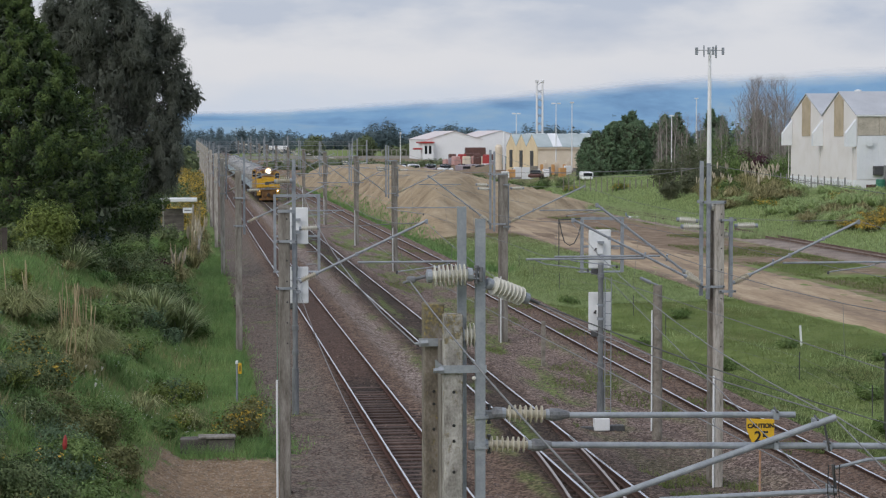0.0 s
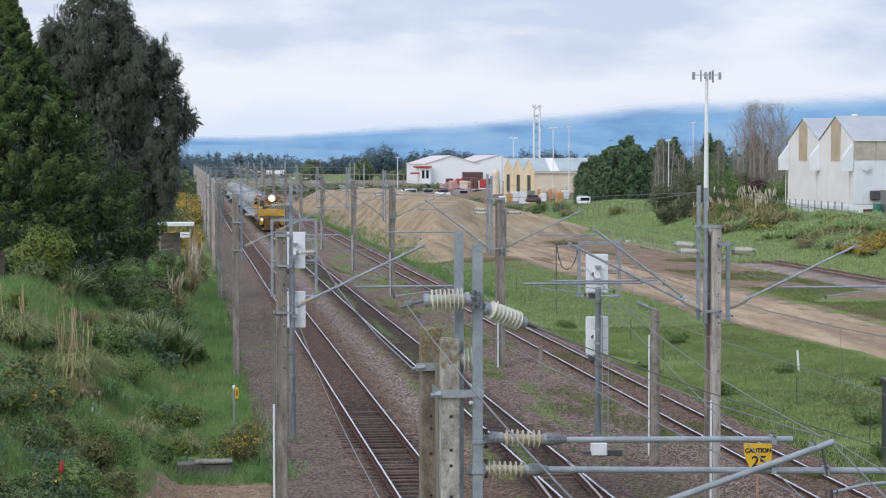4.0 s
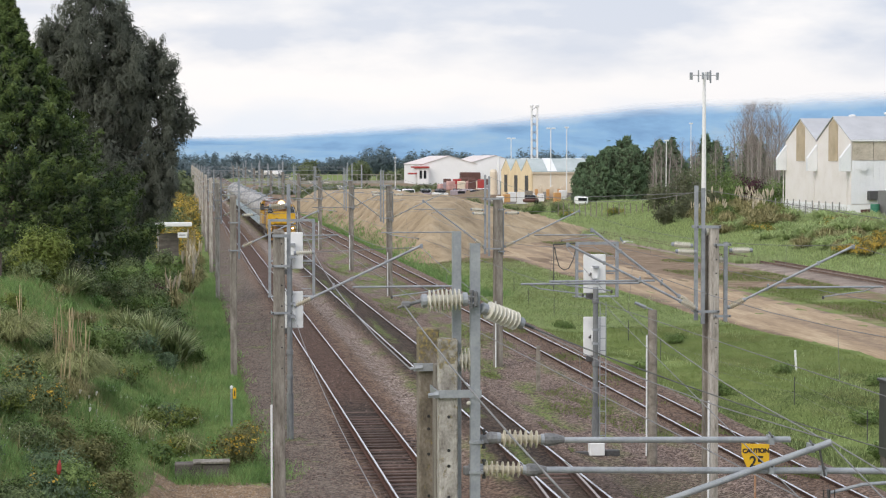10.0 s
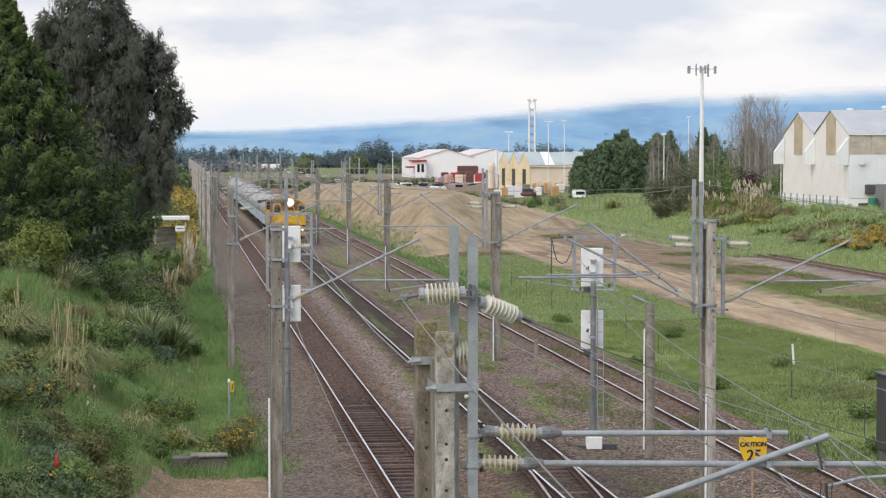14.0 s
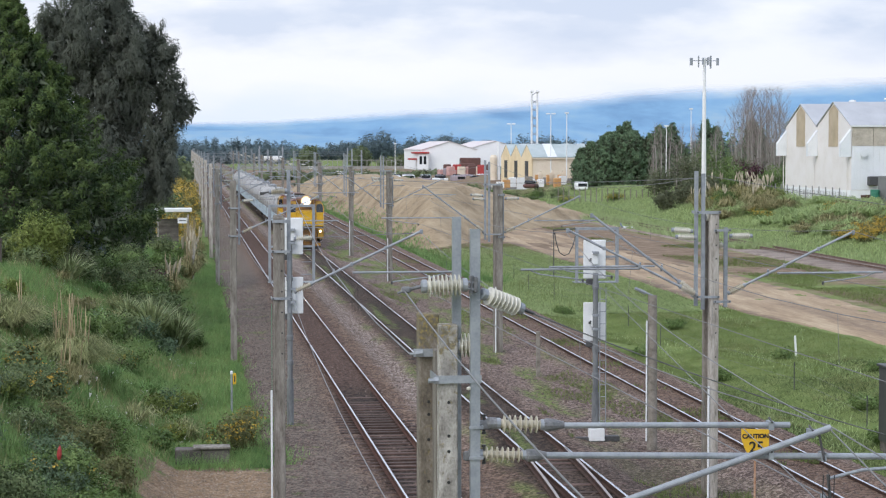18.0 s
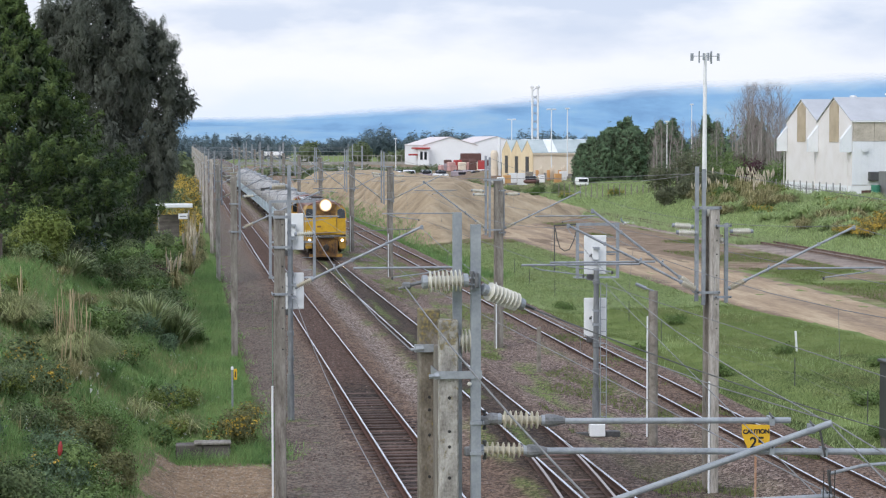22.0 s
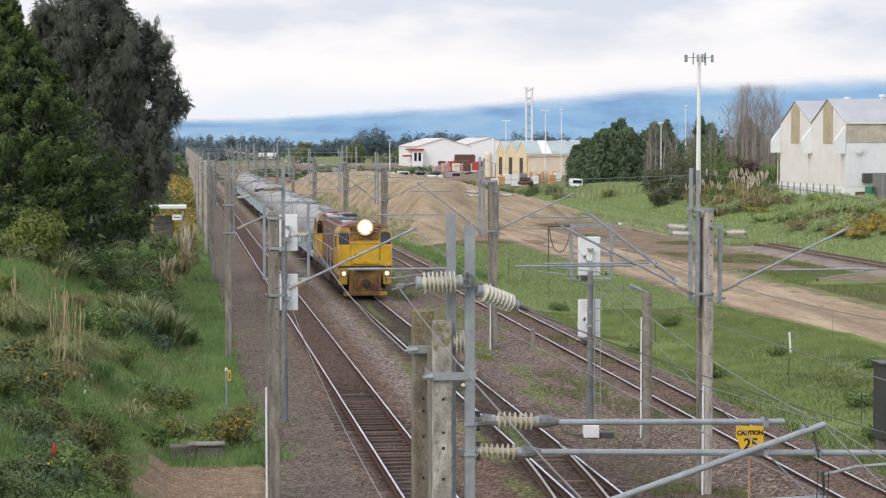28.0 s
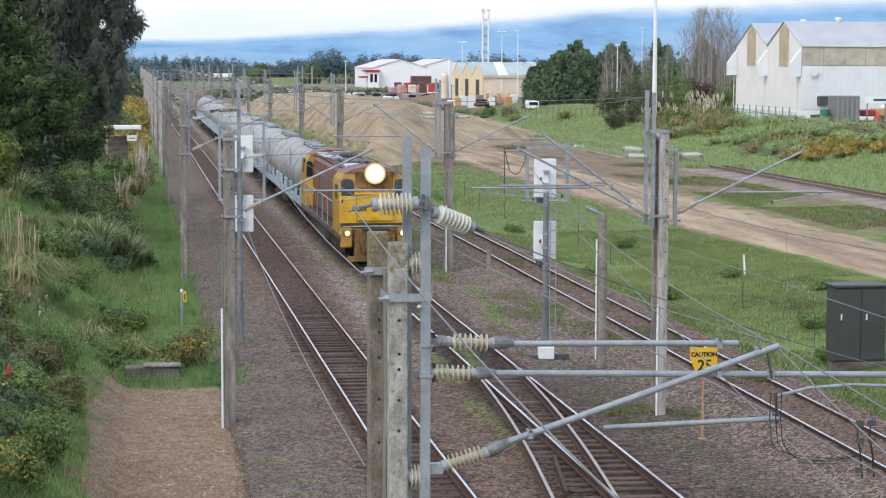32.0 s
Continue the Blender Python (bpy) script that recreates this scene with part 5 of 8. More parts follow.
    for x in (-0.55, -0.4, 0.4, 0.55):
        part("brake_hose", Shape().path([(x, 0.18, 0.9), (x, 0.02, 0.75), (x * 0.9, 0.05, 0.45)], 0.016, 6), GRIME, t)
    part("end_rail", Shape().path([(-1.15, 0.1, 1.4), (-0.5, 0.06, 1.42), (0.5, 0.06, 1.42), (1.15, 0.1, 1.4)], 0.02, 6), RAIL_PAINT, t)
    hood = part("engine_hood", Shape().soft(-0.88, 0.88, 2.7, 14.5, 1.12, 3.2, 0.1), LOCO_RED, t, "dull red engine hood")
    for i in range(9):
        y = 3.1 + i * 1.25
        for side in (-1, 1):
            part("hood_door", Shape().soft(side * 0.88, side * 0.9, y, y + 1.1, 1.3, 2.75, 0.008), LOCO_RED if i % 3 else LOCO_GREY, hood)
    part("hood_roof", Shape().soft(-0.78, 0.78, 2.76, 14.5, 3.18, 3.32, 0.08), LOCO_RED, t, "dull red roof of the hood")
    for y in (6.2, 7.6, 11.4, 12.8):
        f = part("roof_fan", Shape().lathe((0, y, 3.3), (0, y, 3.42), [(0, 0.55), (0.8, 0.55), (1, 0.48)], 20), DARK_STEEL, t)
        part("fan_grille", Shape().box(-0.46, 0.46, y - 0.02, y + 0.02, 3.42, 3.45).box(-0.02, 0.02, y - 0.46, y + 0.46, 3.42, 3.45), GALV, f)
    for y0, y1, x0, x1, h in ((3.0, 4.7, -0.8, -0.1, 0.05), (10.2, 13.9, -0.82, -0.2, 0.06), (3.2, 4.3, 0.2, 0.75, 0.05)):
        part("roof_sheet", Shape().soft(x0, x1, y0, y1, 3.32, 3.34 + h, 0.015), ROOF_GREY, t, "pale grey roof sheet")
    for x in (-0.55, 0.1, 0.4):
        part("roof_pipe", Shape().path([(x, 4.4, 3.36), (x, 6.0, 3.42), (x + 0.1, 9.8, 3.42), (x, 10.4, 3.36)], 0.035, 6), DARK_STEEL, t)
    for k in range(6):
        part("roof_box", Shape().soft(-0.72 + 0.5 * (k % 2), 0.0 + 0.55 * (k % 2), 4.8 + k * 1.6, 5.4 + k * 1.6, 3.3, 3.38 + 0.04 * (k % 3), 0.03), (DARK_STEEL, LOCO_RED, GALV)[k % 3], t)
    part("exhaust", Shape().soft(-0.35, 0.35, 8.0, 9.2, 3.3, 3.56, 0.05), GRIME, t)
    part("roof_rail", Shape().path([(-0.8, 2.8, 3.38), (-0.8, 10, 3.38)], 0.02, 6).path([(0.8, 2.8, 3.38), (0.8, 10, 3.38)], 0.02, 6), DARK_STEEL, t)
    r = part("rear_cab", cab_shell(14.5, 16.6, 1), DIRTY_YELLOW, t, "weathered yellow rear cab")
    part("cab_roof", cab_shell(14.46, 16.6, 1, 4, 0.012), LOCO_RED, r)
    for side in (-1, 1):
        part("cab_corner", Shape().soft(side * 0.9, side * 1.25, 14.46, 14.5, 1.15, 2.3, 0.01), LOCO_YELLOW, r)
    for side in (-1, 1):
        part("bulkhead_window", Shape().prism(arch(0.26, 0.62, 0.12), 0.03, pose(side * 1.06, 14.46, 2.38)), GLASS_DARK, r)
        part("side_window", Shape().soft(side * 1.2, side * 1.25, 15.0, 15.8, 2.5, 3.1, 0.02), GLASS_DARK, r)
    part("horn", Shape().tube((0.3, 1.3, 3.54), (0.3, 0.9, 3.55), 0.04, 8, 0.09), GALV, t)
    part("aerial", Shape().tube((-0.3, 1.6, 3.4), (-0.3, 1.6, 3.85), 0.01, 5), DARK_STEEL, t)
    return t


def tank_wagon():
    t = thing("tank_wagon", pose(TRACK_X, 240, 0), "silver cylindrical tank wagon on a pale blue frame", "wagon", "tank wagons")
    r, zc, y0, y1 = 1.14, 2.08, 0.75, 13.9
    prof = [(0, 0.12), (0.008, 0.55), (0.02, 0.86), (0.035, 1.03), (0.055, r), (0.945, r), (0.965, 1.03), (0.98, 0.86), (0.992, 0.55), (1, 0.12)]
    b = part("barrel", Shape().lathe((0, y0, zc), (0, y1, zc), prof, 36), SILVER, t, smooth=True)
    for s in (0.07, 0.34, 0.66, 0.93):
        y = y0 + (y1 - y0) * s
        part("band", Shape().lathe((0, y - 0.06, zc), (0, y + 0.06, zc), [(0, r + 0.005), (0.1, r + 0.02), (0.9, r + 0.02), (1, r + 0.005)], 36), TANK_BAND, b)
    part("walkway", Shape().box(-0.3, 0.3, 4.2, 10.4, zc + r + 0.03, zc + r + 0.06).box(-0.02, 0.02, 4.2, 10.4, zc + r - 0.02, zc + r + 0.03), GALV, t)
    for y in (5.0, 7.3, 9.6):
        part("hatch", Shape().lathe((0, y, zc + r - 0.02), (0, y, zc + r + 0.16), [(0, 0.3), (0.7, 0.3), (0.72, 0.34), (1, 0.32)], 16), GALV, t)
    part("frame", Shape().soft(-1.12, -1.0, 0.5, 14.2, 0.82, 1.16, 0.02).soft(1.0, 1.12, 0.5, 14.2, 0.82, 1.16, 0.02).soft(-1.12, 1.12, 0.3, 0.6, 0.8, 1.16, 0.02).soft(-1.12, 1.12, 14.1, 14.4, 0.8, 1.16, 0.02).box(-0.3, 0.3, 0.6, 14.1, 0.85, 1.05), PALE_BLUE, t)
    for y in (1.2, 4.4, 7.35, 10.3, 13.4):
        for side in (-1, 1):
            part("saddle", Shape().soft(side * 1.04, side * 1.14, y - 0.65, y + 0.65, 1.16, 1.62, 0.03), PALE_BLUE, t)
    for y in (2.4, 12.3):
        bogie(t, y, 2, 1.75, turning=False)
    part("coupling", Shape().soft(-0.12, 0.12, -0.1, 0.35, 0.6, 0.85, 0.03).soft(-0.12, 0.12, 14.35, 14.75, 0.6, 0.85, 0.03), GRIME, t)
    part("ladder", Shape().tube((-1.15, 7.0, 1.1), (-1.1, 7.0, 3.1), 0.015, 5).tube((-1.15, 7.4, 1.1), (-1.1, 7.4, 3.1), 0.015, 5), GALV, t)
    part("end_handrail", Shape().path([(-1.05, 0.4, 1.16), (-1.05, 0.4, 2.0), (1.05, 0.4, 2.0), (1.05, 0.4, 1.16)], 0.018, 5), WHITE, t)
    return t


loco = locomotive()
wagon = tank_wagon()
WAGONS = [wagon] + [copy_thing(wagon, pose(TRACK_X, 255 + 14.75 * i, 0)) for i in range(9)]


def train_at(t):
    """Where the locomotive's nose stands on the line; it gathers speed slowly."""
    return 215.5 - 3.82 * t - 0.0225 * t * t

# ---- dirt road, siding, earth mound ----
def dirt_material():
    """Packed pale wheel tracks between damp dark brown margins, streaked along the road."""
    m = material("dirt_road", [(0.194, 0.131, 0.077), (0.337, 0.242, 0.148), (0.478, 0.373, 0.242)], 1.0, 0.95, bump=0.4, fine=7, bump_size=0.05, streak=(1, 0.12, 1))
    t = m.node_tree
    bsdf = t.nodes["Principled BSDF"]
    pale = bsdf.inputs["Base Color"].links[0].from_socket
    co = t.nodes.new("ShaderNodeTexCoord").outputs["Object"]
    sep = t.nodes.new("ShaderNodeSeparateXYZ")
    t.links.new(co, sep.inputs[0])
    drift = noise_of(t, co, 0.35, 5, 0.65)
    x = calc(t, "ADD", sep.outputs["X"], calc(t, "MULTIPLY", calc(t, "SUBTRACT", drift, 0.5), 3.2))
    damp = ramp(t, noise_of(t, co, 2.2, 5, 0.65), [(0.36, (0.075, 0.05, 0.036)), (0.5, (0.135, 0.094, 0.068)), (0.64, (0.22, 0.165, 0.12))])
    dry = calc(t, "MAXIMUM", band(t, x, 24.6, 27.3, 0.55), band(t, x, 27.9, 30.6, 0.55))
    dry = calc(t, "MAXIMUM", dry, calc(t, "MULTIPLY", band(t, x, 24.4, 30.8, 0.6), 0.62))
    t.links.new(mixed(t, calc(t, "ADD", calc(t, "MULTIPLY", dry, 0.92), 0.08), damp, pale), bsdf.inputs["Base Color"])
    return m


DIRT = dirt_material()
CLAY = material("bare_clay", [(0.181, 0.131, 0.076), (0.334, 0.253, 0.155), (0.458, 0.363, 0.239)], 0.35, 0.95, bump=0.6, fine=4.5, bump_size=0.15)


def road_z(x, y):
    rut = sum(0.05 * np.exp(-((x - c - 0.25 * wobble(x * 0, y, 13, c)) / 0.3) ** 2) for c in (25.6, 27.4, 28.6, 30.2))
    return land(x, y) + 0.035 - rut * 0.6 + 0.02 * wobble(x, y, 1.2, 2.0) - 0.3 * smoothstep(0.7, 0.0, np.minimum(x - 23.6 - 0.055 * np.maximum(92 - y, 0) - 0.4 * wobble(x * 0, y, 11, 1), 31.5 + 0.3 * wobble(x * 0, y, 9, 3) - x))


tagged(new("road", grid_mesh("road", steps((23.0, 32.0, 0.3)), steps((20, 130, 1.2), (130, 420, 8)), road_z, DIRT)), "pale brown dirt road with wheel ruts", "road", kind="structure")


def mound_z(x, y):
    front = 148 + 2.4 * np.maximum(x - 19, 0) + 3 * wobble(x, y * 0, 5, 1)
    left = x - 16.6 - 0.4 * wobble(x * 0, y, 11, 2)
    right = 42.5 - x + 1.5 * wobble(x * 0, y, 16, 5)
    gully = 0.28 * wobble(x * 3.0 + y * 0.8, y * 0.35, 2.6, 4.0) + 0.16 * wobble(x * 4 + y, y, 1.2, 2.0)
    a = np.minimum(np.minimum(left * 0.95, (y - front) * 0.2), np.minimum(right * 0.22, (330 - y) * 0.15))
    top = 3.7 + 0.25 * wobble(x, y, 14, 3) - 0.9 * smoothstep(230, 300, y)
    h = np.minimum(a + gully * smoothstep(0.1, 1.2, a), top + 0.12 * wobble(x, y, 3, 8))
    return -0.36 + np.maximum(h, -0.3)


tagged(new("earth_mound", grid_mesh("earth_mound", steps((16, 44, 0.5)), steps((145, 250, 1.0), (250, 336, 4)), mound_z, CLAY)), "long flat-topped mound of bare tan clay", "mound", kind="structure")

SIDING_RUST = material("dusty_rust", [(0.09, 0.06, 0.045), (0.16, 0.11, 0.085), (0.24, 0.18, 0.145)], 3, 0.9, bump=0.2)
siding = thing("railway_siding", pose(40.5, 0, 0), "rusty disused siding rails on stony ground", "railway track", "railway tracks")
for side in (-HALF, HALF):
    rail([(side, y) for y in (40, 90, 160, 300, 600)], siding, RAIL_RUST, SIDING_RUST)
tagged(new("siding_bed", grid_mesh("siding_bed", steps((37.4, 42.6, 0.4)), steps((40, 200, 2), (200, 620, 12)), lambda x, y: -0.2 + 0.03 * wobble(x, y, 0.9, 3) - 0.4 * smoothstep(0.8, 0.0, np.minimum(x - 37.4, 42.6 - x)), material("brown_stones", [(0.14, 0.105, 0.084), (0.24, 0.19, 0.155), (0.35, 0.295, 0.25)], 0.6, 0.95, bump=0.6, fine=16, bump_size=0.05))), "brown stony bed of a disused siding", "ballast", kind="structure")

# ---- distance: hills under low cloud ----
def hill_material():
    m = bpy.data.materials.new("haze_tinted_hills")
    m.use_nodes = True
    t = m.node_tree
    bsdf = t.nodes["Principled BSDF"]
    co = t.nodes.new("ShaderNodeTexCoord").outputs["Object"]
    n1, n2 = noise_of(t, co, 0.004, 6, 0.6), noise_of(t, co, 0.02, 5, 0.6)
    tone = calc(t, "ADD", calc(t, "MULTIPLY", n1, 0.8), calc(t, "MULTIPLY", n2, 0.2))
    # the blue of distant haze is put into the base colour
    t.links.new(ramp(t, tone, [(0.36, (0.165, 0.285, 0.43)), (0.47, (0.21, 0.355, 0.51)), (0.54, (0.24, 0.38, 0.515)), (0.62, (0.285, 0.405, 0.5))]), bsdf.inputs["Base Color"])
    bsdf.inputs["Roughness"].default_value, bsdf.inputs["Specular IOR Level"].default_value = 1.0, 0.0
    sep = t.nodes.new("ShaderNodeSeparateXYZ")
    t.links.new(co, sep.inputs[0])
    # crests fade to transparent, standing in for low cloud over them
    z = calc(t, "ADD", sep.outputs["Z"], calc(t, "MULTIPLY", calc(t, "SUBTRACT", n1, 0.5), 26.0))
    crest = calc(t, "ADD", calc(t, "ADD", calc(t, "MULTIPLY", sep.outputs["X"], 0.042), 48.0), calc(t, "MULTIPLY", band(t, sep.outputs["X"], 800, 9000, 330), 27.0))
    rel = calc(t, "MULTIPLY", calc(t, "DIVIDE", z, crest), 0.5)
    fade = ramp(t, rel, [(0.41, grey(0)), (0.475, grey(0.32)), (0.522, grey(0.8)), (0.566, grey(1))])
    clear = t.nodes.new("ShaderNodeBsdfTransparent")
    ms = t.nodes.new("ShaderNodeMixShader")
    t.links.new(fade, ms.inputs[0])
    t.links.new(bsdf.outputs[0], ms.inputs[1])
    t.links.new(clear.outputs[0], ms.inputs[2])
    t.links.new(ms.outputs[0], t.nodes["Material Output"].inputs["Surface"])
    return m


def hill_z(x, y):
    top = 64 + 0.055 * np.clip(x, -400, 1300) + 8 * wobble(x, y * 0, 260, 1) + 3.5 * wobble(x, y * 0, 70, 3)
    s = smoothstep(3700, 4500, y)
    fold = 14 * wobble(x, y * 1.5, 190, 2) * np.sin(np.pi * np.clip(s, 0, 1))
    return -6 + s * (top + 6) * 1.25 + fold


tagged(new("backdrop_hills", grid_mesh("backdrop_hills", steps((-2200, 2600, 40)), steps((3650, 4560, 60)), hill_z, hill_material())), "hills tinted blue for haze, tops faded into cloud", "hills", kind="structure")

# ---- buildings ----
CREAM = material("cream_cladding", [(0.720, 0.680, 0.630), (0.800, 0.760, 0.724), (0.830, 0.800, 0.777)], 0.5, 0.6, bump=0.1, fine=9)
PALE_GREY = material("pale_grey_cladding", [(0.66, 0.68, 0.69), (0.76, 0.78, 0.79), (0.8, 0.81, 0.82)], 0.5, 0.55, bump=0.1, fine=9)
SHEET_TAN = material("tan_clear_sheet", [(0.36, 0.28, 0.17), (0.48, 0.38, 0.24), (0.56, 0.46, 0.31)], 0.8, 0.4, bump=0.1, fine=14)
SHEET_BROWN = material("brown_clear_sheet", [(0.305, 0.269, 0.209), (0.488, 0.434, 0.359), (0.610, 0.553, 0.463)], 0.9, 0.4, bump=0.1, fine=10)
ROOF_SHEET = material("pale_metal_roof", [(0.36, 0.37, 0.39), (0.44, 0.45, 0.47), (0.5, 0.51, 0.53)], 0.4, 0.5, 0.1, bump=0.1, fine=8)
ROOF_GREEN = material("blue_green_roof", [(0.28, 0.34, 0.34), (0.38, 0.44, 0.44), (0.46, 0.51, 0.51)], 0.4, 0.5, bump=0.1, fine=8)
SHED_WHITE = material("shed_white", [(0.82, 0.83, 0.83), (0.88, 0.89, 0.89)], 0.3, 0.5, bump=0.05)
SHED_ROOF = material("pinkish_white_roof", [(0.6, 0.52, 0.5), (0.7, 0.64, 0.62)], 0.4, 0.5, bump=0.05)
OCHRE = material("ochre_wall", [(0.670, 0.529, 0.302), (0.778, 0.637, 0.400), (0.821, 0.691, 0.464)], 0.5, 0.7, bump=0.05)
TAN_WALL = material("tan_wall", [(0.64, 0.55, 0.42), (0.72, 0.63, 0.5), (0.76, 0.68, 0.56)], 0.5, 0.7, bump=0.05)
RED_PAINT = material("red_paint", [(0.3, 0.03, 0.03), (0.45, 0.05, 0.045)], 1.5, 0.5)
ORANGE = material("orange_paint", [(0.5, 0.25, 0.08), (0.62, 0.38, 0.17)], 1.5, 0.5)
GREEN_DRUM = material("green_drum", [(0.03, 0.16, 0.1), (0.05, 0.22, 0.14)], 2, 0.5)
FENCE_GREY = material("grey_fence", [(0.2, 0.2, 0.2), (0.32, 0.32, 0.31)], 2, 0.7)
BLUE_PAINT = material("blue_paint", [(0.06, 0.12, 0.25), (0.1, 0.18, 0.34)], 1.5, 0.5)
MAROON = material("maroon_boards", [(0.09, 0.04, 0.035), (0.15, 0.075, 0.06)], 2, 0.7)


def hips(name, rect, z0, eave, ridge, along, wall, roof, label, parent=None, over=0.3):
    """A gabled shed: rect is x0, x1, y0, y1; the ridge runs along 'x' or 'y'."""
    x0, x1, y0, y1 = rect
    t = parent or thing(name, pose(0, 0, 0), label, "building")
    if along == "x":
        mid = (y0 + y1) / 2
        prof = [(y0, z0), (y0, eave), (mid, ridge), (y1, eave), (y1, z0)]
        pts = [(x, y, z) for x in (x0, x1) for y, z in prof]
    else:
        mid = (x0 + x1) / 2
        prof = [(x0, z0), (x0, eave), (mid, ridge), (x1, eave), (x1, z0)]
        pts = [(x, y, z) for y in (y0, y1) for x, z in prof]
    part("wall", Shape().add(pts, [(0, 1, 2, 3, 4), (9, 8, 7, 6, 5), (0, 5, 6, 1), (1, 6, 7, 2), (2, 7, 8, 3), (3, 8, 9, 4)]), wall, t)
    for side in (0, 1):
        s = Shape()
        if along == "x":
            ya = (y0 - over) if side == 0 else (y1 + over)
            za = eave - over * (ridge - eave) / (mid - y0)
            q = [(x0 - over, ya, za), (x1 + over, ya, za), (x1 + over, mid, ridge), (x0 - over, mid, ridge)]
        else:
            xa = (x0 - over) if side == 0 else (x1 + over)
            za = eave - over * (ridge - eave) / (mid - x0)
            q = [(xa, y0 - over, za), (xa, y1 + over, za), (mid, y1 + over, ridge), (mid, y0 - over, ridge)]
        s.add([(x, y, z + 0.02) for x, y, z in q] + [(x, y, z + 0.1) for x, y, z in q], [(0, 1, 2, 3), (7, 6, 5, 4), (0, 4, 5, 1), (1, 5, 6, 2), (2, 6, 7, 3), (3, 7, 4, 0)])
        part("roof", s, roof, t)
    return t


def warehouse():
    t = thing("warehouse", pose(0, 0, 0), "cream warehouse with two gables and pale metal roof", "building")
    x0, x1 = 61.2, 96.0
    g = 1.45
    for y0, y1, ridge in ((182.0, 192.2, 11.05), (192.2, 202.6, 11.05)):
        hips("", (x0, x1, y0, y1), g - 1.0, 8.85, ridge, "x", CREAM, ROOF_SHEET, "", t, 0.12)
        mid = (y0 + y1) / 2
        part("gable_panel", Shape().add([(x0 - d, mid + s, z) for d in (0.06, 0.02) for s, z in ((-1.35, 6.9), (-1.35, ridge - 0.75), (0, ridge - 0.2), (1.35, ridge - 0.75), (1.35, 6.9))],
             [(0, 1, 2, 3, 4), (9, 8, 7, 6, 5), (0, 5, 6, 1), (1, 6, 7, 2), (2, 7, 8, 3), (3, 8, 9, 4), (4, 9, 5, 0)]), SHEET_TAN, t, "tan translucent gable panel")
        vent = part("roof_vent", Shape().lathe((66.5, mid, ridge), (66.5, mid, ridge + 0.5), [(0, 0.2), (0.5, 0.2), (0.55, 0.35), (0.9, 0.35), (1, 0.1)], 12), WHITE, t)
        part("roof_vent", Shape().lathe((80.5, mid, ridge), (80.5, mid, ridge + 0.5), [(0, 0.2), (0.5, 0.2), (0.55, 0.35), (0.9, 0.35), (1, 0.1)], 12), WHITE, t)
    for y in (182.2, 192.2, 202.4):
        part("hood", Shape().add([(x, y + s, z) for s in (-0.28, 0.28) for x, z in ((x0 - 0.02, 5.95), (x0 - 1.0, 5.95), (x0 - 1.0, 7.2), (x0 - 0.02, 8.5))],
             [(0, 1, 2, 3), (7, 6, 5, 4), (0, 4, 5, 1), (1, 5, 6, 2), (2, 6, 7, 3)]), PALE_GREY, t, "pale grey box hood under the eaves")
        part("downpipe", Shape().tube((x0 - 0.1, y + 0.6, 1.4), (x0 - 0.1, y + 0.6, 5.9), 0.045, 6), CREAM, t)
    part("side_cladding", Shape().box(x0 + 0.05, x1, 181.9, 181.98, 2.9, 6.95), PALE_GREY, t)
    for i in range(17):
        xa = x0 + 0.1 + i * 2.03
        part("clear_sheet", Shape().box(xa, xa + 1.99, 181.86, 181.97, 6.98, 8.7), SHEET_BROWN, t)
    for i in range(58):
        part("cladding_rib", Shape().box(x0 + 0.3 + i * 0.6, x0 + 0.33 + i * 0.6, 181.87, 181.9, 2.9, 6.95), PALE_GREY, t)
    part("gutter", Shape().box(x0 - 0.1, x1, 181.7, 181.9, 8.72, 8.85), WHITE, t)
    part("base_wall", Shape().box(x0 - 0.06, x0 - 0.02, 182.0, 202.6, 1.2, 2.85).box(x0 - 0.06, x1, 181.92, 181.98, 1.2, 2.85), SHED_WHITE, t, "white painted base course")
    fan = part("wall_vent", Shape().soft(62.75, 63.75, 181.3, 181.9, 3.3, 4.15, 0.05), DARK_STEEL, t, "dark metal wall vent hood")
    part("wall_lamp", Shape().lathe((62.3, 181.9, 6.3), (62.3, 181.5, 6.3), [(0, 0.1), (0.5, 0.3), (1, 0.35)], 12), PALE_GREY, t)
    return t


warehouse()

# yard clutter along the warehouse
fence = thing("yard_fence", pose(60.0, 0, 0), "grey steel paling fence before the warehouse", "fence")
for i in range(11):
    part("post", Shape().box(-0.05, 0.05, 181.5 + i * 2.05, 181.6 + i * 2.05, 1.2, 3.1), FENCE_GREY, fence)
    part("rail", Shape().box(-0.03, 0.0, 179.5 + i * 2.05, 181.5 + i * 2.05, 2.3, 2.36), FENCE_GREY, fence)
for i in range(46):
    part("paling", Shape().box(-0.02, 0.0, 179.5 + i * 0.45, 179.56 + i * 0.45, 1.0, 2.72), FENCE_GREY, fence)
bf = thing("board_fence", pose(61.0, 178.5, 0), "low dark maroon board fence", "fence")
for i in range(5):
    part("board", Shape().box(i * 0.4, i * 0.4 + 0.38, 0, 0.06, 1.0, 2.5 + 0.02 * (i % 3)), MAROON, bf)
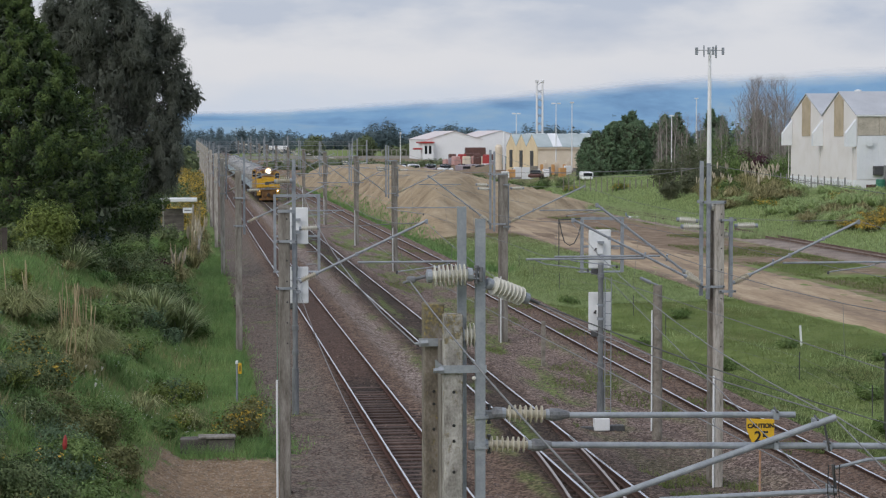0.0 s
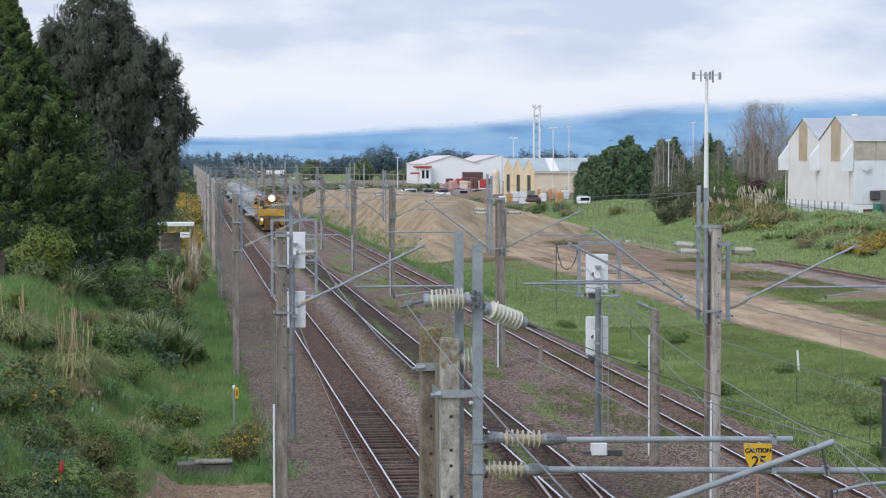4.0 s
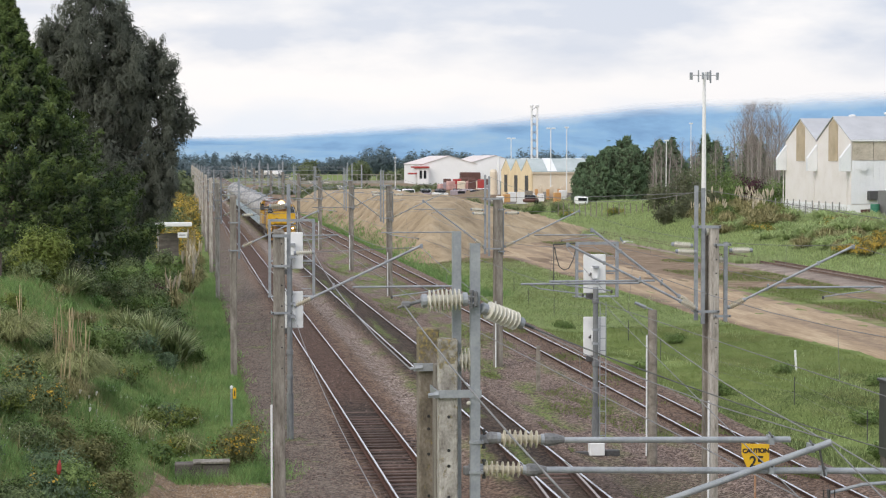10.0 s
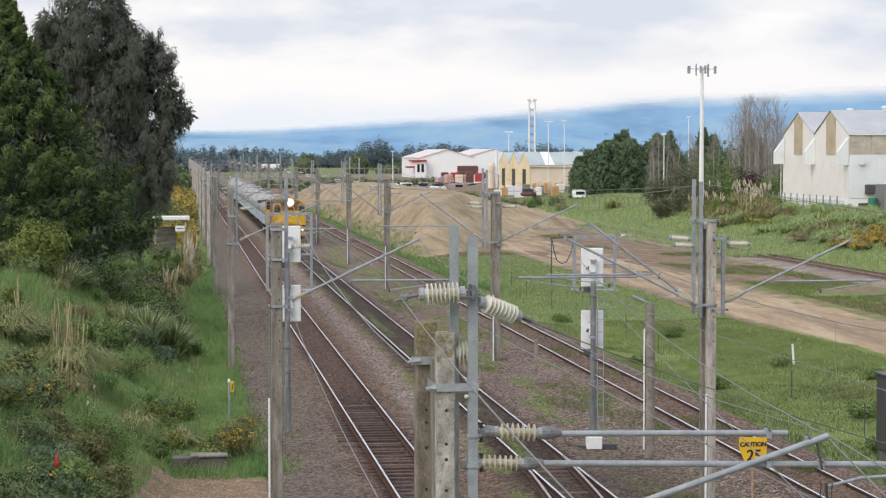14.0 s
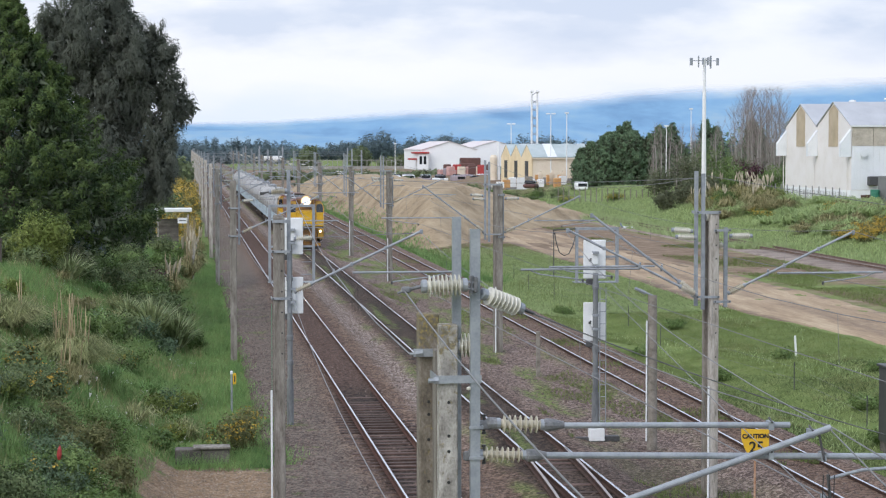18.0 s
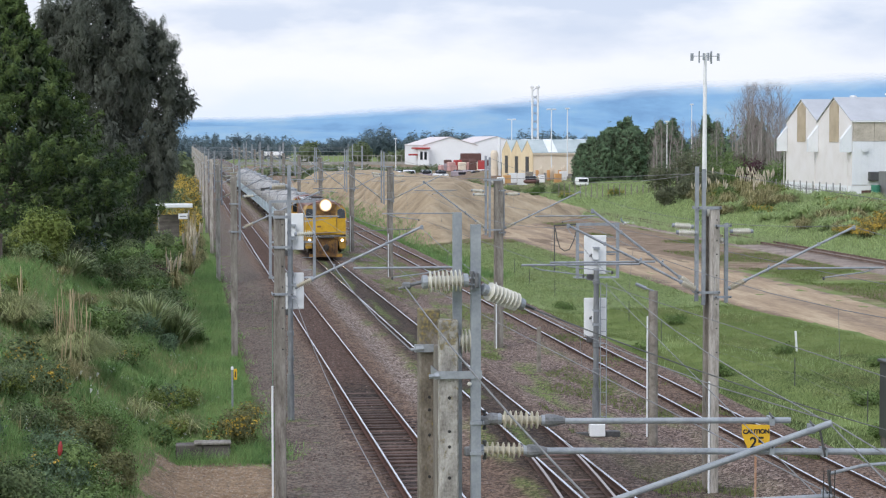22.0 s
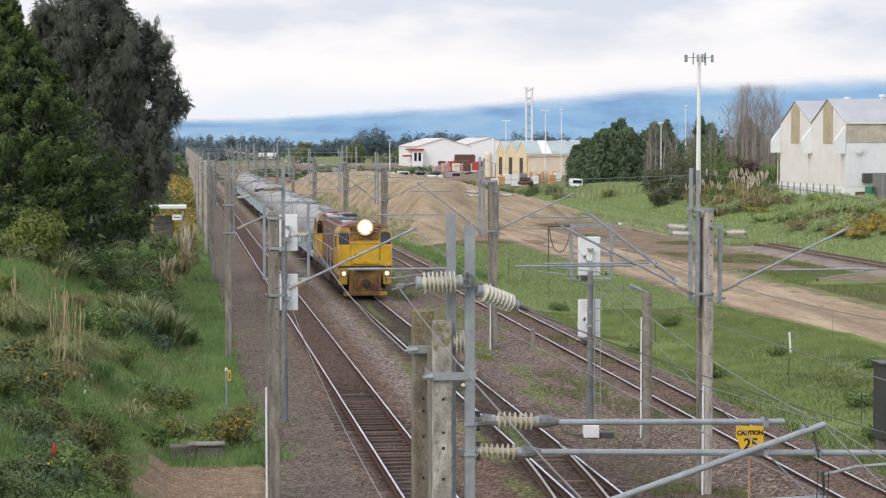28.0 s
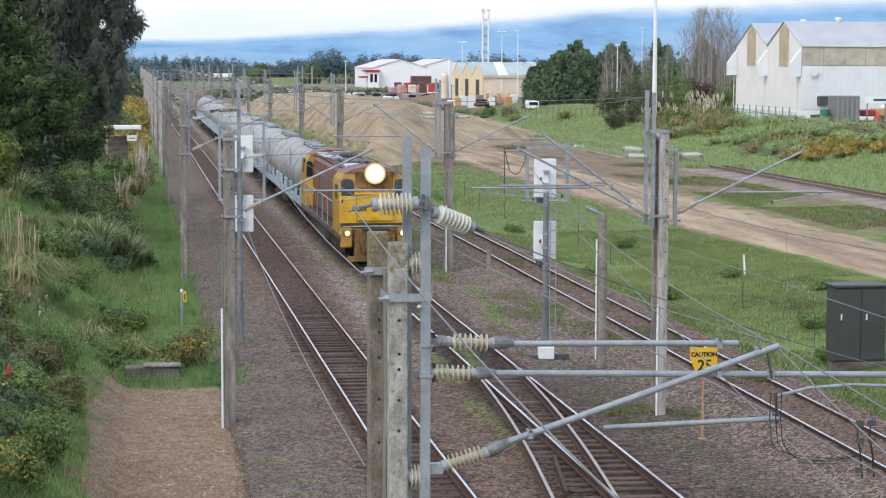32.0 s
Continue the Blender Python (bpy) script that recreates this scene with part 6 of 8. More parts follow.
for k, (x, y) in enumerate(((61.95, 177.4), (61.5, 177.8))):
    d = thing("drum_stack", pose(x, y, 1.2 + 0.0), "green steel drums stacked beside the warehouse", "drums", "yard drums")
    for i in range(2 - k):
        part("drum", Shape().lathe((0, 0, i * 0.92), (0, 0, 0.9 + i * 0.92), [(0, 0.42), (0.3, 0.42), (0.33, 0.45), (0.36, 0.42), (0.64, 0.42), (0.67, 0.45), (0.7, 0.42), (1, 0.42)], 14), GREEN_DRUM, d)
box = thing("container", pose(63.9, 176.0, 1.1), "grey steel container box in the yard", "container")
part("body", Shape().soft(-1.35, 0.85, 0, 2.4, 0.1, 3.15, 0.05), material("container_grey", [(0.16, 0.16, 0.155), (0.22, 0.22, 0.215)], 0.8, 0.7), box)
for i in range(5):
    part("rib", Shape().box(-1.3 + i * 0.45, -1.15 + i * 0.45, -0.05, 0.0, 0.3, 3.0), FENCE_GREY, box)
truck = thing("truck", pose(68.3, 177.0, 1.1), "white truck with red and orange load in the yard", "truck")
part("cab", Shape().soft(-0.9, 1.2, -1.0, 1.2, 0.4, 2.3, 0.2), SHED_WHITE, truck)
part("windscreen", Shape().soft(-0.7, 1.0, -1.06, -0.98, 1.3, 2.0, 0.03), GLASS_DARK, truck)
part("deck", Shape().soft(-3.0, -0.95, -1.0, 1.2, 0.7, 0.9, 0.05), DARK_STEEL, truck)
part("load", Shape().soft(-2.9, -2.0, -0.8, 1.0, 1.3, 1.9, 0.1), RED_PAINT, truck, "red bundle")
part("load", Shape().soft(-1.95, -1.0, -0.8, 1.0, 1.3, 2.0, 0.1), ORANGE, truck, "orange bundle")
part("rack", Shape().box(-3.1, 1.2, -1.05, -0.95, 2.5, 3.1), SHED_WHITE, truck)
part("bar", Shape().box(-2.3, 0.8, -1.07, -1.05, 2.7, 2.9), DARK_STEEL, truck)
for x in (-2.9, -1.2, 0.6):
    part("rack_post", Shape().box(x, x + 0.1, -1.05, -0.95, 0.9, 2.5), FENCE_GREY, truck)
    part("wheel", Shape().lathe((x + 0.1, -1.05, 0.45), (x + 0.1, -0.7, 0.45), [(0, 0.4), (0.1, 0.48), (0.9, 0.48), (1, 0.4)], 14), BLACK, truck)
cone = thing("tarpaulin_heap", pose(65.9, 174.6, 1.2), "red covered heap beside the yard fence", "heap")
part("cover", Shape().lathe((0, 0, 0), (0, 0, 1.6), [(0, 0.65), (0.3, 0.55), (0.8, 0.25), (1, 0.1)], 10), RED_PAINT, cone)
wf = thing("wire_fence", pose(0, 0, 0), "low grey wire fence on posts", "fence")
for i in range(15):
    part("post", Shape().box(61.5 + i * 0.9, 61.57 + i * 0.9, 173.0, 173.1, 1.0, 2.3), FENCE_GREY, wf)
for z in (1.5, 1.9, 2.25):
    part("wire", Shape().box(61.5, 74.2, 173.04, 173.06, z, z + 0.02), FENCE_GREY, wf)

# white sheds and the ochre workshop farther along
hips("white_shed", (56.2, 69.2, 480, 520), 1.0, 5.9, 7.85, "y", SHED_WHITE, SHED_ROOF, "long white industrial shed with a gable front", None, 0.25)
hips("white_shed", (71.2, 84.0, 505, 545), 1.0, 6.2, 8.0, "y", SHED_WHITE, SHED_ROOF, "white industrial shed behind the first one", None, 0.25)
lean = thing("office_annex", pose(55.0, 478, 1.2), "small white office with red trim beside the shed", "building")
part("wall", Shape().box(-0.2, 2.4, 0, 8, 0, 3.8), SHED_WHITE, lean)
part("roof", Shape().soft(-0.8, 2.6, -0.5, 8.5, 3.8, 4.2, 0.05), RED_PAINT, lean)
for i in range(2):
    part("window", Shape().box(0.3 + i * 1.0, 0.9 + i * 1.0, -0.06, 0.0, 1.3, 3.2), GLASS_DARK, lean)
part("porch", Shape().soft(-2.2, -0.3, 0, 3, 2.3, 2.7, 0.05), RED_PAINT, lean)

work = thing("workshop", pose(0, 0, 0), "ochre workshop with three gables and blue-green roof", "building")
for i in range(3):
    y0 = 300 + i * 10.0
    hips("", (51.75, 66.0, y0, y0 + 9.98), 0.6, 5.2, 7.1, "x", OCHRE if i else TAN_WALL, ROOF_GREEN, "", work, 0.12)
    part("gable_front", Shape().add([(51.7 - d, y0 + s, z) for d in (0.04, 0.0) for s, z in ((0, 1.0), (0, 5.2), (5.0, 7.05), (9.98, 5.2), (9.98, 1.0))],
         [(0, 1, 2, 3, 4), (9, 8, 7, 6, 5), (0, 5, 6, 1), (1, 6, 7, 2), (2, 7, 8, 3), (3, 8, 9, 4)]), OCHRE, work, "ochre painted gable wall")
    part("doorway", Shape().box(51.6, 51.66, y0 + 3.6, y0 + 6.4, 1.8, 4.6), BLACK, work, "dark tall doorway")
    for x in (54.0, 61.0):
        part("skylight", Shape().add([(x, y0 - 0.15, 5.25), (x + 1.4, y0 - 0.15, 5.25), (x + 1.4, y0 + 4.9, 7.2), (x, y0 + 4.9, 7.2), (x, y0 - 0.15, 5.3), (x + 1.4, y0 - 0.15, 5.3), (x + 1.4, y0 + 4.9, 7.25), (x, y0 + 4.9, 7.25)], [(4, 5, 6, 7), (0, 1, 5, 4), (0, 4, 7, 3), (1, 2, 6, 5)]), PALE_GREY, work)
part("fascia", Shape().box(51.6, 66.1, 299.7, 299.85, 4.95, 5.12), TAN_WALL, work)

silo = thing("silo", pose(51.3, 336, 1.2), "tan cylindrical silo beside the workshop", "silo")
part("barrel", Shape().lathe((0, 0, 0), (0, 0, 4.2), [(0, 0.6), (0.9, 0.6), (1, 0.4)], 16), TAN_WALL, silo)
part("stack", Shape().tube((0.9, 0, 0), (0.9, 0, 6.4), 0.25, 10), PALE_GREY, silo)
chim = thing("twin_mast", pose(60.64, 350, 1.5), "tall white twin lattice mast", "mast")
for dx in (-0.5, 0.5):
    part("tower", Shape().tube((dx, 0, 0), (dx, 0, 15.0), 0.17, 8), WHITE, chim)
    part("cap", Shape().soft(dx - 0.3, dx + 0.3, -0.25, 0.25, 14.6, 15.1, 0.1), WHITE, chim)
for i in range(14):
    part("brace", Shape().tube((-0.5, 0, 5.0 + i * 0.7), (0.5, 0, 5.0 + i * 0.7 + (0.7 if i % 2 else -0.7)), 0.06, 5), GALV, chim)

mono = thing("monopole", pose(51.95, 200, 1.3), "tall white mobile phone monopole with panel antennas", "mast")
part("pole", Shape().tube((0, 0, -0.5), (0, 0, 14.5), 0.27, 14, 0.15), WHITE, mono)
ring = part("headframe", Shape().tube((-1.35, 0, 14.2), (1.35, 0, 14.2), 0.04, 6).tube((0, -0.9, 14.2), (0, 0.9, 14.2), 0.04, 6), GALV, mono)
for x, y, w, h in ((-1.35, 0, 0.3, 0.75), (-0.75, -0.6, 0.1, 1.2), (-0.5, 0.4, 0.12, 1.0), (-0.35, -0.8, 0.2, 0.7), (0.4, -0.7, 0.12, 0.9), (0.75, 0.4, 0.14, 1.3), (1.35, 0, 0.26, 0.75), (0.1, -0.9, 0.2, 0.8)):
    part("antenna_panel", Shape().soft(x - w / 2, x + w / 2, y - 0.08, y + 0.08, 14.15 - h * 0.55, 14.15 + h * 0.45, 0.02), GALV, ring)


def light_pole(m, h, double=False):
    t = thing("yard_light_pole", m, "tall slim white yard light pole", "light pole", "yard lights")
    part("pole", Shape().tube((0, 0, 0), (0, 0, h), 0.1, 8, 0.06), WHITE, t)
    for dx in ((-0.4, 0.4) if double else (0.0,)):
        part("lamp_head", Shape().soft(dx - 0.3, dx + 0.3, -0.15, 0.15, h, h + 0.2, 0.04), PALE_GREY, t)
    return t


for x, y, h, dbl in ((54.46, 300, 10.2, True), (56.5, 298, 10.3, False), (53.3, 330, 9.0, True), (83.5, 330, 11.5, False), (62.5, 260, 8.0, False), (95.0, 300, 10.0, False), (43.5, 420, 7.5, False)):
    light_pole(pose(x, y, 1.4 if x > 45 else -0.2), h, dbl)


def vehicle(m, length, width, height, mat, label, van=False):
    t = thing("parked_vehicle", m, label, "vehicle", "parked vehicles")
    part("body", Shape().soft(-length / 2, length / 2, -width / 2, width / 2, 0.35, height * (0.62 if not van else 0.98), 0.15), mat, t)
    if not van:
        part("cabin", Shape().soft(-length * 0.28, length * 0.22, -width * 0.44, width * 0.44, height * 0.6, height, 0.18), GLASS_DARK, t)
    else:
        part("windscreen", Shape().soft(-length / 2 - 0.02, -length / 2 + 0.1, -width * 0.4, width * 0.4, height * 0.55, height * 0.88, 0.03), GLASS_DARK, t)
    for dx in (-length * 0.32, length * 0.32):
        part("wheel", Shape().lathe((dx, -width / 2 - 0.01, 0.33), (dx, -width / 2 + 0.2, 0.33), [(0, 0.28), (0.1, 0.33), (0.9, 0.33), (1, 0.28)], 12), BLACK, t)
    return t


SEA_GREEN = material("dull_sea_green", [(0.2, 0.27, 0.26), (0.3, 0.38, 0.37)], 1.5, 0.6)
PINK_WRAP = material("faded_pink_sheet", [(0.42, 0.22, 0.2), (0.55, 0.33, 0.3), (0.62, 0.42, 0.38)], 1.2, 0.7)
PLUM_GREY = material("dusty_plum_grey", [(0.24, 0.2, 0.22), (0.36, 0.31, 0.33)], 1.5, 0.8)
PAINTS = [PALE_GREY, SEA_GREEN, BLUE_PAINT, PLUM_GREY, SHED_WHITE, SEA_GREEN, PLUM_GREY, CABINET]
CAR_WORDS = ["silver", "dull green", "blue", "plum grey", "white", "dull green", "plum grey", "dark"]
for i in range(26):
    k = (i * 3 + i // 5) % 8
    vehicle(pose(38.5 + i * 0.95 + random.uniform(-0.4, 0.4), 372 + 9 * (i % 3) + random.uniform(-3, 3), 0.0, 0, 0, random.uniform(75, 105)), 4.3, 1.75, 1.45, PAINTS[k], "parked " + CAR_WORDS[k] + " car in the yard", i % 4 == 0)
GOODS = [PINK_WRAP, TAN_WALL, PINK_WRAP, RED_PAINT, PINK_WRAP, PLUM_GREY, TAN_WALL, MAROON]
for i in range(36):
    pink = i < 20
    p = thing("yard_pallet", pose(51.4 + i * 0.42 + random.uniform(-0.3, 0.3), 404 + random.uniform(-9, 6), 1.0, 0, 0, random.uniform(-20, 20)), "stacked yard goods under faded pink and tan sheets" if pink else "dusty plum-grey and pale stacked yard goods", "goods", "yard goods")
    part("wrapped_load", Shape().soft(-0.7, 0.7, -0.7, 0.7, 0, (1.1 if pink else 0.7) + 0.35 * ((i * 5) % 4), 0.12), GOODS[(i * 5) % 8] if pink else (PLUM_GREY, PALE_GREY, SEA_GREEN, PLUM_GREY, CABINET)[i % 5], p)
vehicle(pose(57.6, 285, 1.5, 0, 0, 90), 7.5, 2.4, 2.9, ORANGE, "parked orange truck with a box body", True)
vehicle(pose(51.6, 262, 0.85, 0, 0, 84), 4.4, 1.45, 1.4, SHED_WHITE, "parked white van near the trees", True)
vehicle(pose(46.3, 270, 1.0, 0, 0, 72), 3.6, 1.7, 1.3, MAROON, "parked maroon car beside the mound")
vehicle(pose(62.0, 440, 2.0, 0, 0, 0), 4.4, 2.0, 2.3, MAROON, "parked maroon truck by the white shed", True)
vehicle(pose(59.2, 425, 1.9, 0, 0, 0), 3.2, 2.0, 1.3, MAROON, "parked dull red pickup by the white shed", True)
for i in range(9):
    d = thing("timber_stack", pose(50.2 + i * 0.55, 288 + (i % 3), 1.3), "upright tan timber bundles in the yard", "timber", "yard timber")
    part("timber_block", Shape().soft(-0.2, 0.2, -0.3, 0.3, 0, 1.5 + 0.3 * ((i * 7) % 3), 0.03), ORANGE if i % 3 == 0 else TAN_WALL, d)
yw = thing("yard_wall", pose(0, 292, 0), "low pale grey yard wall with stacked pallets", "wall")
for i in range(12):
    part("panel", Shape().box(46.5 + i * 1.5, 47.95 + i * 1.5, 0, 0.15, 0.6, 2.2 + 0.15 * (i % 2)), PALE_GREY if i % 3 else FENCE_GREY, yw)
for i in range(14):
    p = thing("yard_pallet", pose(44.0 + i * 1.35, 282 + 3 * (i % 3), 1.0), "stacked yard goods wrapped in pale sheet", "goods", "yard goods")
    part("wrapped_load", Shape().soft(-0.5, 0.5, -0.5, 0.5, 0, 0.9 + 0.25 * (i % 4), 0.06), (SHED_WHITE, PALE_GREY, TAN_WALL, ORANGE, TIMBER)[(i * 3) % 5], p)
pf = thing("post_fence", pose(0, 0, 0), "pale timber post fence along the yard", "fence")
for i in range(40):
    x = 44.5 + i * 0.48
    part("post", Shape().box(x - 0.05, x + 0.05, 240 - i * 0.9, 240.1 - i * 0.9, 0.4, 1.9 + 0.15 * (i % 2)), TIMBER, pf)

# portals and a pale barrier far along the line
for i, y in enumerate((345, 450, 550)):
    p = thing("line_portal", pose(0, y, 0), "grey steel portal carrying overhead wires", "portal", "line portals")
    x1 = 30 + 7 * (i % 3)
    for x in ([16.6, x1] if y > 330 else [16.4]):
        part("upright", Shape().box(x - 0.12, x + 0.12, -0.12, 0.12, -0.4, 6.2 + 0.6 * (x == 16.6)), GALV, p)
    part("beam", Shape().box(1.9, x1 if y > 330 else 16.5, -0.03, 0.03, 5.2, 5.25), GALV, p)
    for k in range(4):
        part("hanger", Shape().box(3.4 + k * 3.4, 3.46 + k * 3.4, -0.04, 0.04, 4.4, 5.15), GALV, p)
BARRIER = material("pale_barrier_concrete", [(0.24, 0.23, 0.2), (0.33, 0.315, 0.28), (0.4, 0.385, 0.35)], 0.6, 0.9, bump=0.1)
barrier = thing("road_barrier", pose(0, 620, 0), "long pale concrete road barrier in the distance", "barrier")
part("rail", Shape().box(18, 66, 0, 0.4, 2.3, 2.48), BARRIER, barrier)
for i in range(33):
    part("baluster", Shape().box(18 + i * 1.5, 18.14 + i * 1.5, 0, 0.4, 0.6, 2.3), BARRIER, barrier)
part("base", Shape().box(16, 70, 0.1, 0.5, -1.0, 0.6), BARRIER, barrier)
vehicle(pose(24.3, 560, 2.6), 5.0, 2.0, 1.5, SHED_WHITE, "white truck passing far along the road", True)

hut = thing("lineside_shelter", pose(-0.45, 130, 1.2), "small flat-roofed shelter with white fascia", "shelter")
part("roof", Shape().soft(-1.4, 0.95, -0.6, 0.6, 1.66, 1.9, 0.03), WHITE, hut)
for x in (-1.2, 0.7):
    part("post", Shape().box(x - 0.05, x + 0.05, -0.5, -0.4, -0.8, 1.5), CONCRETE_PALE, hut)
part("back_wall", Shape().box(-1.2, 0.1, 0.4, 0.5, -0.8, 1.2), TIMBER_DARK, hut)
brd = part("notice_board", Shape().soft(0.05, 0.65, -0.62, -0.58, 0.95, 1.3, 0.01), WHITE, hut, "white notice board")
part("bar", Shape().box(0.15, 0.55, -0.626, -0.62, 1.1, 1.15), DARK_STEEL, brd)

# ---- vegetation ----
def leafy(name, tones, island=0.35, trans=0.25):
    return material(name, tones, 1.4, 0.7, bump=0, fine=9, island=island, trans=trans, spec=0.25)


LEAF_CYPRESS = leafy("cypress_foliage", [(0.026, 0.047, 0.019), (0.047, 0.080, 0.030), (0.094, 0.132, 0.049)], 0.35, 0.15)
LEAF_GUM = material("gum_foliage", [(0.123, 0.136, 0.109), (0.170, 0.187, 0.152), (0.218, 0.234, 0.190)], 0.9, 0.9, bump=0, fine=7, island=0.08, trans=0.5, spec=0.02)
LEAF_PINE = leafy("pine_foliage", [(0.082, 0.140, 0.076), (0.144, 0.219, 0.122), (0.230, 0.307, 0.177)], 0.3, 0.25)
LEAF_BUSH = leafy("bush_foliage", [(0.081, 0.132, 0.039), (0.144, 0.218, 0.066), (0.241, 0.310, 0.115)])
LEAF_DARK = leafy("dark_bush_foliage", [(0.084, 0.121, 0.051), (0.149, 0.196, 0.084), (0.257, 0.290, 0.135)])
LEAF_SCRUB = leafy("olive_scrub_foliage", [(0.074, 0.087, 0.048), (0.130, 0.143, 0.082), (0.200, 0.208, 0.126)])
LEAF_HEATH = leafy("brown_olive_foliage", [(0.091, 0.104, 0.042), (0.163, 0.169, 0.068), (0.260, 0.254, 0.111)])
LEAF_LIME = leafy("lime_foliage", [(0.095, 0.134, 0.031), (0.170, 0.216, 0.051), (0.264, 0.297, 0.088)])
LEAF_BLUE = leafy("blue_grey_foliage", [(0.06, 0.085, 0.09), (0.1, 0.13, 0.14), (0.16, 0.19, 0.2)])
LEAF_BLUE_GREEN = leafy("blue_green_weeds", [(0.07, 0.12, 0.06), (0.12, 0.18, 0.1), (0.2, 0.26, 0.15)])
LEAF_PURPLE = leafy("purple_foliage", [(0.05, 0.02, 0.03), (0.09, 0.035, 0.05), (0.14, 0.06, 0.08)])
GORSE = leafy("gorse_flowers", [(0.36, 0.23, 0.035), (0.5, 0.345, 0.055), (0.6, 0.43, 0.095)], 0.3, 0.1)
# pale bluish tones carry the distance haze in the leaf colour
HAZED_WOODS = leafy("far_woods", [(0.132, 0.182, 0.203), (0.162, 0.218, 0.238), (0.192, 0.251, 0.271)], 0.08, 0.45)
# greens dulled in the colour itself for the haze of distance
WILLOW = leafy("hazy_willow_foliage", [(0.14, 0.18, 0.09), (0.185, 0.225, 0.12), (0.23, 0.27, 0.15)], 0.1, 0.4)
FLAX_LEAF = leafy("flax_leaves", [(0.187, 0.245, 0.108), (0.316, 0.374, 0.179), (0.517, 0.532, 0.302)], 0.4)
PAMPAS_LEAF = leafy("pampas_leaves", [(0.202, 0.240, 0.101), (0.341, 0.366, 0.171), (0.531, 0.518, 0.278)], 0.4, 0.35)
STRAW = leafy("dry_straw", [(0.330, 0.264, 0.154), (0.484, 0.396, 0.242), (0.616, 0.528, 0.352)], 0.25)
PLUME = leafy("pampas_plumes", [(0.4, 0.35, 0.25), (0.52, 0.46, 0.35), (0.62, 0.57, 0.46)], 0.3)
GRASS_BANK = leafy("bank_grass", [(0.115, 0.218, 0.071), (0.196, 0.328, 0.106), (0.322, 0.431, 0.172)], 0.3, 0.35)
GRASS_FIELD = leafy("field_grass", [(0.142, 0.191, 0.058), (0.187, 0.238, 0.074), (0.251, 0.281, 0.104)], 0.18, 0.45)
GRASS_SLOPE = leafy("slope_grass", [(0.307, 0.408, 0.172), (0.406, 0.510, 0.226), (0.539, 0.601, 0.315)], 0.25, 0.4)
GRASS_YELLOW = leafy("yellowing_grass", [(0.200, 0.225, 0.086), (0.270, 0.290, 0.121), (0.350, 0.360, 0.172)], 0.2, 0.45)
GRASS_RANK = leafy("rank_grass", [(0.048, 0.069, 0.021), (0.064, 0.087, 0.026), (0.089, 0.106, 0.037)], 0.3, 0.35)
GRASS_DRY = leafy("dry_grass", [(0.202, 0.202, 0.090), (0.325, 0.302, 0.146), (0.470, 0.414, 0.224)], 0.35, 0.3)
FLOWER_WHITE = leafy("white_flowers", [(0.65, 0.65, 0.6), (0.78, 0.78, 0.74)], 0.1, 0.1)
# the shade inside a crown is put into this dark leaf colour
LEAF_SHADE = leafy("shaded_inner_foliage", [(0.046, 0.060, 0.034), (0.072, 0.088, 0.052), (0.104, 0.124, 0.075)], 0.3, 0.0)
# yellow-green shoots, made paler than the crown for light on the spray ends
LEAF_CYPRESS_TIP = leafy("lit_cypress_shoots", [(0.044, 0.073, 0.020), (0.080, 0.122, 0.033), (0.142, 0.181, 0.054)], 0.35, 0.15)
BARK = material("grey_bark", [(0.07, 0.055, 0.045), (0.14, 0.115, 0.095), (0.22, 0.19, 0.16)], 3, 0.9, bump=0.4, fine=25)
GUM_BARK = material("pale_gum_bark", [(0.16, 0.14, 0.12), (0.27, 0.25, 0.22), (0.38, 0.36, 0.33)], 3, 0.85, bump=0.3, fine=25)
BARE_TWIG = material("bare_twigs", [(0.185, 0.155, 0.144), (0.263, 0.221, 0.206), (0.348, 0.302, 0.283)], 2, 0.9, bump=0, island=0.25)
rng = np.random.default_rng(7)


def blob_points(blobs, n, shell=0.45, edge=0.18):
    """n points in the outer part of lumpy ellipsoids (x, y, z, rx, ry, rz), shared out by size."""
    b = np.asarray(blobs, float)
    share = (b[:, 3] * b[:, 4] * b[:, 5]) ** (2 / 3)
    pick = rng.choice(len(b), n, p=share / share.sum())
    d = rng.normal(size=(n, 3))
    d /= np.linalg.norm(d, axis=1)[:, None]
    lump = 1 + edge * (np.sin(d[:, 0] * 5.1 + pick) * np.cos(d[:, 2] * 6.3 + 2 * pick) + np.sin(d[:, 1] * 7.7 + pick * 3) * 0.7)
    r = (1 - shell * rng.random(n) ** 1.6) * lump
    return b[pick, :3] + d * r[:, None] * b[pick, 3:6], d


def leaves(points, out, length, width, droop=0.0, spread=1.0, face=None):
    """A leaf (three corners) at each point, turned outwards at random; droop bends it down; face: the way its blade looks."""
    n = len(points)
    a = out * 0.6 + rng.normal(size=(n, 3)) * spread
    a[:, 2] -= droop * 1.8
    if face is None:
        a /= np.linalg.norm(a, axis=1)[:, None]
        s = np.cross(a, rng.normal(size=(n, 3)))
    else:
        look_way = face + rng.normal(size=(n, 3)) * 0.3
        look_way /= np.linalg.norm(look_way, axis=1)[:, None]
        a -= look_way * (a * look_way).sum(1)[:, None]
        a /= np.linalg.norm(a, axis=1)[:, None] + 1e-9
        s = np.cross(look_way, a)
    s /= np.linalg.norm(s, axis=1)[:, None] + 1e-9
    ln = length * rng.uniform(0.6, 1.3, n)[:, None]
    wd = width * rng.uniform(0.6, 1.3, n)[:, None]
    return np.stack([points + s * wd / 2, points + a * ln, points - s * wd / 2], 1).reshape(-1, 3)


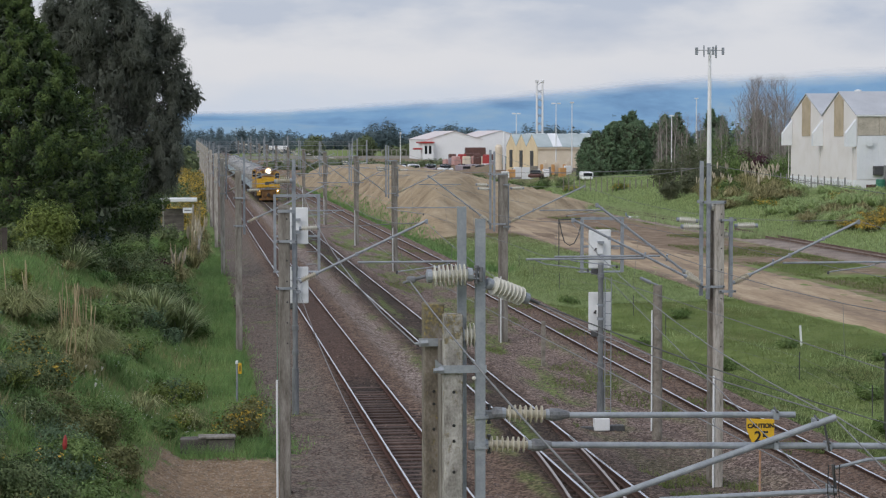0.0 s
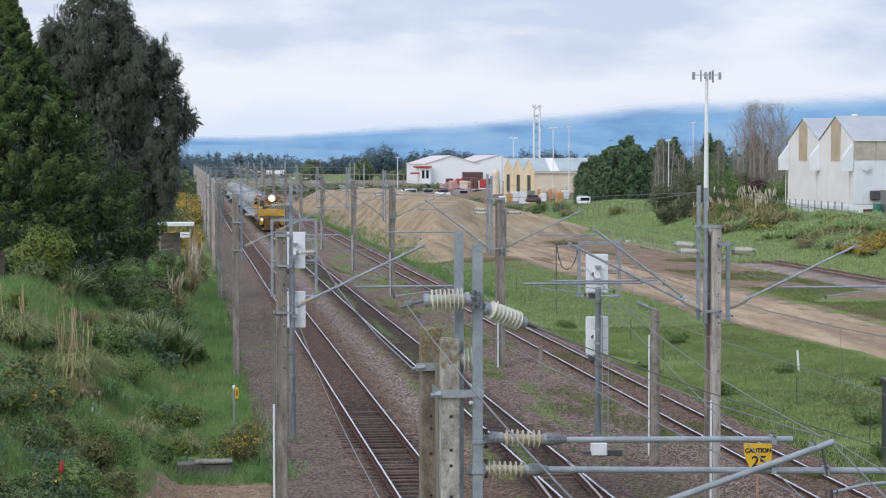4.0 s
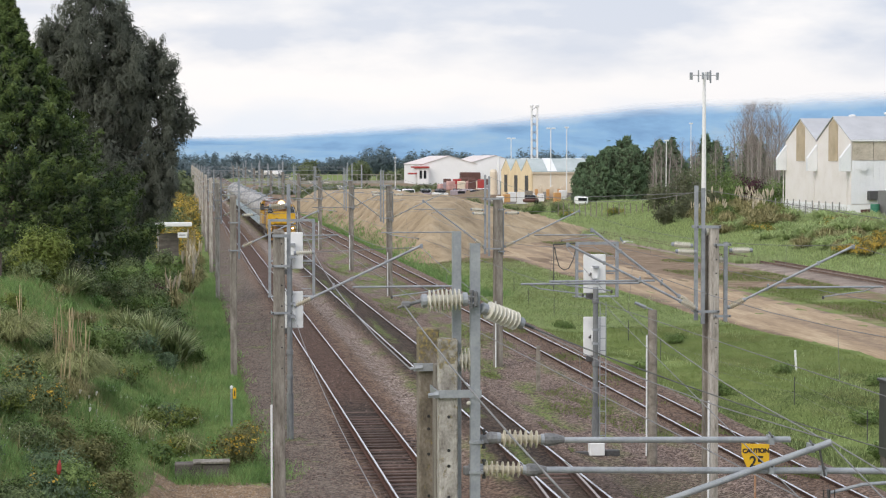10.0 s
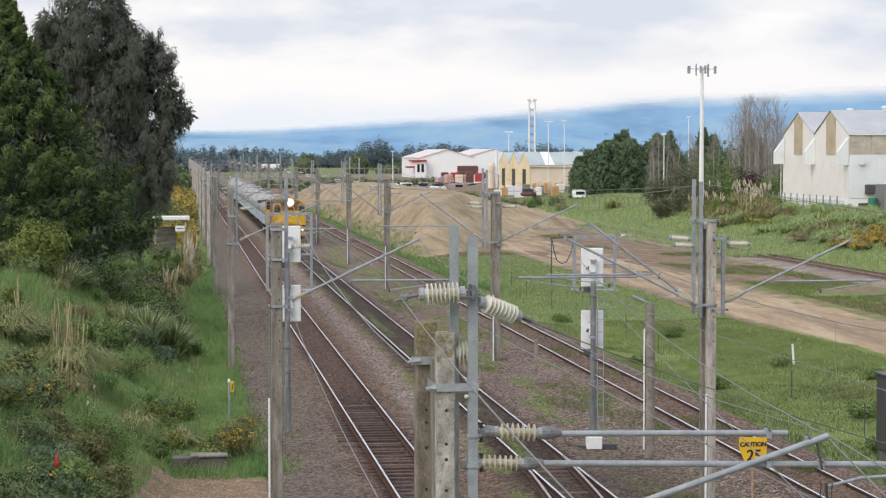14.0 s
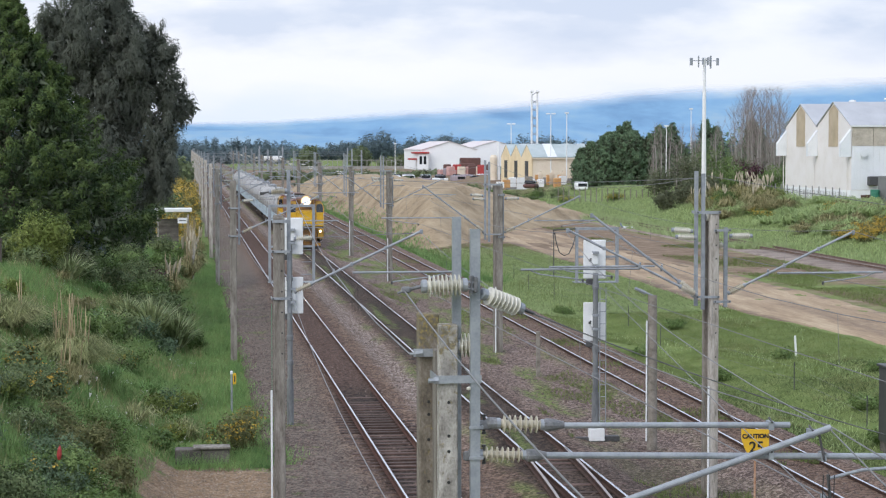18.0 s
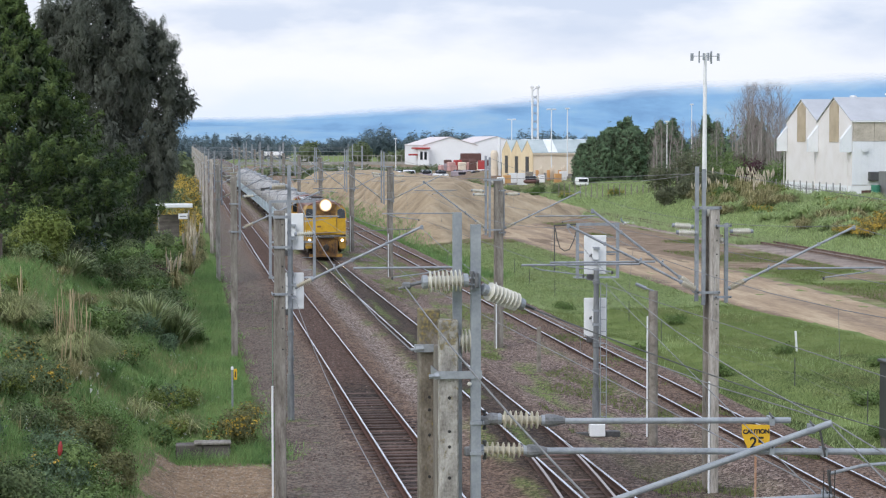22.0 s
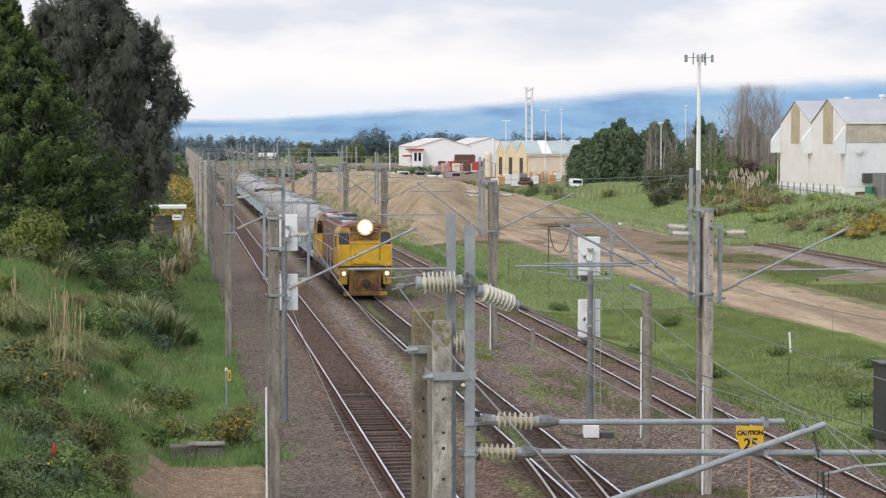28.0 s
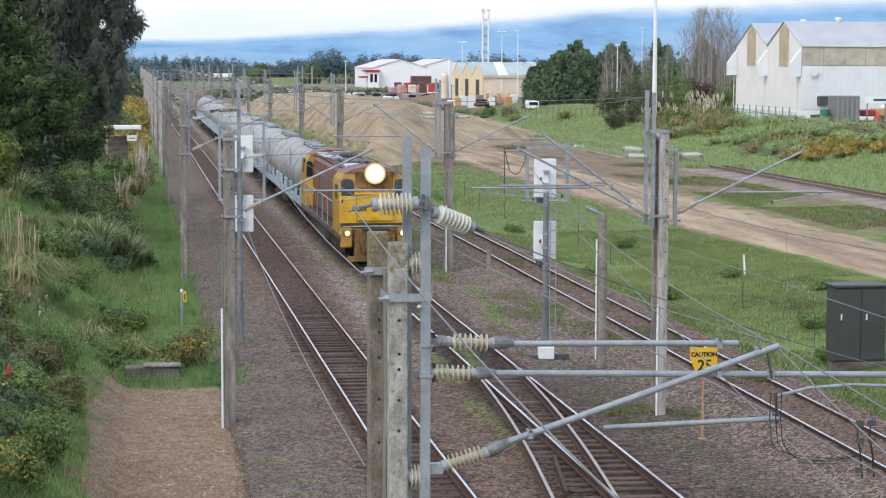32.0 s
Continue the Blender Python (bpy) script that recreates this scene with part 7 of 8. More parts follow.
def sprays(centres, out, per, radius, length, width, droop=0.0, tall=1.0):
    """Small tufts of leaves round each centre; tall stretches the tufts upwards."""
    n = len(centres)
    off = rng.normal(size=(n, per, 3)) * radius
    off[:, :, 2] *= tall
    p = (centres[:, None, :] + off + out[:, None, :] * radius * 0.5).reshape(-1, 3)
    o = np.repeat(out, per, 0)
    return leaves(p, o, length, width, droop, 0.8, o + np.array([0, 0, 0.35]))


def lumps(blobs, per, share):
    """Smaller lumps over the surface of each blob, so that a crown billows."""
    out = []
    for x, y, z, a, b, c in blobs:
        k = max(4, int(per * (a * b * c) ** 0.5))
        for i in range(k):
            d = rng.normal(size=3)
            d /= np.linalg.norm(d)
            f = rng.uniform(0.55, 0.82)
            r = share * rng.uniform(0.7, 1.2)
            out.append((x + d[0] * a * f, y + d[1] * b * f, z + d[2] * c * f, min(r, a * 0.6), min(r, b * 0.6), min(r * 1.25, c * 0.6)))
    return out


def limbs(base, blobs, r):
    """A tapered trunk with limbs that reach into the blobs."""
    s = Shape()
    base = Vector(base)
    top = max(b[2] for b in blobs)
    cx = sum(b[0] for b in blobs) / len(blobs)
    cy = sum(b[1] for b in blobs) / len(blobs)
    prev, pr = base, r
    for i in range(1, 7):
        f = i / 6
        q = base.lerp(Vector((cx, cy, top)), f) + Vector((random.uniform(-0.25, 0.25), random.uniform(-0.25, 0.25), 0)) * f
        s.tube(prev, q, pr, 8, r * (1 - 0.85 * f))
        prev, pr = q, r * (1 - 0.85 * f)
    for b in blobs:
        f = max(0.15, min(0.8, (b[2] - base.z) / max(1e-3, top - base.z) * 0.7))
        a = base.lerp(Vector((cx, cy, top)), f)
        mid = a.lerp(Vector(b[:3]), 0.5) + Vector((0, 0, 0.2))
        s.tube(a, mid, r * 0.4, 6, r * 0.25)
        s.tube(mid, Vector(b[:3]), r * 0.25, 6, r * 0.08)
    return s


def ground_at(x, y):
    return float(land(x, y))


# the tall gum beside the line
GX, GY = -3.4, 102.0
gum_blobs = [(-3.9, GY, 6.0, 2.2, 2.3, 3.0), (-3.6, GY + 0.5, 9.4, 2.0, 2.2, 2.6), (-4.4, GY, 12.4, 1.9, 2.0, 2.2), (-6.0, GY + 1, 11.4, 1.7, 1.8, 2.3),
             (-2.5, GY - 0.6, 11.3, 1.0, 1.2, 1.7), (-0.95, GY, 10.6, 0.75, 0.9, 1.7), (-1.4, GY, 12.4, 0.5, 0.6, 0.8), (-1.75, GY, 11.6, 0.8, 0.9, 1.2), (-0.95, GY, 11.5, 0.6, 0.7, 0.8), (-2.2, GY, 9.6, 1.0, 1.1, 1.8), (-2.7, GY, 13.0, 0.7, 0.8, 0.9), (-0.5, GY, 9.3, 0.75, 0.9, 1.2), (0.2, GY, 8.95, 0.5, 0.55, 0.65), (-1.2, GY, 7.4, 0.95, 1.2, 1.6),
             (-1.3, GY, 5.8, 1.1, 1.2, 1.5), (-2.6, GY, 3.6, 1.1, 1.2, 1.5), (-3.3, GY, 14.0, 0.9, 1.0, 0.9), (-5.2, GY, 14.6, 0.9, 1.0, 0.8), (-6.4, GY, 13.4, 0.75, 0.7, 0.8), (-4.1, GY, 15.2, 0.7, 0.8, 0.6), (-6.6, GY, 7.5, 1.8, 1.8, 3.0), (-3.6, GY, 3.0, 1.9, 2.0, 1.4), (-3.0, GY, 5.0, 1.4, 1.5, 2.2)]


def gum_tree():
    """Many hanging lobes of narrow leaves round the ends of the limbs, with gaps of sky between the upper ones."""
    t = thing("gum_tree", pose(0, 0, 0), "tall dark grey-green gum tree with drooping foliage", "tree")
    part("trunk", limbs((GX, GY, ground_at(GX, GY) - 0.2), gum_blobs, 0.4), GUM_BARK, t, "pale grey limbs")
    lobes, per = 2600, 92
    c, out = blob_points(lumps(gum_blobs, 12, 0.75), lobes, 0.24, 0.26)
    size = rng.uniform(0.14, 0.34, lobes)
    d = rng.normal(size=(lobes, per, 3))
    d /= np.linalg.norm(d, axis=2)[:, :, None]
    p = c[:, None] + d * (size[:, None] * (0.55 + 0.5 * rng.random((lobes, per))))[:, :, None] * np.array([1, 1, 1.7])
    p, d, o = p.reshape(-1, 3), d.reshape(-1, 3), np.repeat(out, per, 0)
    crown = new("crown", quads("crown", leaves(p, d * 0.6, 0.2, 0.042, 0.9, 0.5, d + o), LEAF_GUM, 3, rounded(d * 0.5 + o * 0.7, 0.3, 0.2)))
    crown.parent = t
    q, w = blob_points([(a, b, k, 0.86 * e, 0.86 * f, 0.86 * g) for a, b, k, e, f, g in gum_blobs], 24000, 0.5, 0.1)
    inner = new("inner_crown", quads("inner_crown", leaves(q, w, 0.3, 0.14, 0.6), LEAF_GUM, 3, rounded(w, 0.3, 0.3)))
    inner.parent = t


gum_tree()

# the cypress in front of it, in tiers of upswept sprays
CX, CY = -7.0, 82.0


def plumed(cx, cy, z0, h, r, n, per, length, name, label, mat, tips, group="", taper=1.0, leaf=0.15, rise=0.55):
    """A conifer of n upswept plumes: each a tapering spray round its own axis, with shade inside and light at its end
    put into the leaf colours.
    """
    t = thing(name, pose(0, 0, 0), label, "tree", group)
    part("trunk", Shape().tube((cx, cy, ground_at(cx, cy) - 0.6), (cx, cy, z0 + h * 0.93), r * 0.07, 10, 0.03), BARK, t)
    f = rng.random(n) ** 1.1 * 0.98
    a = rng.uniform(0, 2 * np.pi, n)
    d = np.stack([np.cos(a), np.sin(a), 0 * a], 1)
    reach = r * (1 - f) ** taper * rng.uniform(0.68, 1.12, n) * (0.88 + 0.14 * np.sin(5 * a + 23 * f)) * np.minimum(1, 0.74 + 1.5 * f) * (1 - 0.3 * np.clip((f - 0.6) / 0.3, 0, 1)) + 0.12
    ln = length * rng.uniform(0.6, 1.25, n) * (0.45 + 0.55 * np.minimum(1, reach / r * 1.6))
    u = d * 0.8 + np.array([0, 0, rise]) + rng.normal(size=(n, 3)) * 0.2
    u /= np.linalg.norm(u, axis=1)[:, None]
    end = np.array([cx, cy, 0.0]) + d * reach[:, None]
    end[:, 2] = z0 + h * f + 0.2 * ln
    s = rng.random((n, per)) ** 0.8
    g = rng.normal(size=(n, per, 3))
    g -= u[:, None] * (g * u[:, None]).sum(2)[:, :, None]
    p = end[:, None] - u[:, None] * (ln[:, None] * (1 - s))[:, :, None] + g * (ln[:, None] * (0.05 + 0.16 * (1 - s)))[:, :, None]
    g /= np.linalg.norm(g, axis=2)[:, :, None] + 1e-9
    way = u[:, None] * 0.8 + g * 0.7
    nrm = g * 0.9 + np.array([0, 0, 0.55]) + d[:, None] * 0.5 + u[:, None] * (s[:, :, None] - 0.5)
    late = (s > 0.62).ravel()
    p, way, nrm = p.reshape(-1, 3), way.reshape(-1, 3), nrm.reshape(-1, 3)
    for part_name, k, m in (("crown", ~late, mat), ("pale_growth", late, tips)):
        ob = new(part_name, quads(part_name, leaves(p[k], way[k] * 1.6, leaf, leaf * 0.42, 0, 0.35, nrm[k]), m, 3, rounded(nrm[k], 0.0, 0.15)))
        ob.parent = t
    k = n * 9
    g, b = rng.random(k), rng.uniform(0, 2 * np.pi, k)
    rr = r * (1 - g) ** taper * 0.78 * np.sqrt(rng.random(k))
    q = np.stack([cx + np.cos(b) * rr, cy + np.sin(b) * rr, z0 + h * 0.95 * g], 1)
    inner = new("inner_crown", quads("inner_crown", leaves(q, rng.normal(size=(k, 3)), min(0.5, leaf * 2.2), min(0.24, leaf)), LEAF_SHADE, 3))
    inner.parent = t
    return t


plumed(CX, CY, ground_at(CX, CY) + 0.9, 10.7, 6.9, 1150, 170, 1.25, "cypress_tree", "broad dark green cypress with upswept leafy sprays", LEAF_CYPRESS, LEAF_CYPRESS_TIP)
plumed(-12.8, 84.0, ground_at(-12.5, 84) - 0.3, 9.5, 5.0, 330, 110, 1.3, "cypress_tree", "dark green cypress at the edge of the bank", LEAF_CYPRESS, LEAF_CYPRESS_TIP, leaf=0.2)


def bush(x, y, w, h, mat, label, name="bush", n=420, leaf=0.11, flowers=None, group="bushes on the bank", z=None, deep=None):
    t = thing(name, pose(0, 0, 0), label, "bush", group)
    z = ground_at(x, y) if z is None else z
    d = deep or w
    blobs = [(x, y, z + h * 0.42, w * 0.42, d * 0.42, h * 0.48)] + [(x + rng.uniform(-0.36, 0.36) * w, y + rng.uniform(-0.36, 0.36) * d, z + h * rng.uniform(0.2, 0.72), w * 0.24, d * 0.24, h * 0.28) for _ in range(6)]
    c, out = blob_points(blobs, n, 0.5, 0.25)
    near = y < 46
    per = 13 if near else 6
    f = new("foliage", quads("foliage", sprays(c, out, per, leaf * 0.75, leaf * (0.75 if near else 1.15), leaf * (0.4 if near else 0.6)), mat, 3, rounded(np.repeat(out, per, 0), 0.5, 0.35)))
    f.parent = t
    part("stem", Shape().tube((x, y, z - 0.2), (x, y, z + h * 0.5), 0.03, 5).tube((x, y, z), (x + w * 0.2, y, z + h * 0.6), 0.02, 5).tube((x, y, z), (x - w * 0.2, y, z + h * 0.6), 0.02, 5), BARK, t)
    if flowers:
        c, out = blob_points(blobs, flowers, 0.12, 0.25)
        c, out = c[c[:, 2] > z + h * 0.35], out[c[:, 2] > z + h * 0.35]
        fl = new("blossom", quads("blossom", sprays(c, out, 5, leaf * 0.4, leaf * 0.62, leaf * 0.5), GORSE, 3))
        fl.parent = t
        tagged(fl, label="yellow gorse flowers")
    return t


bush(-5.0, 74.2, 2.2, 2.0, LEAF_LIME, "bright yellow-green rounded bush under the cypress", n=1100)
bush(-6.6, 77, 1.5, 1.2, LEAF_LIME, "bright yellow-green bush by the fence", n=500)
bush(-4.2, 92, 1.5, 1.9, LEAF_BLUE, "blue-grey feathery shrub under the gum tree", n=520)
bush(-2.6, 62.6, 1.5, 1.0, LEAF_BUSH, "dense green shrub on the grassy bank", n=600)
bush(-3.0, 60.5, 1.3, 1.1, LEAF_BUSH, "dense green shrub beside the pampas", n=520)
bush(-2.2, 66.0, 1.3, 0.75, LEAF_DARK, "dark green low shrub on the bank", n=420)
bush(-1.6, 74, 1.6, 0.8, LEAF_DARK, "low grey-green shrub beside flax", n=420)
bush(-3.15, 44.6, 1.1, 0.75, LEAF_DARK, "gorse bush with yellow flowers on the bank", n=420, flowers=170, name="gorse_bush")
bush(-3.75, 46.5, 0.8, 0.7, LEAF_DARK, "gorse bush with orange-yellow flowers", n=320, flowers=150, name="gorse_bush")
bush(1.2, 49.2, 1.25, 1.0, LEAF_HEATH, "brownish gorse bush with yellow flowers by the trough", n=420, flowers=200, name="gorse_bush", leaf=0.08)
bush(0.75, 48.2, 0.6, 0.4, LEAF_BUSH, "small weedy bush with yellow flowers", n=170, flowers=50, leaf=0.08)
bush(-0.25, 51.0, 0.9, 0.5, LEAF_LIME, "pale yellow-green weeds at the bank's foot", n=230, flowers=50, leaf=0.08)
bush(-2.0, 41.0, 1.2, 0.8, LEAF_HEATH, "large dark olive bush on the bank", n=800, leaf=0.09)
bush(-1.45, 39.7, 0.8, 0.6, LEAF_HEATH, "dark olive bush above the bare soil", n=520, leaf=0.09)
bush(-2.65, 42.0, 0.9, 0.7, LEAF_HEATH, "brownish dark bush on the bank", n=360, leaf=0.09)
bush(-2.1, 37.1, 1.1, 0.75, LEAF_LIME, "fresh green leafy bush low on the bank", n=520, leaf=0.09)
bush(-2.3, 36.0, 1.2, 0.8, LEAF_BUSH, "leafy green bush on the bank", n=520, leaf=0.09)
bush(-1.6, 33.6, 1.0, 0.9, LEAF_BUSH, "leafy green bush beside bare soil", n=520, leaf=0.09)
bush(-1.85, 31.2, 0.9, 0.8, LEAF_BUSH, "gorse bush with yellow blossoms beside bare soil", n=420, flowers=170, name="gorse_bush", leaf=0.08)
bush(-2.4, 29.8, 1.2, 0.9, LEAF_BUSH, "gorse bush with many yellow blossoms", n=420, flowers=240, name="gorse_bush", leaf=0.08)
bush(-2.7, 33.0, 1.2, 0.9, LEAF_DARK, "dark green bush on the steep bank", n=460, leaf=0.09)
for x, y, w, h in ((-2.6, 98, 2.2, 1.5), (-1.2, 100, 1.8, 1.2), (-5.6, 96, 2.4, 1.6), (-3.8, 88, 1.7, 0.9), (-1.5, 92, 1.5, 0.9), (-7.6, 90, 2.6, 1.8)):
    bush(x, y, w, h, LEAF_DARK, "shaded dark undergrowth below the trees", n=420, leaf=0.14, name="undergrowth")
# dark bushes added in place of the cypress's shadow on the bank
for i in range(9):
    bush(-9.0 + 0.62 * i, 75.5 + 1.1 * ((i * 4) % 5), 2.0, 0.9 + 0.12 * (i % 3), LEAF_DARK if i % 2 else LEAF_SCRUB, "dark growth added for the shade under the cypress", n=300, leaf=0.12, name="undergrowth")
# more dark bushes, to deepen the shade on the bank below the trees
for i in range(15):
    x, y = -3.9 + 3.3 * ((i * 7) % 15) / 14, 76.5 + 20 * ((i * 4) % 15) / 14
    bush(x, y, 1.5 + 0.25 * (i % 4), 0.7 + 0.15 * (i % 3), (LEAF_DARK, LEAF_BUSH, LEAF_DARK)[i % 3], "dark leafy undergrowth on the bank, added for shade below the trees", n=300, leaf=0.12, name="undergrowth")
for x, y, w, h, m, lab in ((-1.3, 126, 1.4, 1.5, LEAF_DARK, "leafy shrub before the lineside shelter"), (-0.2, 125, 1.3, 1.7, LEAF_BUSH, "green shrub before the lineside shelter"), (0.5, 122, 1.0, 1.2, LEAF_DARK, "dark shrub beside the line"), (-0.9, 112, 1.6, 1.2, LEAF_BUSH, "green shrub below the gum tree")):
    bush(x, y, w, h, m, lab, n=360, leaf=0.13)
bush(-1.6, 95, 1.6, 0.9, LEAF_PURPLE, "reddish-brown shrub below the gum tree", n=320, leaf=0.1)
for x, y, w, h in ((0.15, 136, 1.5, 1.9), (-0.7, 140, 2.0, 2.6), (0.35, 147, 1.6, 2.3), (-0.5, 155, 2.0, 2.8), (0.3, 163, 1.8, 2.4), (0.4, 175, 1.8, 2.4)):
    bush(x, y, w, h, LEAF_HEATH, "gorse hedge in orange-yellow flower beside the line", n=300, leaf=0.15, flowers=480, name="gorse_bush", deep=5, group="gorse hedge")
for i in range(12):
    x, y = -2.2 + 3.0 * ((i * 5) % 12) / 11, 190 + i * 7.5
    bush(x, y, 3.0, 3.0, LEAF_HEATH, "gorse hedge in orange-yellow flower far beside the line", n=220, leaf=0.2, flowers=420, name="gorse_bush", deep=6, group="gorse hedge")
for i in range(13):
    y = 140 + i * 11
    bush(-0.9 + 0.25 * math.sin(i * 2.3), y, 2.6, 2.2 + 0.4 * math.sin(i * 1.7), LEAF_HEATH, "gorse hedge in orange-yellow flower beside the line", n=260, leaf=0.22, flowers=520, name="gorse_bush", deep=9, group="gorse hedge")
for i in range(8):
    bush(-2.8 - 0.6 * i, 150 + i * 25, 5, 3.2, LEAF_DARK, "green shrubs beyond the gorse hedge", n=300, leaf=0.35, group="far shrubs")
for x, y in ((38.0, 268), (39.5, 262), (41.0, 270), (42.5, 264), (43.5, 272), (45.0, 262), (46.5, 266), (48.0, 258), (40.5, 280)):
    bush(x, y, 2.4, 1.3, LEAF_DARK if x % 2 < 1 else LEAF_BUSH, "rough green weeds at the back of the mound", n=220, leaf=0.16, name="weeds", group="weeds on the mound", z=max(float(mound_z(np.array(x), np.array(y))), ground_at(x, y)))
# shrubs on the right bank
for i, (x, y, w, h, m, lab) in enumerate((
        (51.5, 205, 2.4, 2.2, LEAF_SCRUB, "dark olive shrub on the yard bank"), (54.5, 208, 3.2, 2.6, LEAF_SCRUB, "dark olive shrub on the yard bank"), (57.5, 212, 4.5, 4.0, LEAF_BUSH, "green shrub beside the warehouse"),
        (48.7, 203, 1.9, 2.0, LEAF_SCRUB, "dark rounded shrub by the mast"), (60.8, 214, 3.5, 4.0, LEAF_PURPLE, "purple-leaved tree beside the warehouse"), (62.5, 212, 4.0, 3.4, LEAF_BUSH, "green tree beside the warehouse"),
        (52.0, 192, 2.6, 1.6, LEAF_BUSH, "green shrub on the yard bank"), (55.0, 186, 2.8, 1.5, LEAF_LIME, "olive tussock shrub on the bank"), 
        (53.5, 226, 4, 3.2, LEAF_SCRUB, "dark olive scrub below the poplars"), (58.5, 222, 4.5, 3.4, LEAF_SCRUB, "dark olive scrub below the poplars"), (63.5, 226, 4.5, 4.0, LEAF_BUSH, "green scrub below the poplars"), (56.5, 226, 5, 5.0, LEAF_SCRUB, "tall dark scrub behind the bank"), (61.0, 232, 6, 6, LEAF_BUSH, "tall green scrub behind the bank"), (66.0, 236, 6, 5.5, LEAF_SCRUB, "tall dark scrub near the warehouse"))):
    bush(x, y, w, h, m, lab, n=460, leaf=0.2, group="shrubs on the yard bank")
for x, y, w in ((57.0, 158, 3.0), (60.5, 152, 2.6), (59.5, 150, 2.4), (61.5, 148, 2.2), (55.0, 152, 2.4), (58.0, 147, 2.6), (53.5, 163, 2.2), (62.5, 150, 3.0), (50.0, 172, 2.0), (49.5, 232, 2.0), (46.5, 246, 2.2), (52.5, 196, 1.6)):
    bush(x, y, w, 0.9, LEAF_BUSH, "low gorse bush with orange-yellow flowers", n=220, leaf=0.14, flowers=260, name="gorse_bush", group="gorse on the yard bank")


def blades(roots, h, w, lean=0.35):
    n = len(roots)
    a = rng.uniform(0, 2 * np.pi, n)
    hh = h * rng.uniform(0.5, 1.3, n)
    ln = lean * hh * rng.uniform(0.2, 1.6, n)
    b = rng.uniform(0, 2 * np.pi, n)
    side = np.stack([np.cos(b), np.sin(b), np.zeros(n)], 1) * (w * rng.uniform(0.6, 1.4, n) / 2)[:, None]
    tip = roots + np.stack([np.cos(a) * ln, np.sin(a) * ln, hh], 1)
    return np.stack([roots - side, roots + side, tip], 1).reshape(-1, 3)


def clump(x, y, h, spread, mat, n, w, label, name, group, arch=1.0, stalks=0, plumes=0, z=None):
    """A tuft of arching blades from one root, with dry stalks or plumes; flax stands stiff."""
    stiff = name == "flax"
    t = thing(name, pose(0, 0, 0), label, "plant", group)
    z = ground_at(x, y) if z is None else z
    a = rng.uniform(0, 2 * np.pi, n)
    r = spread * rng.random(n) ** 0.6
    d = np.stack([np.cos(a), np.sin(a), np.zeros(n)], 1)
    s = np.stack([-np.sin(a), np.cos(a), np.zeros(n)], 1) * w
    hh = (h * rng.uniform(0.55, 1.1, n))[:, None]
    p0 = np.array([x, y, z]) + d * (r * 0.18)[:, None]
    up = np.array([0, 0, 1.0])
    out = (r / spread)[:, None]
    p1 = p0 + d * (r * (0.42 if stiff else 0.55))[:, None] + up * hh * (0.6 if stiff else 0.85) * (1 - 0.25 * out)
    p2 = p0 + d * (r * arch)[:, None] + up * hh * ((1.0 - 0.35 * out) if stiff else (0.95 - 0.65 * out))
    if not stiff:
        p1 += rng.normal(size=(n, 3)) * spread * 0.07
        p2 += rng.normal(size=(n, 3)) * spread * np.array([0.2, 0.2, 0.12])
    f = np.concatenate([np.stack([p0 - s * 0.5, p0 + s * 0.5, p1 + s * 0.5, p1 - s * 0.5], 1), np.stack([p1 - s * 0.5, p1 + s * 0.5, p2 + s * 0.08, p2 - s * 0.08], 1)])
    lv = new("leaves", quads("leaves", f.reshape(-1, 3), mat, 4, rounded(np.concatenate([d, d]) * 0.5 * np.concatenate([out, out]), 0.7, 0.2)))
    lv.parent = t
    if stalks:
        sh = Shape()
        for _ in range(stalks):
            q = Vector((x + random.uniform(-0.3, 0.3) * spread, y + random.uniform(-0.3, 0.3) * spread, z))
            sh.tube(q, q + Vector((random.uniform(-0.12, 0.12), random.uniform(-0.1, 0.1), 1)) * h * random.uniform(1.3, 2.0), 0.019, 4, 0.01)
        part("stalks", sh, STRAW, t, "dry straw-coloured stalks")
    if plumes:
        sh = Shape()
        for _ in range(plumes):
            q = Vector((x + random.uniform(-0.5, 0.5) * spread, y + random.uniform(-0.4, 0.4) * spread, z + h * random.uniform(0.8, 1.25)))
            for _ in range(2):
                q = q + Vector((random.uniform(-0.2, 0.2), random.uniform(-0.2, 0.2), random.uniform(-0.2, 0.15)))
                sh.lathe(q, q + Vector((random.uniform(-0.22, 0.22), random.uniform(-0.1, 0.1), random.uniform(0.5, 0.8))), [(0, 0.012), (0.25, 0.055), (0.6, 0.065), (0.85, 0.04), (1, 0.01)], 5)
        part("plumes", sh, PLUME, t, "cream feathery plumes")
    return t


clump(-1.15, 71.5, 1.5, 1.35, FLAX_LEAF, 300, 0.07, "large flax bush with sword-like leaves", "flax", "flax on the bank", 0.95)
clump(-0.3, 72.5, 1.5, 1.2, FLAX_LEAF, 230, 0.065, "flax bush with sword-like leaves", "flax", "flax on the bank", 1.0)
clump(-2.0, 72.5, 1.0, 0.9, FLAX_LEAF, 130, 0.05, "flax bush with sword-like leaves", "flax", "flax on the bank", 1.0)
clump(-4.1, 73.5, 1.1, 1.2, FLAX_LEAF, 170, 0.055, "flax bush near the board fence", "flax", "flax on the bank", 1.0)
clump(-2.98, 54.2, 1.05, 1.4, PAMPAS_LEAF, 3400, 0.016, "pampas tussock with tall dry stalks", "pampas_grass", "pampas on the bank", 1.0, stalks=30)
clump(-4.6, 55.0, 0.8, 1.2, PAMPAS_LEAF, 2400, 0.016, "pampas tussock without stalks", "pampas_grass", "pampas on the bank", 1.0, stalks=4)
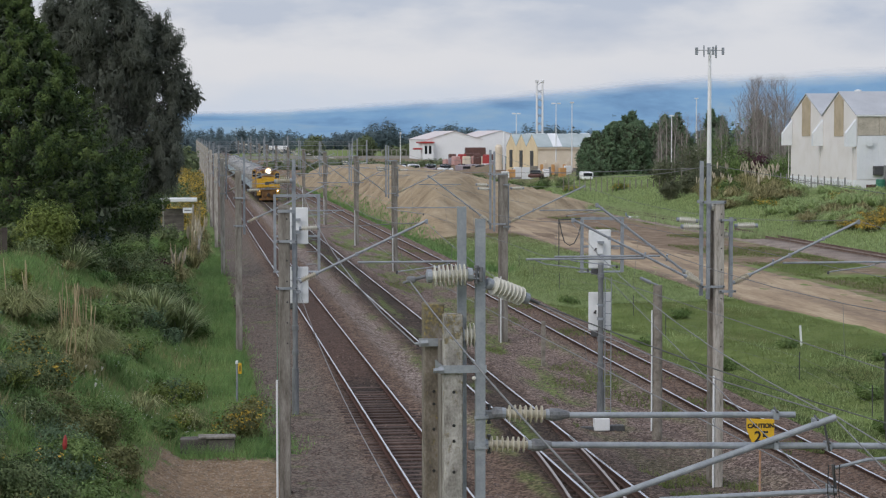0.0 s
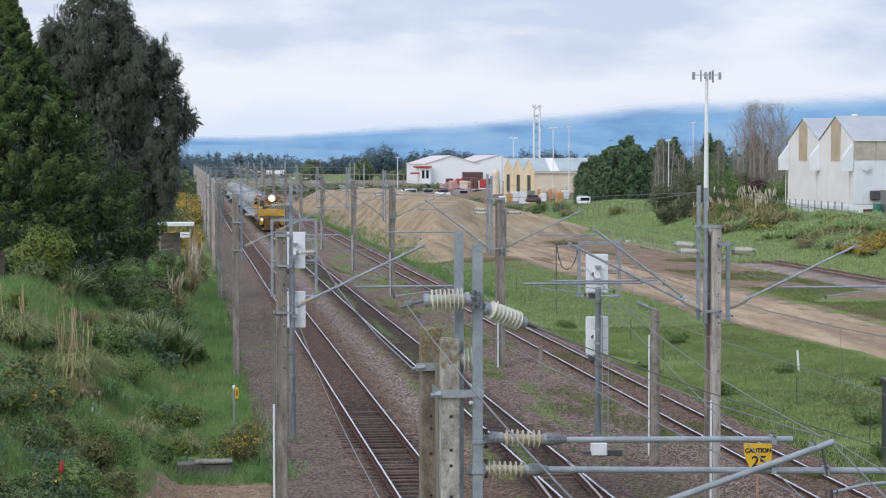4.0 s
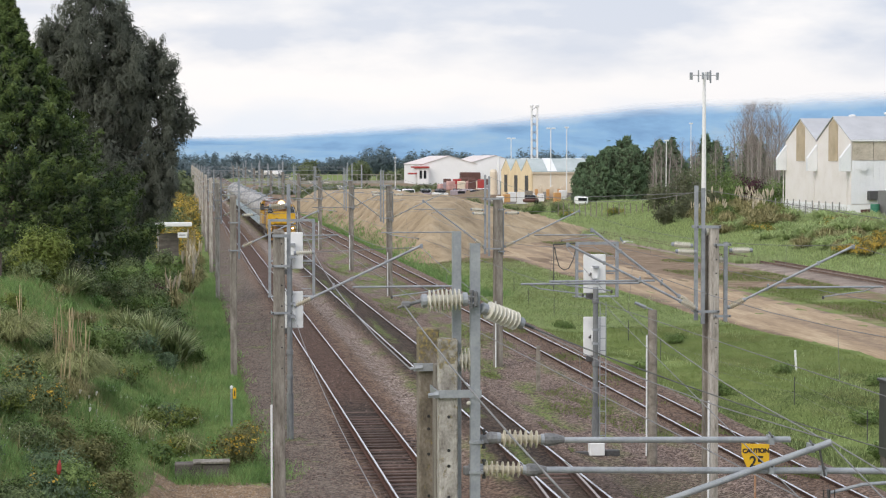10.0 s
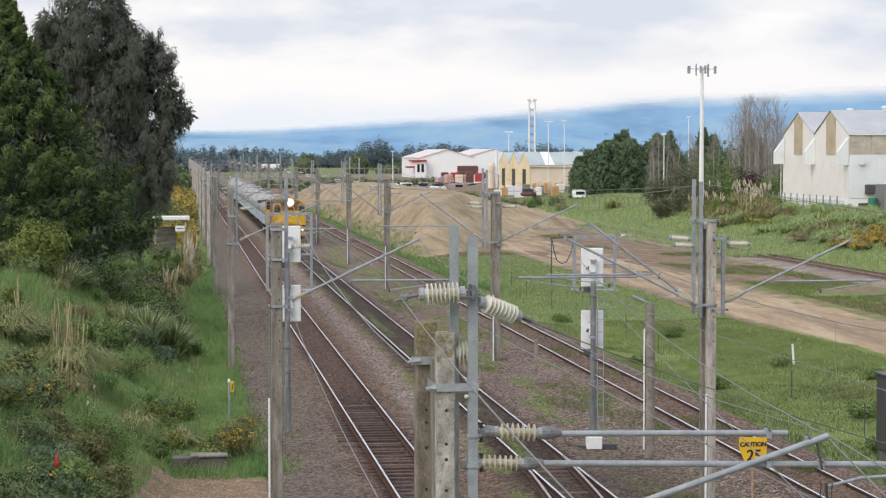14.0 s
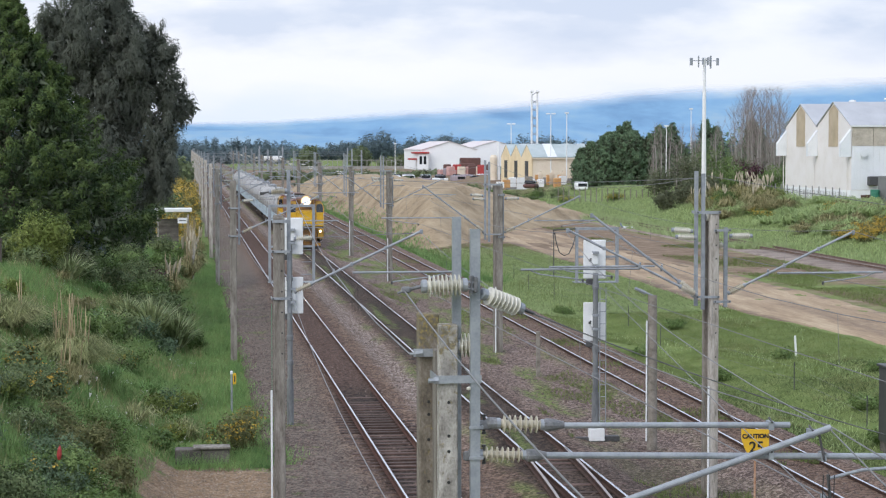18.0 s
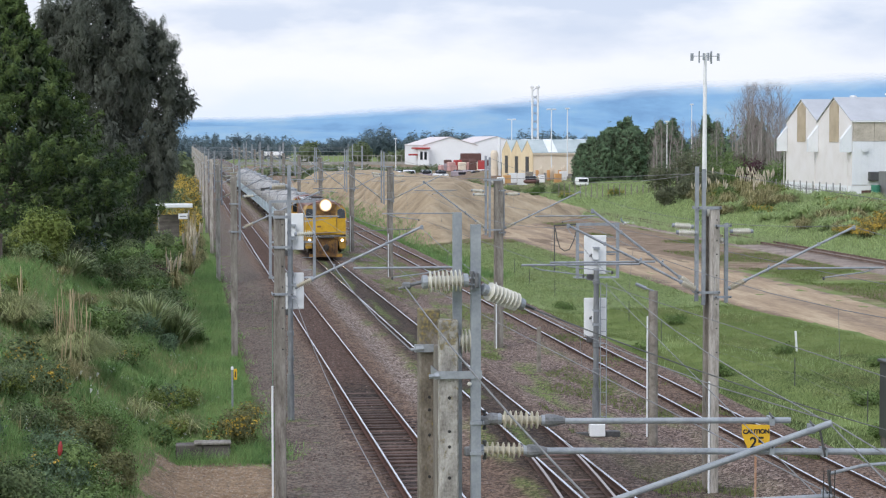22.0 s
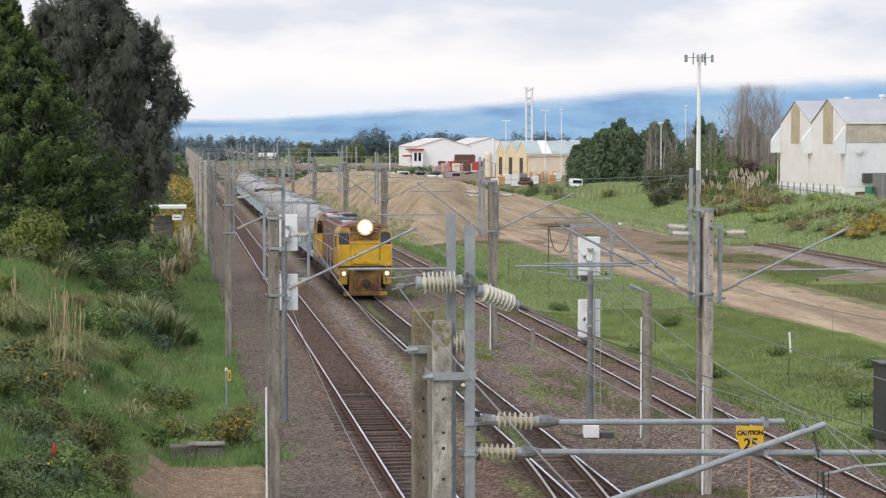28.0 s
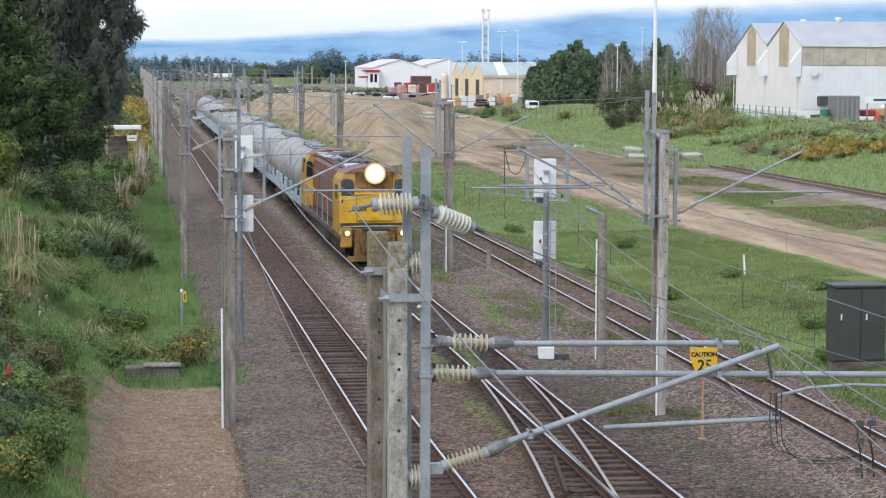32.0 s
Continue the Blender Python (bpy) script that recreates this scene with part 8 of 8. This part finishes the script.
clump(-2.85, 50.5, 0.7, 0.8, GRASS_DRY, 600, 0.018, "dry tussock with a few stalks", "pampas_grass", "pampas on the bank", 1.0, stalks=6)
clump(-0.6, 98.0, 1.1, 1.0, GRASS_DRY, 420, 0.03, "pale dry tussock under the trees", "pampas_grass", "pampas on the bank", 1.0, stalks=10, plumes=3)
for x, y in ((0.55, 118), (0.35, 126), (0.75, 134), (0.2, 112)):
    clump(x, y, 1.5, 0.9, GRASS_DRY, 320, 0.035, "dry tussock with pale plumes beside the line", "pampas_grass", "pampas beside the line", 0.9, stalks=14, plumes=3)
for x, y, pl in ((53.0, 187, 9), (54.2, 184, 9), (55.0, 190, 12), (56.0, 196, 10), (54.5, 195, 9), (52.0, 182, 6), (49.5, 190, 3), (50.6, 186, 4), (55.2, 199, 8), (50.5, 197, 3), (53.0, 199, 8), (51.6, 178, 5)):
    clump(x, y, 1.9, 1.3, GRASS_DRY, 260, 0.05, "pampas grass with cream plumes on the yard bank", "pampas_grass", "pampas on the yard bank", 0.9, plumes=(pl + 1) // 2)
for i in range(16):
    x, y = 46.5 + rng.uniform(0, 14), 140 + rng.uniform(0, 30)
    clump(x, y, 1.1, 1.1, GRASS_SLOPE if i % 3 else GRASS_DRY, 420, 0.05, "coarse grass tussock on the yard bank", "grass_tussock", "tussocks on the yard bank", 1.0)

for x, y, w, h in ((19.0, 55.0, 0.9, 0.5), (20.2, 54.0, 0.7, 0.45), (17.6, 49.5, 0.8, 0.5), (17.2, 64.0, 0.9, 0.45), (20.5, 68.0, 0.8, 0.4), (16.3, 71.0, 0.9, 0.5), (22.4, 64.0, 0.7, 0.35), (19.5, 80.0, 1.0, 0.5), (17.0, 90.0, 1.0, 0.5)):
    bush(x, y, w, h * 0.8, LEAF_BUSH, "low leafy green weed tuft in the field grass", n=200, leaf=0.07, name="weeds", group="weeds in the field")

for i in range(46):
    x, y = 47.5 + rng.uniform(0, 13.5), 138 + rng.uniform(0, 46)
    clump(x, y, rng.uniform(0.7, 1.2), rng.uniform(1.1, 1.9), (GRASS_SLOPE, GRASS_SLOPE, GRASS_SLOPE, GRASS_DRY)[i % 4], 430, 0.055, "soft mound of long grass on the yard bank", "grass_tussock", "tussocks on the yard bank", 1.0)
for i in range(14):
    x, y = 47.6 + rng.uniform(0, 5.5), 133 + rng.uniform(0, 13)
    bush(x, y, 1.9, 0.75, LEAF_HEATH, "low bush thick with orange-yellow flowers", n=160, leaf=0.14, flowers=420, name="gorse_bush", group="gorse on the yard bank")

stand = thing("field_fence", pose(0, 0, 0), "thin dark steel fence standards with slack wire in the field", "fence")
way = [(18.0 + 0.3 * math.sin(i * 1.7), 52.0 + i * 7.5) for i in range(9)]
for x, y in way:
    part("standard", Shape().box(x - 0.012, x + 0.012, y - 0.012, y + 0.012, ground_at(x, y) - 0.2, ground_at(x, y) + 0.85), DARK_STEEL, stand)
for z in (0.35, 0.7):
    part("wire", Shape().path([(x, y, ground_at(x, y) + z) for x, y in way], 0.003, 4), WIRE, stand)

# mixed low growth that breaks up the bank
low_rng = random.Random(11)
for i in range(70):
    y = 33 + 62 * low_rng.random() ** 1.2
    x = low_rng.uniform(-5.5, 0.6) * (0.55 + 0.45 * min(1, y / 60)) - (0.4 if y < 47 else 0)
    if y < 47.5 and x > -1.1:
        continue
    k = i % 7
    if k in (0, 3, 5):
        clump(x, y, low_rng.uniform(0.35, 0.65), low_rng.uniform(0.4, 0.8), (GRASS_BANK, PAMPAS_LEAF, GRASS_DRY)[(k // 2) % 3], 240, 0.02, "grass tussock on the bank", "grass_tussock", "tussocks on the bank")
    else:
        bush(x, y, low_rng.uniform(0.7, 1.5), low_rng.uniform(0.4, 0.85), (LEAF_BUSH, LEAF_BLUE_GREEN, LEAF_DARK, LEAF_LIME)[(i // 2) % 4], "low leafy weeds on the grassy bank", n=240, leaf=0.08, name="weeds", group="weeds on the bank", flowers=(30 if k == 1 else None))

# grass: blades too many to count
def scatter(n, x0, x1, y0, y1, keep=None):
    x, y = rng.uniform(x0, x1, n), y0 + (y1 - y0) * rng.random(n) ** 1.5
    if keep is not None:
        k = keep(x, y)
        x, y = x[k], y[k]
    return np.stack([x, y, land(x, y) - 0.02], 1)


def grass(name, roots, h, w, mat, label, lean=0.5):
    v = blades(roots, h, w, lean).reshape(-1, 3, 3)
    away = (np.cross(v[:, 1] - v[:, 0], v[:, 2] - v[:, 0]) @ np.array(sun_dir)) < 0
    v[away] = v[away][:, ::-1]
    me = quads(name, v.reshape(-1, 3), mat, 3, None, rounded(np.zeros((len(v), 3)), 1.0, 0.3))
    return tagged(new(name, me), label, "grass", kind="stuff")


patch = lambda x, y: wobble(x, y, 1.7, 6) + 0.5 * wobble(x, y, 0.6, 2)
yardless = lambda x, y: ~((x > -0.9 + 0.3 * wobble(x * 0, y, 3, 1)) & (y < 46.4 + 0.4 * wobble(x, y * 0, 1.5, 2)))
r = scatter(255000, -8.5, 1.75, 27, 125, yardless)
tall = patch(r[:, 0], r[:, 1]) > 0.15
grass("bank_grass", r[tall], 0.34, 0.015, GRASS_BANK, "long green grass on the bank", 0.6)
grass("bank_grass_short", r[~tall], 0.17, 0.014, GRASS_BANK, "short fresh green grass on the bank", 0.6)
r = scatter(40000, -8, 0.6, 27, 110, lambda x, y: yardless(x, y) & (patch(x + 31, y) > 0.3))
grass("dry_grass", r, 0.4, 0.018, GRASS_DRY, "dry straw-coloured grass among the green", 0.6)
r = scatter(310000, 15.3, 26.4, 30, 150, lambda x, y: (wobble(x, y, 2.6, 3) > -0.75) & (x < 24.1 + 0.055 * np.maximum(92 - y, 0)))
close = r[:, 1] < 64 + 6 * wobble(r[:, 0], r[:, 1] * 0, 2, 1)
grass("field_grass", r[~close], 0.11, 0.016, GRASS_FIELD, "short green field grass beside the road", 1.1)
grass("rank_grass", r[close], 0.11, 0.012, GRASS_RANK, "darker rank grass beside the track", 1.1)
r = scatter(120000, 15.6, 24.0, 34, 120, lambda x, y: wobble(x, y * 0.45, 2.1, 12) + 0.35 * wobble(x, y, 0.7, 3) > 0.42)
grass("yellowing_grass", r, 0.13, 0.016, GRASS_YELLOW, "paler yellowing grass in patches of the field", 1.1)
r = scatter(60000, 15.3, 24.0, 88, 152, lambda x, y: y < 144 + 3 * wobble(x, y * 0, 3, 2))
grass("field_grass_far", r, 0.14, 0.03, GRASS_SLOPE, "green field grass near the earth mound", 1.0)
r = scatter(34000, 15.3, 24.6, 30, 150, lambda x, y: wobble(x, y * 0.3, 1.9, 9) + 0.5 * wobble(x, y * 0.3, 0.6, 4) > 0.3)
grass("field_grass_long", r, 0.22, 0.014, GRASS_SLOPE, "longer grass tufts in the field", 0.5)
r = scatter(90000, 31.6, 37.7, 50, 260, lambda x, y: wobble(x, y, 6, 5) > -0.35 + 0.6 * smoothstep(120, 145, y))
grass("verge_grass", r, 0.14, 0.04, GRASS_FIELD, "patchy green grass beside the siding", 0.7)
r = scatter(16000, 38.2, 42.6, 138, 290, lambda x, y: wobble(x, y * 0.5, 3, 2) > -0.5 - 0.5 * smoothstep(145, 165, y))
r[:, 2] = -0.2
grass("siding_grass", r, 0.38, 0.06, GRASS_SLOPE, "rough grass grown over the disused siding", 0.7)
r = scatter(115000, 42.4, 62, 80, 300)
grass("slope_grass", r, 0.28, 0.045, GRASS_SLOPE, "rough green grass on the far slope", 0.7)
r = scatter(30000, 9.4, 12.6, 49, 140, lambda x, y: wobble(x * 1.6, y * 0.22, 1.6, 7) + 0.6 * wobble(x, y * 0.3, 0.5, 1) > 0.42)
r[:, 2] = bed(r[:, 0], r[:, 1])
grass("ballast_weeds", r, 0.1, 0.022, GRASS_FIELD, "green weeds growing through the ballast", 0.7)
r = scatter(5200, 8.9, 11.9, 39.2, 43.6, lambda x, y: wobble(x, y, 0.7, 3) > 1.2 * np.hypot((x - 10.5) / 1.3, (y - 41.2) / 1.8) - 0.75)
r[:, 2] = bed(r[:, 0], r[:, 1])
grass("mast_foot_weeds", r, 0.12, 0.016, GRASS_FIELD, "green weeds round the foot of the mast", 0.7)
r = scatter(7000, 13.15, 14.15, 44, 130, lambda x, y: wobble(x * 0, y, 2.4, 5) + 0.4 * wobble(x, y, 0.6, 1) > 0.0)
r[:, 2] = bed(r[:, 0], r[:, 1])
grass("track_weeds", r, 0.12, 0.028, GRASS_FIELD, "low green weeds between the rails", 0.8)
r = scatter(20000, 15.2, 18.8, 110, 270)
r = r[rng.random(len(r)) < np.clip(1.3 - (r[:, 0] - 15.6 - 0.5 * wobble(r[:, 0] * 0, r[:, 1], 4, 2)) / 1.8, 0, 1)]
r[:, 2] = np.maximum(r[:, 2], mound_z(r[:, 0], r[:, 1]))
grass("mound_foot_grass", r, 0.3, 0.06, GRASS_BANK, "green weeds along the foot of the mound", 0.6)
r = scatter(26000, 1.5, 3.0, 46.5, 150)
r = r[rng.random(len(r)) < np.clip(1.0 - (r[:, 0] - 1.65 - 0.35 * wobble(r[:, 0] * 0, r[:, 1], 1.7, 2)) / (0.55 + 0.5 * smoothstep(62, 50, r[:, 1])), 0, 1) ** 1.6]
r[:, 2] = np.maximum(bed(r[:, 0], r[:, 1]), -0.32)
grass("edge_grass", r, 0.13, 0.02, GRASS_BANK, "ragged grass along the ballast edge", 0.7)
n = 1500
x, y = rng.uniform(-4.5, 1.0, n), rng.uniform(38, 96, n)
k = yardless(x, y) & (wobble(x, y, 2.2, 4) > 0.3)
c = np.stack([x[k], y[k], land(x[k], y[k]) + rng.uniform(0.2, 0.4, k.sum())], 1)
tagged(new("wild_flowers", quads("wild_flowers", sprays(c, np.tile([0.0, 0, 1.0], (len(c), 1)), 4, 0.025, 0.03, 0.03), FLOWER_WHITE, 3)), "small white wild flowers on the bank", "flowers", kind="stuff")
for x, y, h in ((-2.54, 50.0, 0.55), (-2.2, 51.2, 0.6), (-2.19, 47.4, 0.5), (-3.69, 47.0, 0.6), (-2.35, 50.4, 0.5)):
    lily = thing("arum_lily", pose(x, y, ground_at(x, y)), "single white arum lily on a green stem", "flower", "lilies on the bank")
    part("bloom", Shape().lathe((0, 0, h - 0.12), (0.02, 0, h - 0.02), [(0, 0.008), (0.4, 0.02), (0.8, 0.028), (1, 0.03)], 8), FLOWER_WHITE, lily)
    part("stem", Shape().tube((0, 0, -0.1), (0, 0, h - 0.12), 0.012, 5), LEAF_BUSH, lily)
red = thing("red_flower", pose(-2.17, 35.4, ground_at(-2.17, 35.4)), "single red flower spike among dark bushes", "flower")
part("bloom", Shape().lathe((0, 0, 0.68), (0.02, 0, 0.93), [(0, 0.02), (0.3, 0.045), (0.7, 0.036), (1, 0.01)], 8), RED_PAINT, red)
part("stem", Shape().tube((0, 0, -0.1), (0, 0, 0.7), 0.012, 5), LEAF_BUSH, red)

# board fence on top of the bank, and stumps beside the line
DARK_BOARDS = material("dark_boards", [(0.04, 0.032, 0.028), (0.075, 0.06, 0.052), (0.11, 0.095, 0.085)], 3, 0.9)
bfence = thing("board_fence", pose(0, 0, 0), "weathered dark grey board fence", "fence")
for i in range(12):
    x = -9.0 + i * 0.22
    z = ground_at(x, 73)
    part("board", Shape().box(x, x + 0.2, 72.98, 73.02, z - 0.3, z + 1.05 + 0.03 * math.sin(i * 3)), DARK_BOARDS, bfence)
part("top_rail", Shape().box(-9.0, -6.36, 72.94, 72.98, ground_at(-6.5, 73) + 0.95, ground_at(-6.5, 73) + 1.03), DARK_BOARDS, bfence)
for i in range(10):
    x, y = 0.45 + 0.09 * (i % 4), 112 + i * 5.0
    st = thing("fence_post", pose(x, y, ground_at(x, y)), "weathered pale concrete fence post beside the line", "post", "old fence posts")
    part("post", Shape().soft(-0.07, 0.07, -0.07, 0.07, -0.3, 1.35 + 0.2 * ((i * 5) % 3), 0.02), CONCRETE_PALE, st)

# pines behind the siding
for x, y, h, r in ((53.0, 268, 5.6, 1.7), (54.0, 267, 6.3, 1.9), (55.4, 266, 6.9, 2.2), (57.0, 268, 7.2, 2.4), (58.7, 266, 7.3, 2.4), (60.4, 268, 7.0, 2.4), (62.2, 267, 7.2, 2.4), (64.0, 269, 7.0, 2.4), (65.6, 268, 6.8, 2.3), (58.0, 274, 7.5, 2.6), (61.6, 276, 7.6, 2.6), (65.4, 274, 7.6, 2.6)):
    plumed(x, y, ground_at(x, y) - 0.2, h, r * 1.15, 420, 50, 1.2, "pine_tree", "dark green conifer in a row beyond the siding", LEAF_PINE, LEAF_PINE, "conifers beyond the siding", 0.34, 0.27, 0.5)
for i in range(19):
    x, y = 59 + i * 2.1, 272 + 6 * math.sin(i * 2.1)
    plumed(x, y, 0.9, 9.0 + 0.6 * math.sin(i * 1.7), 2.6, 130, 30, 1.5, "pine_tree", "slim dark conifer behind bare poplars", LEAF_PINE, LEAF_PINE, "conifers behind the poplars", 0.48, 0.5, 0.8)


POPLAR_BARK = material("pale_poplar_bark", [(0.240, 0.216, 0.192), (0.336, 0.308, 0.280), (0.432, 0.400, 0.368)], 2, 0.9, bump=0)


def poplar(h, seed):
    rr = random.Random(seed)
    sh = Shape()
    sh.tube((0, 0, -0.3), (0.1, 0, h * 0.5), 0.1, 6, 0.07).tube((0.1, 0, h * 0.5), (0.05 + rr.uniform(-0.4, 0.4), 0, h), 0.07, 5, 0.012)
    tw = Shape()
    for i in range(0, 80, 1 if h > 10 else 2):
        z = h * (0.12 + 0.84 * i / 80)
        a = rr.uniform(0, 6.28)
        reach = (0.6 + (0.17 * math.sin(3.1 * i / 80) if h > 10 else 0.12 * (1 - i / 80)) * h) * rr.uniform(0.5, 1.25)
        p = Vector((0.08, 0, z))
        q = p + Vector((math.cos(a) * reach * 0.7, math.sin(a) * reach * 0.7, reach * 1.0))
        tw.tube(p, q, 0.016 if h > 10 else 0.012, 3, 0.007, False)
        for _ in range(3 if h > 10 else 5):
            f = rr.uniform(0.3, 1)
            s = p.lerp(q, f)
            e = s + Vector((rr.uniform(-0.45, 0.45), rr.uniform(-0.45, 0.45), rr.uniform(0.3, 1.0)))
            tw.tube(s, e, 0.009 if h > 10 else 0.007, 3, 0.003, False)
    return sh.mesh("trunk", POPLAR_BARK), tw.mesh("bare_crown", BARE_TWIG)


POPLARS = [poplar(h, k) for k, h in enumerate((5.8, 7.6, 10.5, 13.0))]
for i in range(52):
    if i < 34 and i % 5 > 2:
        continue
    f = (i + random.random()) / 34 if i < 34 else 0.62 + 0.38 * random.random()
    y = 232 + random.uniform(-6, 24) if i < 34 else 262 + random.uniform(-6, 10)
    x = (54.5 + 16.5 * f) * y / 235
    k = (2 if i % 2 else 3) if i >= 34 else (1 if i % 3 else 0)
    t = thing("poplar_tree", pose(x, y, 1.4, 0, 0, random.uniform(0, 360)), "leafless grey-brown poplar with thin upright branches", "tree", "bare poplars")
    part("trunk", POPLARS[k][0], None, t)
    part("bare_crown", POPLARS[k][1], None, t)

# far woods: clumps along the horizon
def woods(name, spans, leaf, label, mat):
    all_blobs = []
    for x0, x1, y, h, w in spans:
        m = max(2, int((x1 - x0) / w * 2.5))
        for i in range(m):
            hh = h * rng.uniform(0.7, 1.1)
            all_blobs.append((x0 + (x1 - x0) * (i + rng.random()) / m, y + rng.uniform(-0.013, 0.013) * y, hh * 0.5 - 0.5, w * 0.62, w * 0.5, hh * 0.56))
    c, out = blob_points(all_blobs, (260 if w < 5 else 520) * len(all_blobs), 0.5, 0.1)
    ob = new(name, quads(name, leaves(c, out, leaf * 1.2, leaf * 0.8, 0, 1.0, out + np.array([0, 0, 0.3])), mat, 3, rounded(out, 0.3, 0.2)))
    return tagged(ob, label, "woods", kind="stuff")


woods("far_woods", [(-160, 60, 1150, 10.5, 3.6), (55, 95, 1000, 8.5, 4), (96, 420, 1250, 9.5, 4.6), (-60, 40, 800, 7.0, 3.6)], 0.95, "belt of trees on the horizon, tinted bluish for haze", HAZED_WOODS)
woods("grove", [(77, 92, 900, 13.0, 6.0), (95, 104, 880, 10.5, 3.0), (102, 120, 860, 12.0, 3.4), (118, 134, 950, 11.0, 8.0), (150, 172, 900, 11.5, 4)], 1.0, "dark grove of tall trees beyond the sheds", HAZED_WOODS)
woods("conifer_belt", [(59, 92, 286, 9.4, 3.2), (60, 90, 280, 7.5, 3.5)], 0.55, "dense dark conifer belt behind the bare poplars", LEAF_PINE)
woods("willows", [(36, 40, 640, 8.0, 4.5), (58, 64, 700, 7.5, 4.5), (62, 74, 640, 4.5, 4)], 1.2, "fresh green willows far along the line", WILLOW)
woods("far_scrub", [(16, 60, 430, 2.2, 4), (-22, 0, 360, 5.5, 5), (-60, -4, 520, 7, 6), (20, 40, 350, 1.8, 3)], 0.8, "green scrub far along the line", WILLOW)

# pebbles on the bare soil and loose stones on the ballast
PEBBLE = material("pale_pebbles", [(0.138, 0.098, 0.063), (0.230, 0.172, 0.121), (0.345, 0.276, 0.213)], 3, 0.9, bump=0, island=0.35)


BALLAST_STONE = material("loose_ballast", [(0.055, 0.037, 0.029), (0.129, 0.092, 0.073), (0.248, 0.191, 0.162)], 0.7, 0.9, bump=0, fine=3, island=0.5)


def pebbles(name, x, y, z, size, label, mat=PEBBLE):
    n = len(x)
    base = np.array([(1, 0.2, 0), (0.1, 0.95, 0), (-0.95, 0.3, 0), (-0.5, -0.85, 0), (0.6, -0.8, 0), (0.05, 0.05, 0.6)])
    k = size * rng.uniform(0.4, 1.4, n)[:, None, None]
    a = rng.uniform(0, 6.28, n)
    rot = np.stack([np.stack([np.cos(a), -np.sin(a), 0 * a], 1), np.stack([np.sin(a), np.cos(a), 0 * a], 1), np.stack([0 * a, 0 * a, 0 * a + 1], 1)], 1)
    p = np.einsum("nij,kj->nki", rot, base) * k * rng.uniform(0.75, 1.25, (n, 6, 3)) + np.stack([x, y, z], 1)[:, None, :]
    tri = p[:, [[0, 1, 5], [1, 2, 5], [2, 3, 5], [3, 4, 5], [4, 0, 5]]].reshape(-1, 3)
    return tagged(new(name, quads(name, tri, mat, 3)), label, "stones", kind="stuff")


x, y = rng.uniform(-0.9, 2.1, 7000), rng.uniform(26, 46.5, 7000)
pebbles("pebbles", x, y, land(x, y), 0.034, "scattered pale pebbles on bare soil")
x, y = rng.uniform(1.9, 15.2, 40000), 26 + 80 * rng.random(40000) ** 1.7
k = (np.abs(x - 4.955) > 0.72) & (np.abs(x - 8.315) > 0.78) & ((np.abs(x - 8.5) > 1.9) | (y > 48)) | (rng.random(len(x)) < 0.12)
x, y = x[k], y[k]
pebbles("ballast_stones", x, y, bed(x, y) + 0.003, 0.036, "loose angular ballast stones", BALLAST_STONE)

# ---- sleepers, last ----
for k, c in enumerate(TRACKS):
    for i in range(300):
        y = 26 + i * 0.5
        s = new("sleeper", SLEEPER_MESH)
        s.parent = track_things[k]
        s.matrix_basis = pose(random.uniform(-0.03, 0.03), y, random.uniform(-0.04, -0.006), 0, 0, random.uniform(-1, 1))


# ---- what moves ----
def motions():
    times = [0.5 * i for i in range(65)]
    walk(loco, [(t, pose(TRACK_X, train_at(t), 0)) for t in times])
    for i, w in enumerate(WAGONS):
        walk(w, [(t, pose(TRACK_X, train_at(t) + 17.0 + 14.75 * i, 0)) for t in times])
    for w, y, r in wheels:
        walk(w, [(0.1 * i, pose(0, y, r, math.degrees((215.5 - train_at(0.1 * i)) / r), 0, 0)) for i in range(321)])


motions()
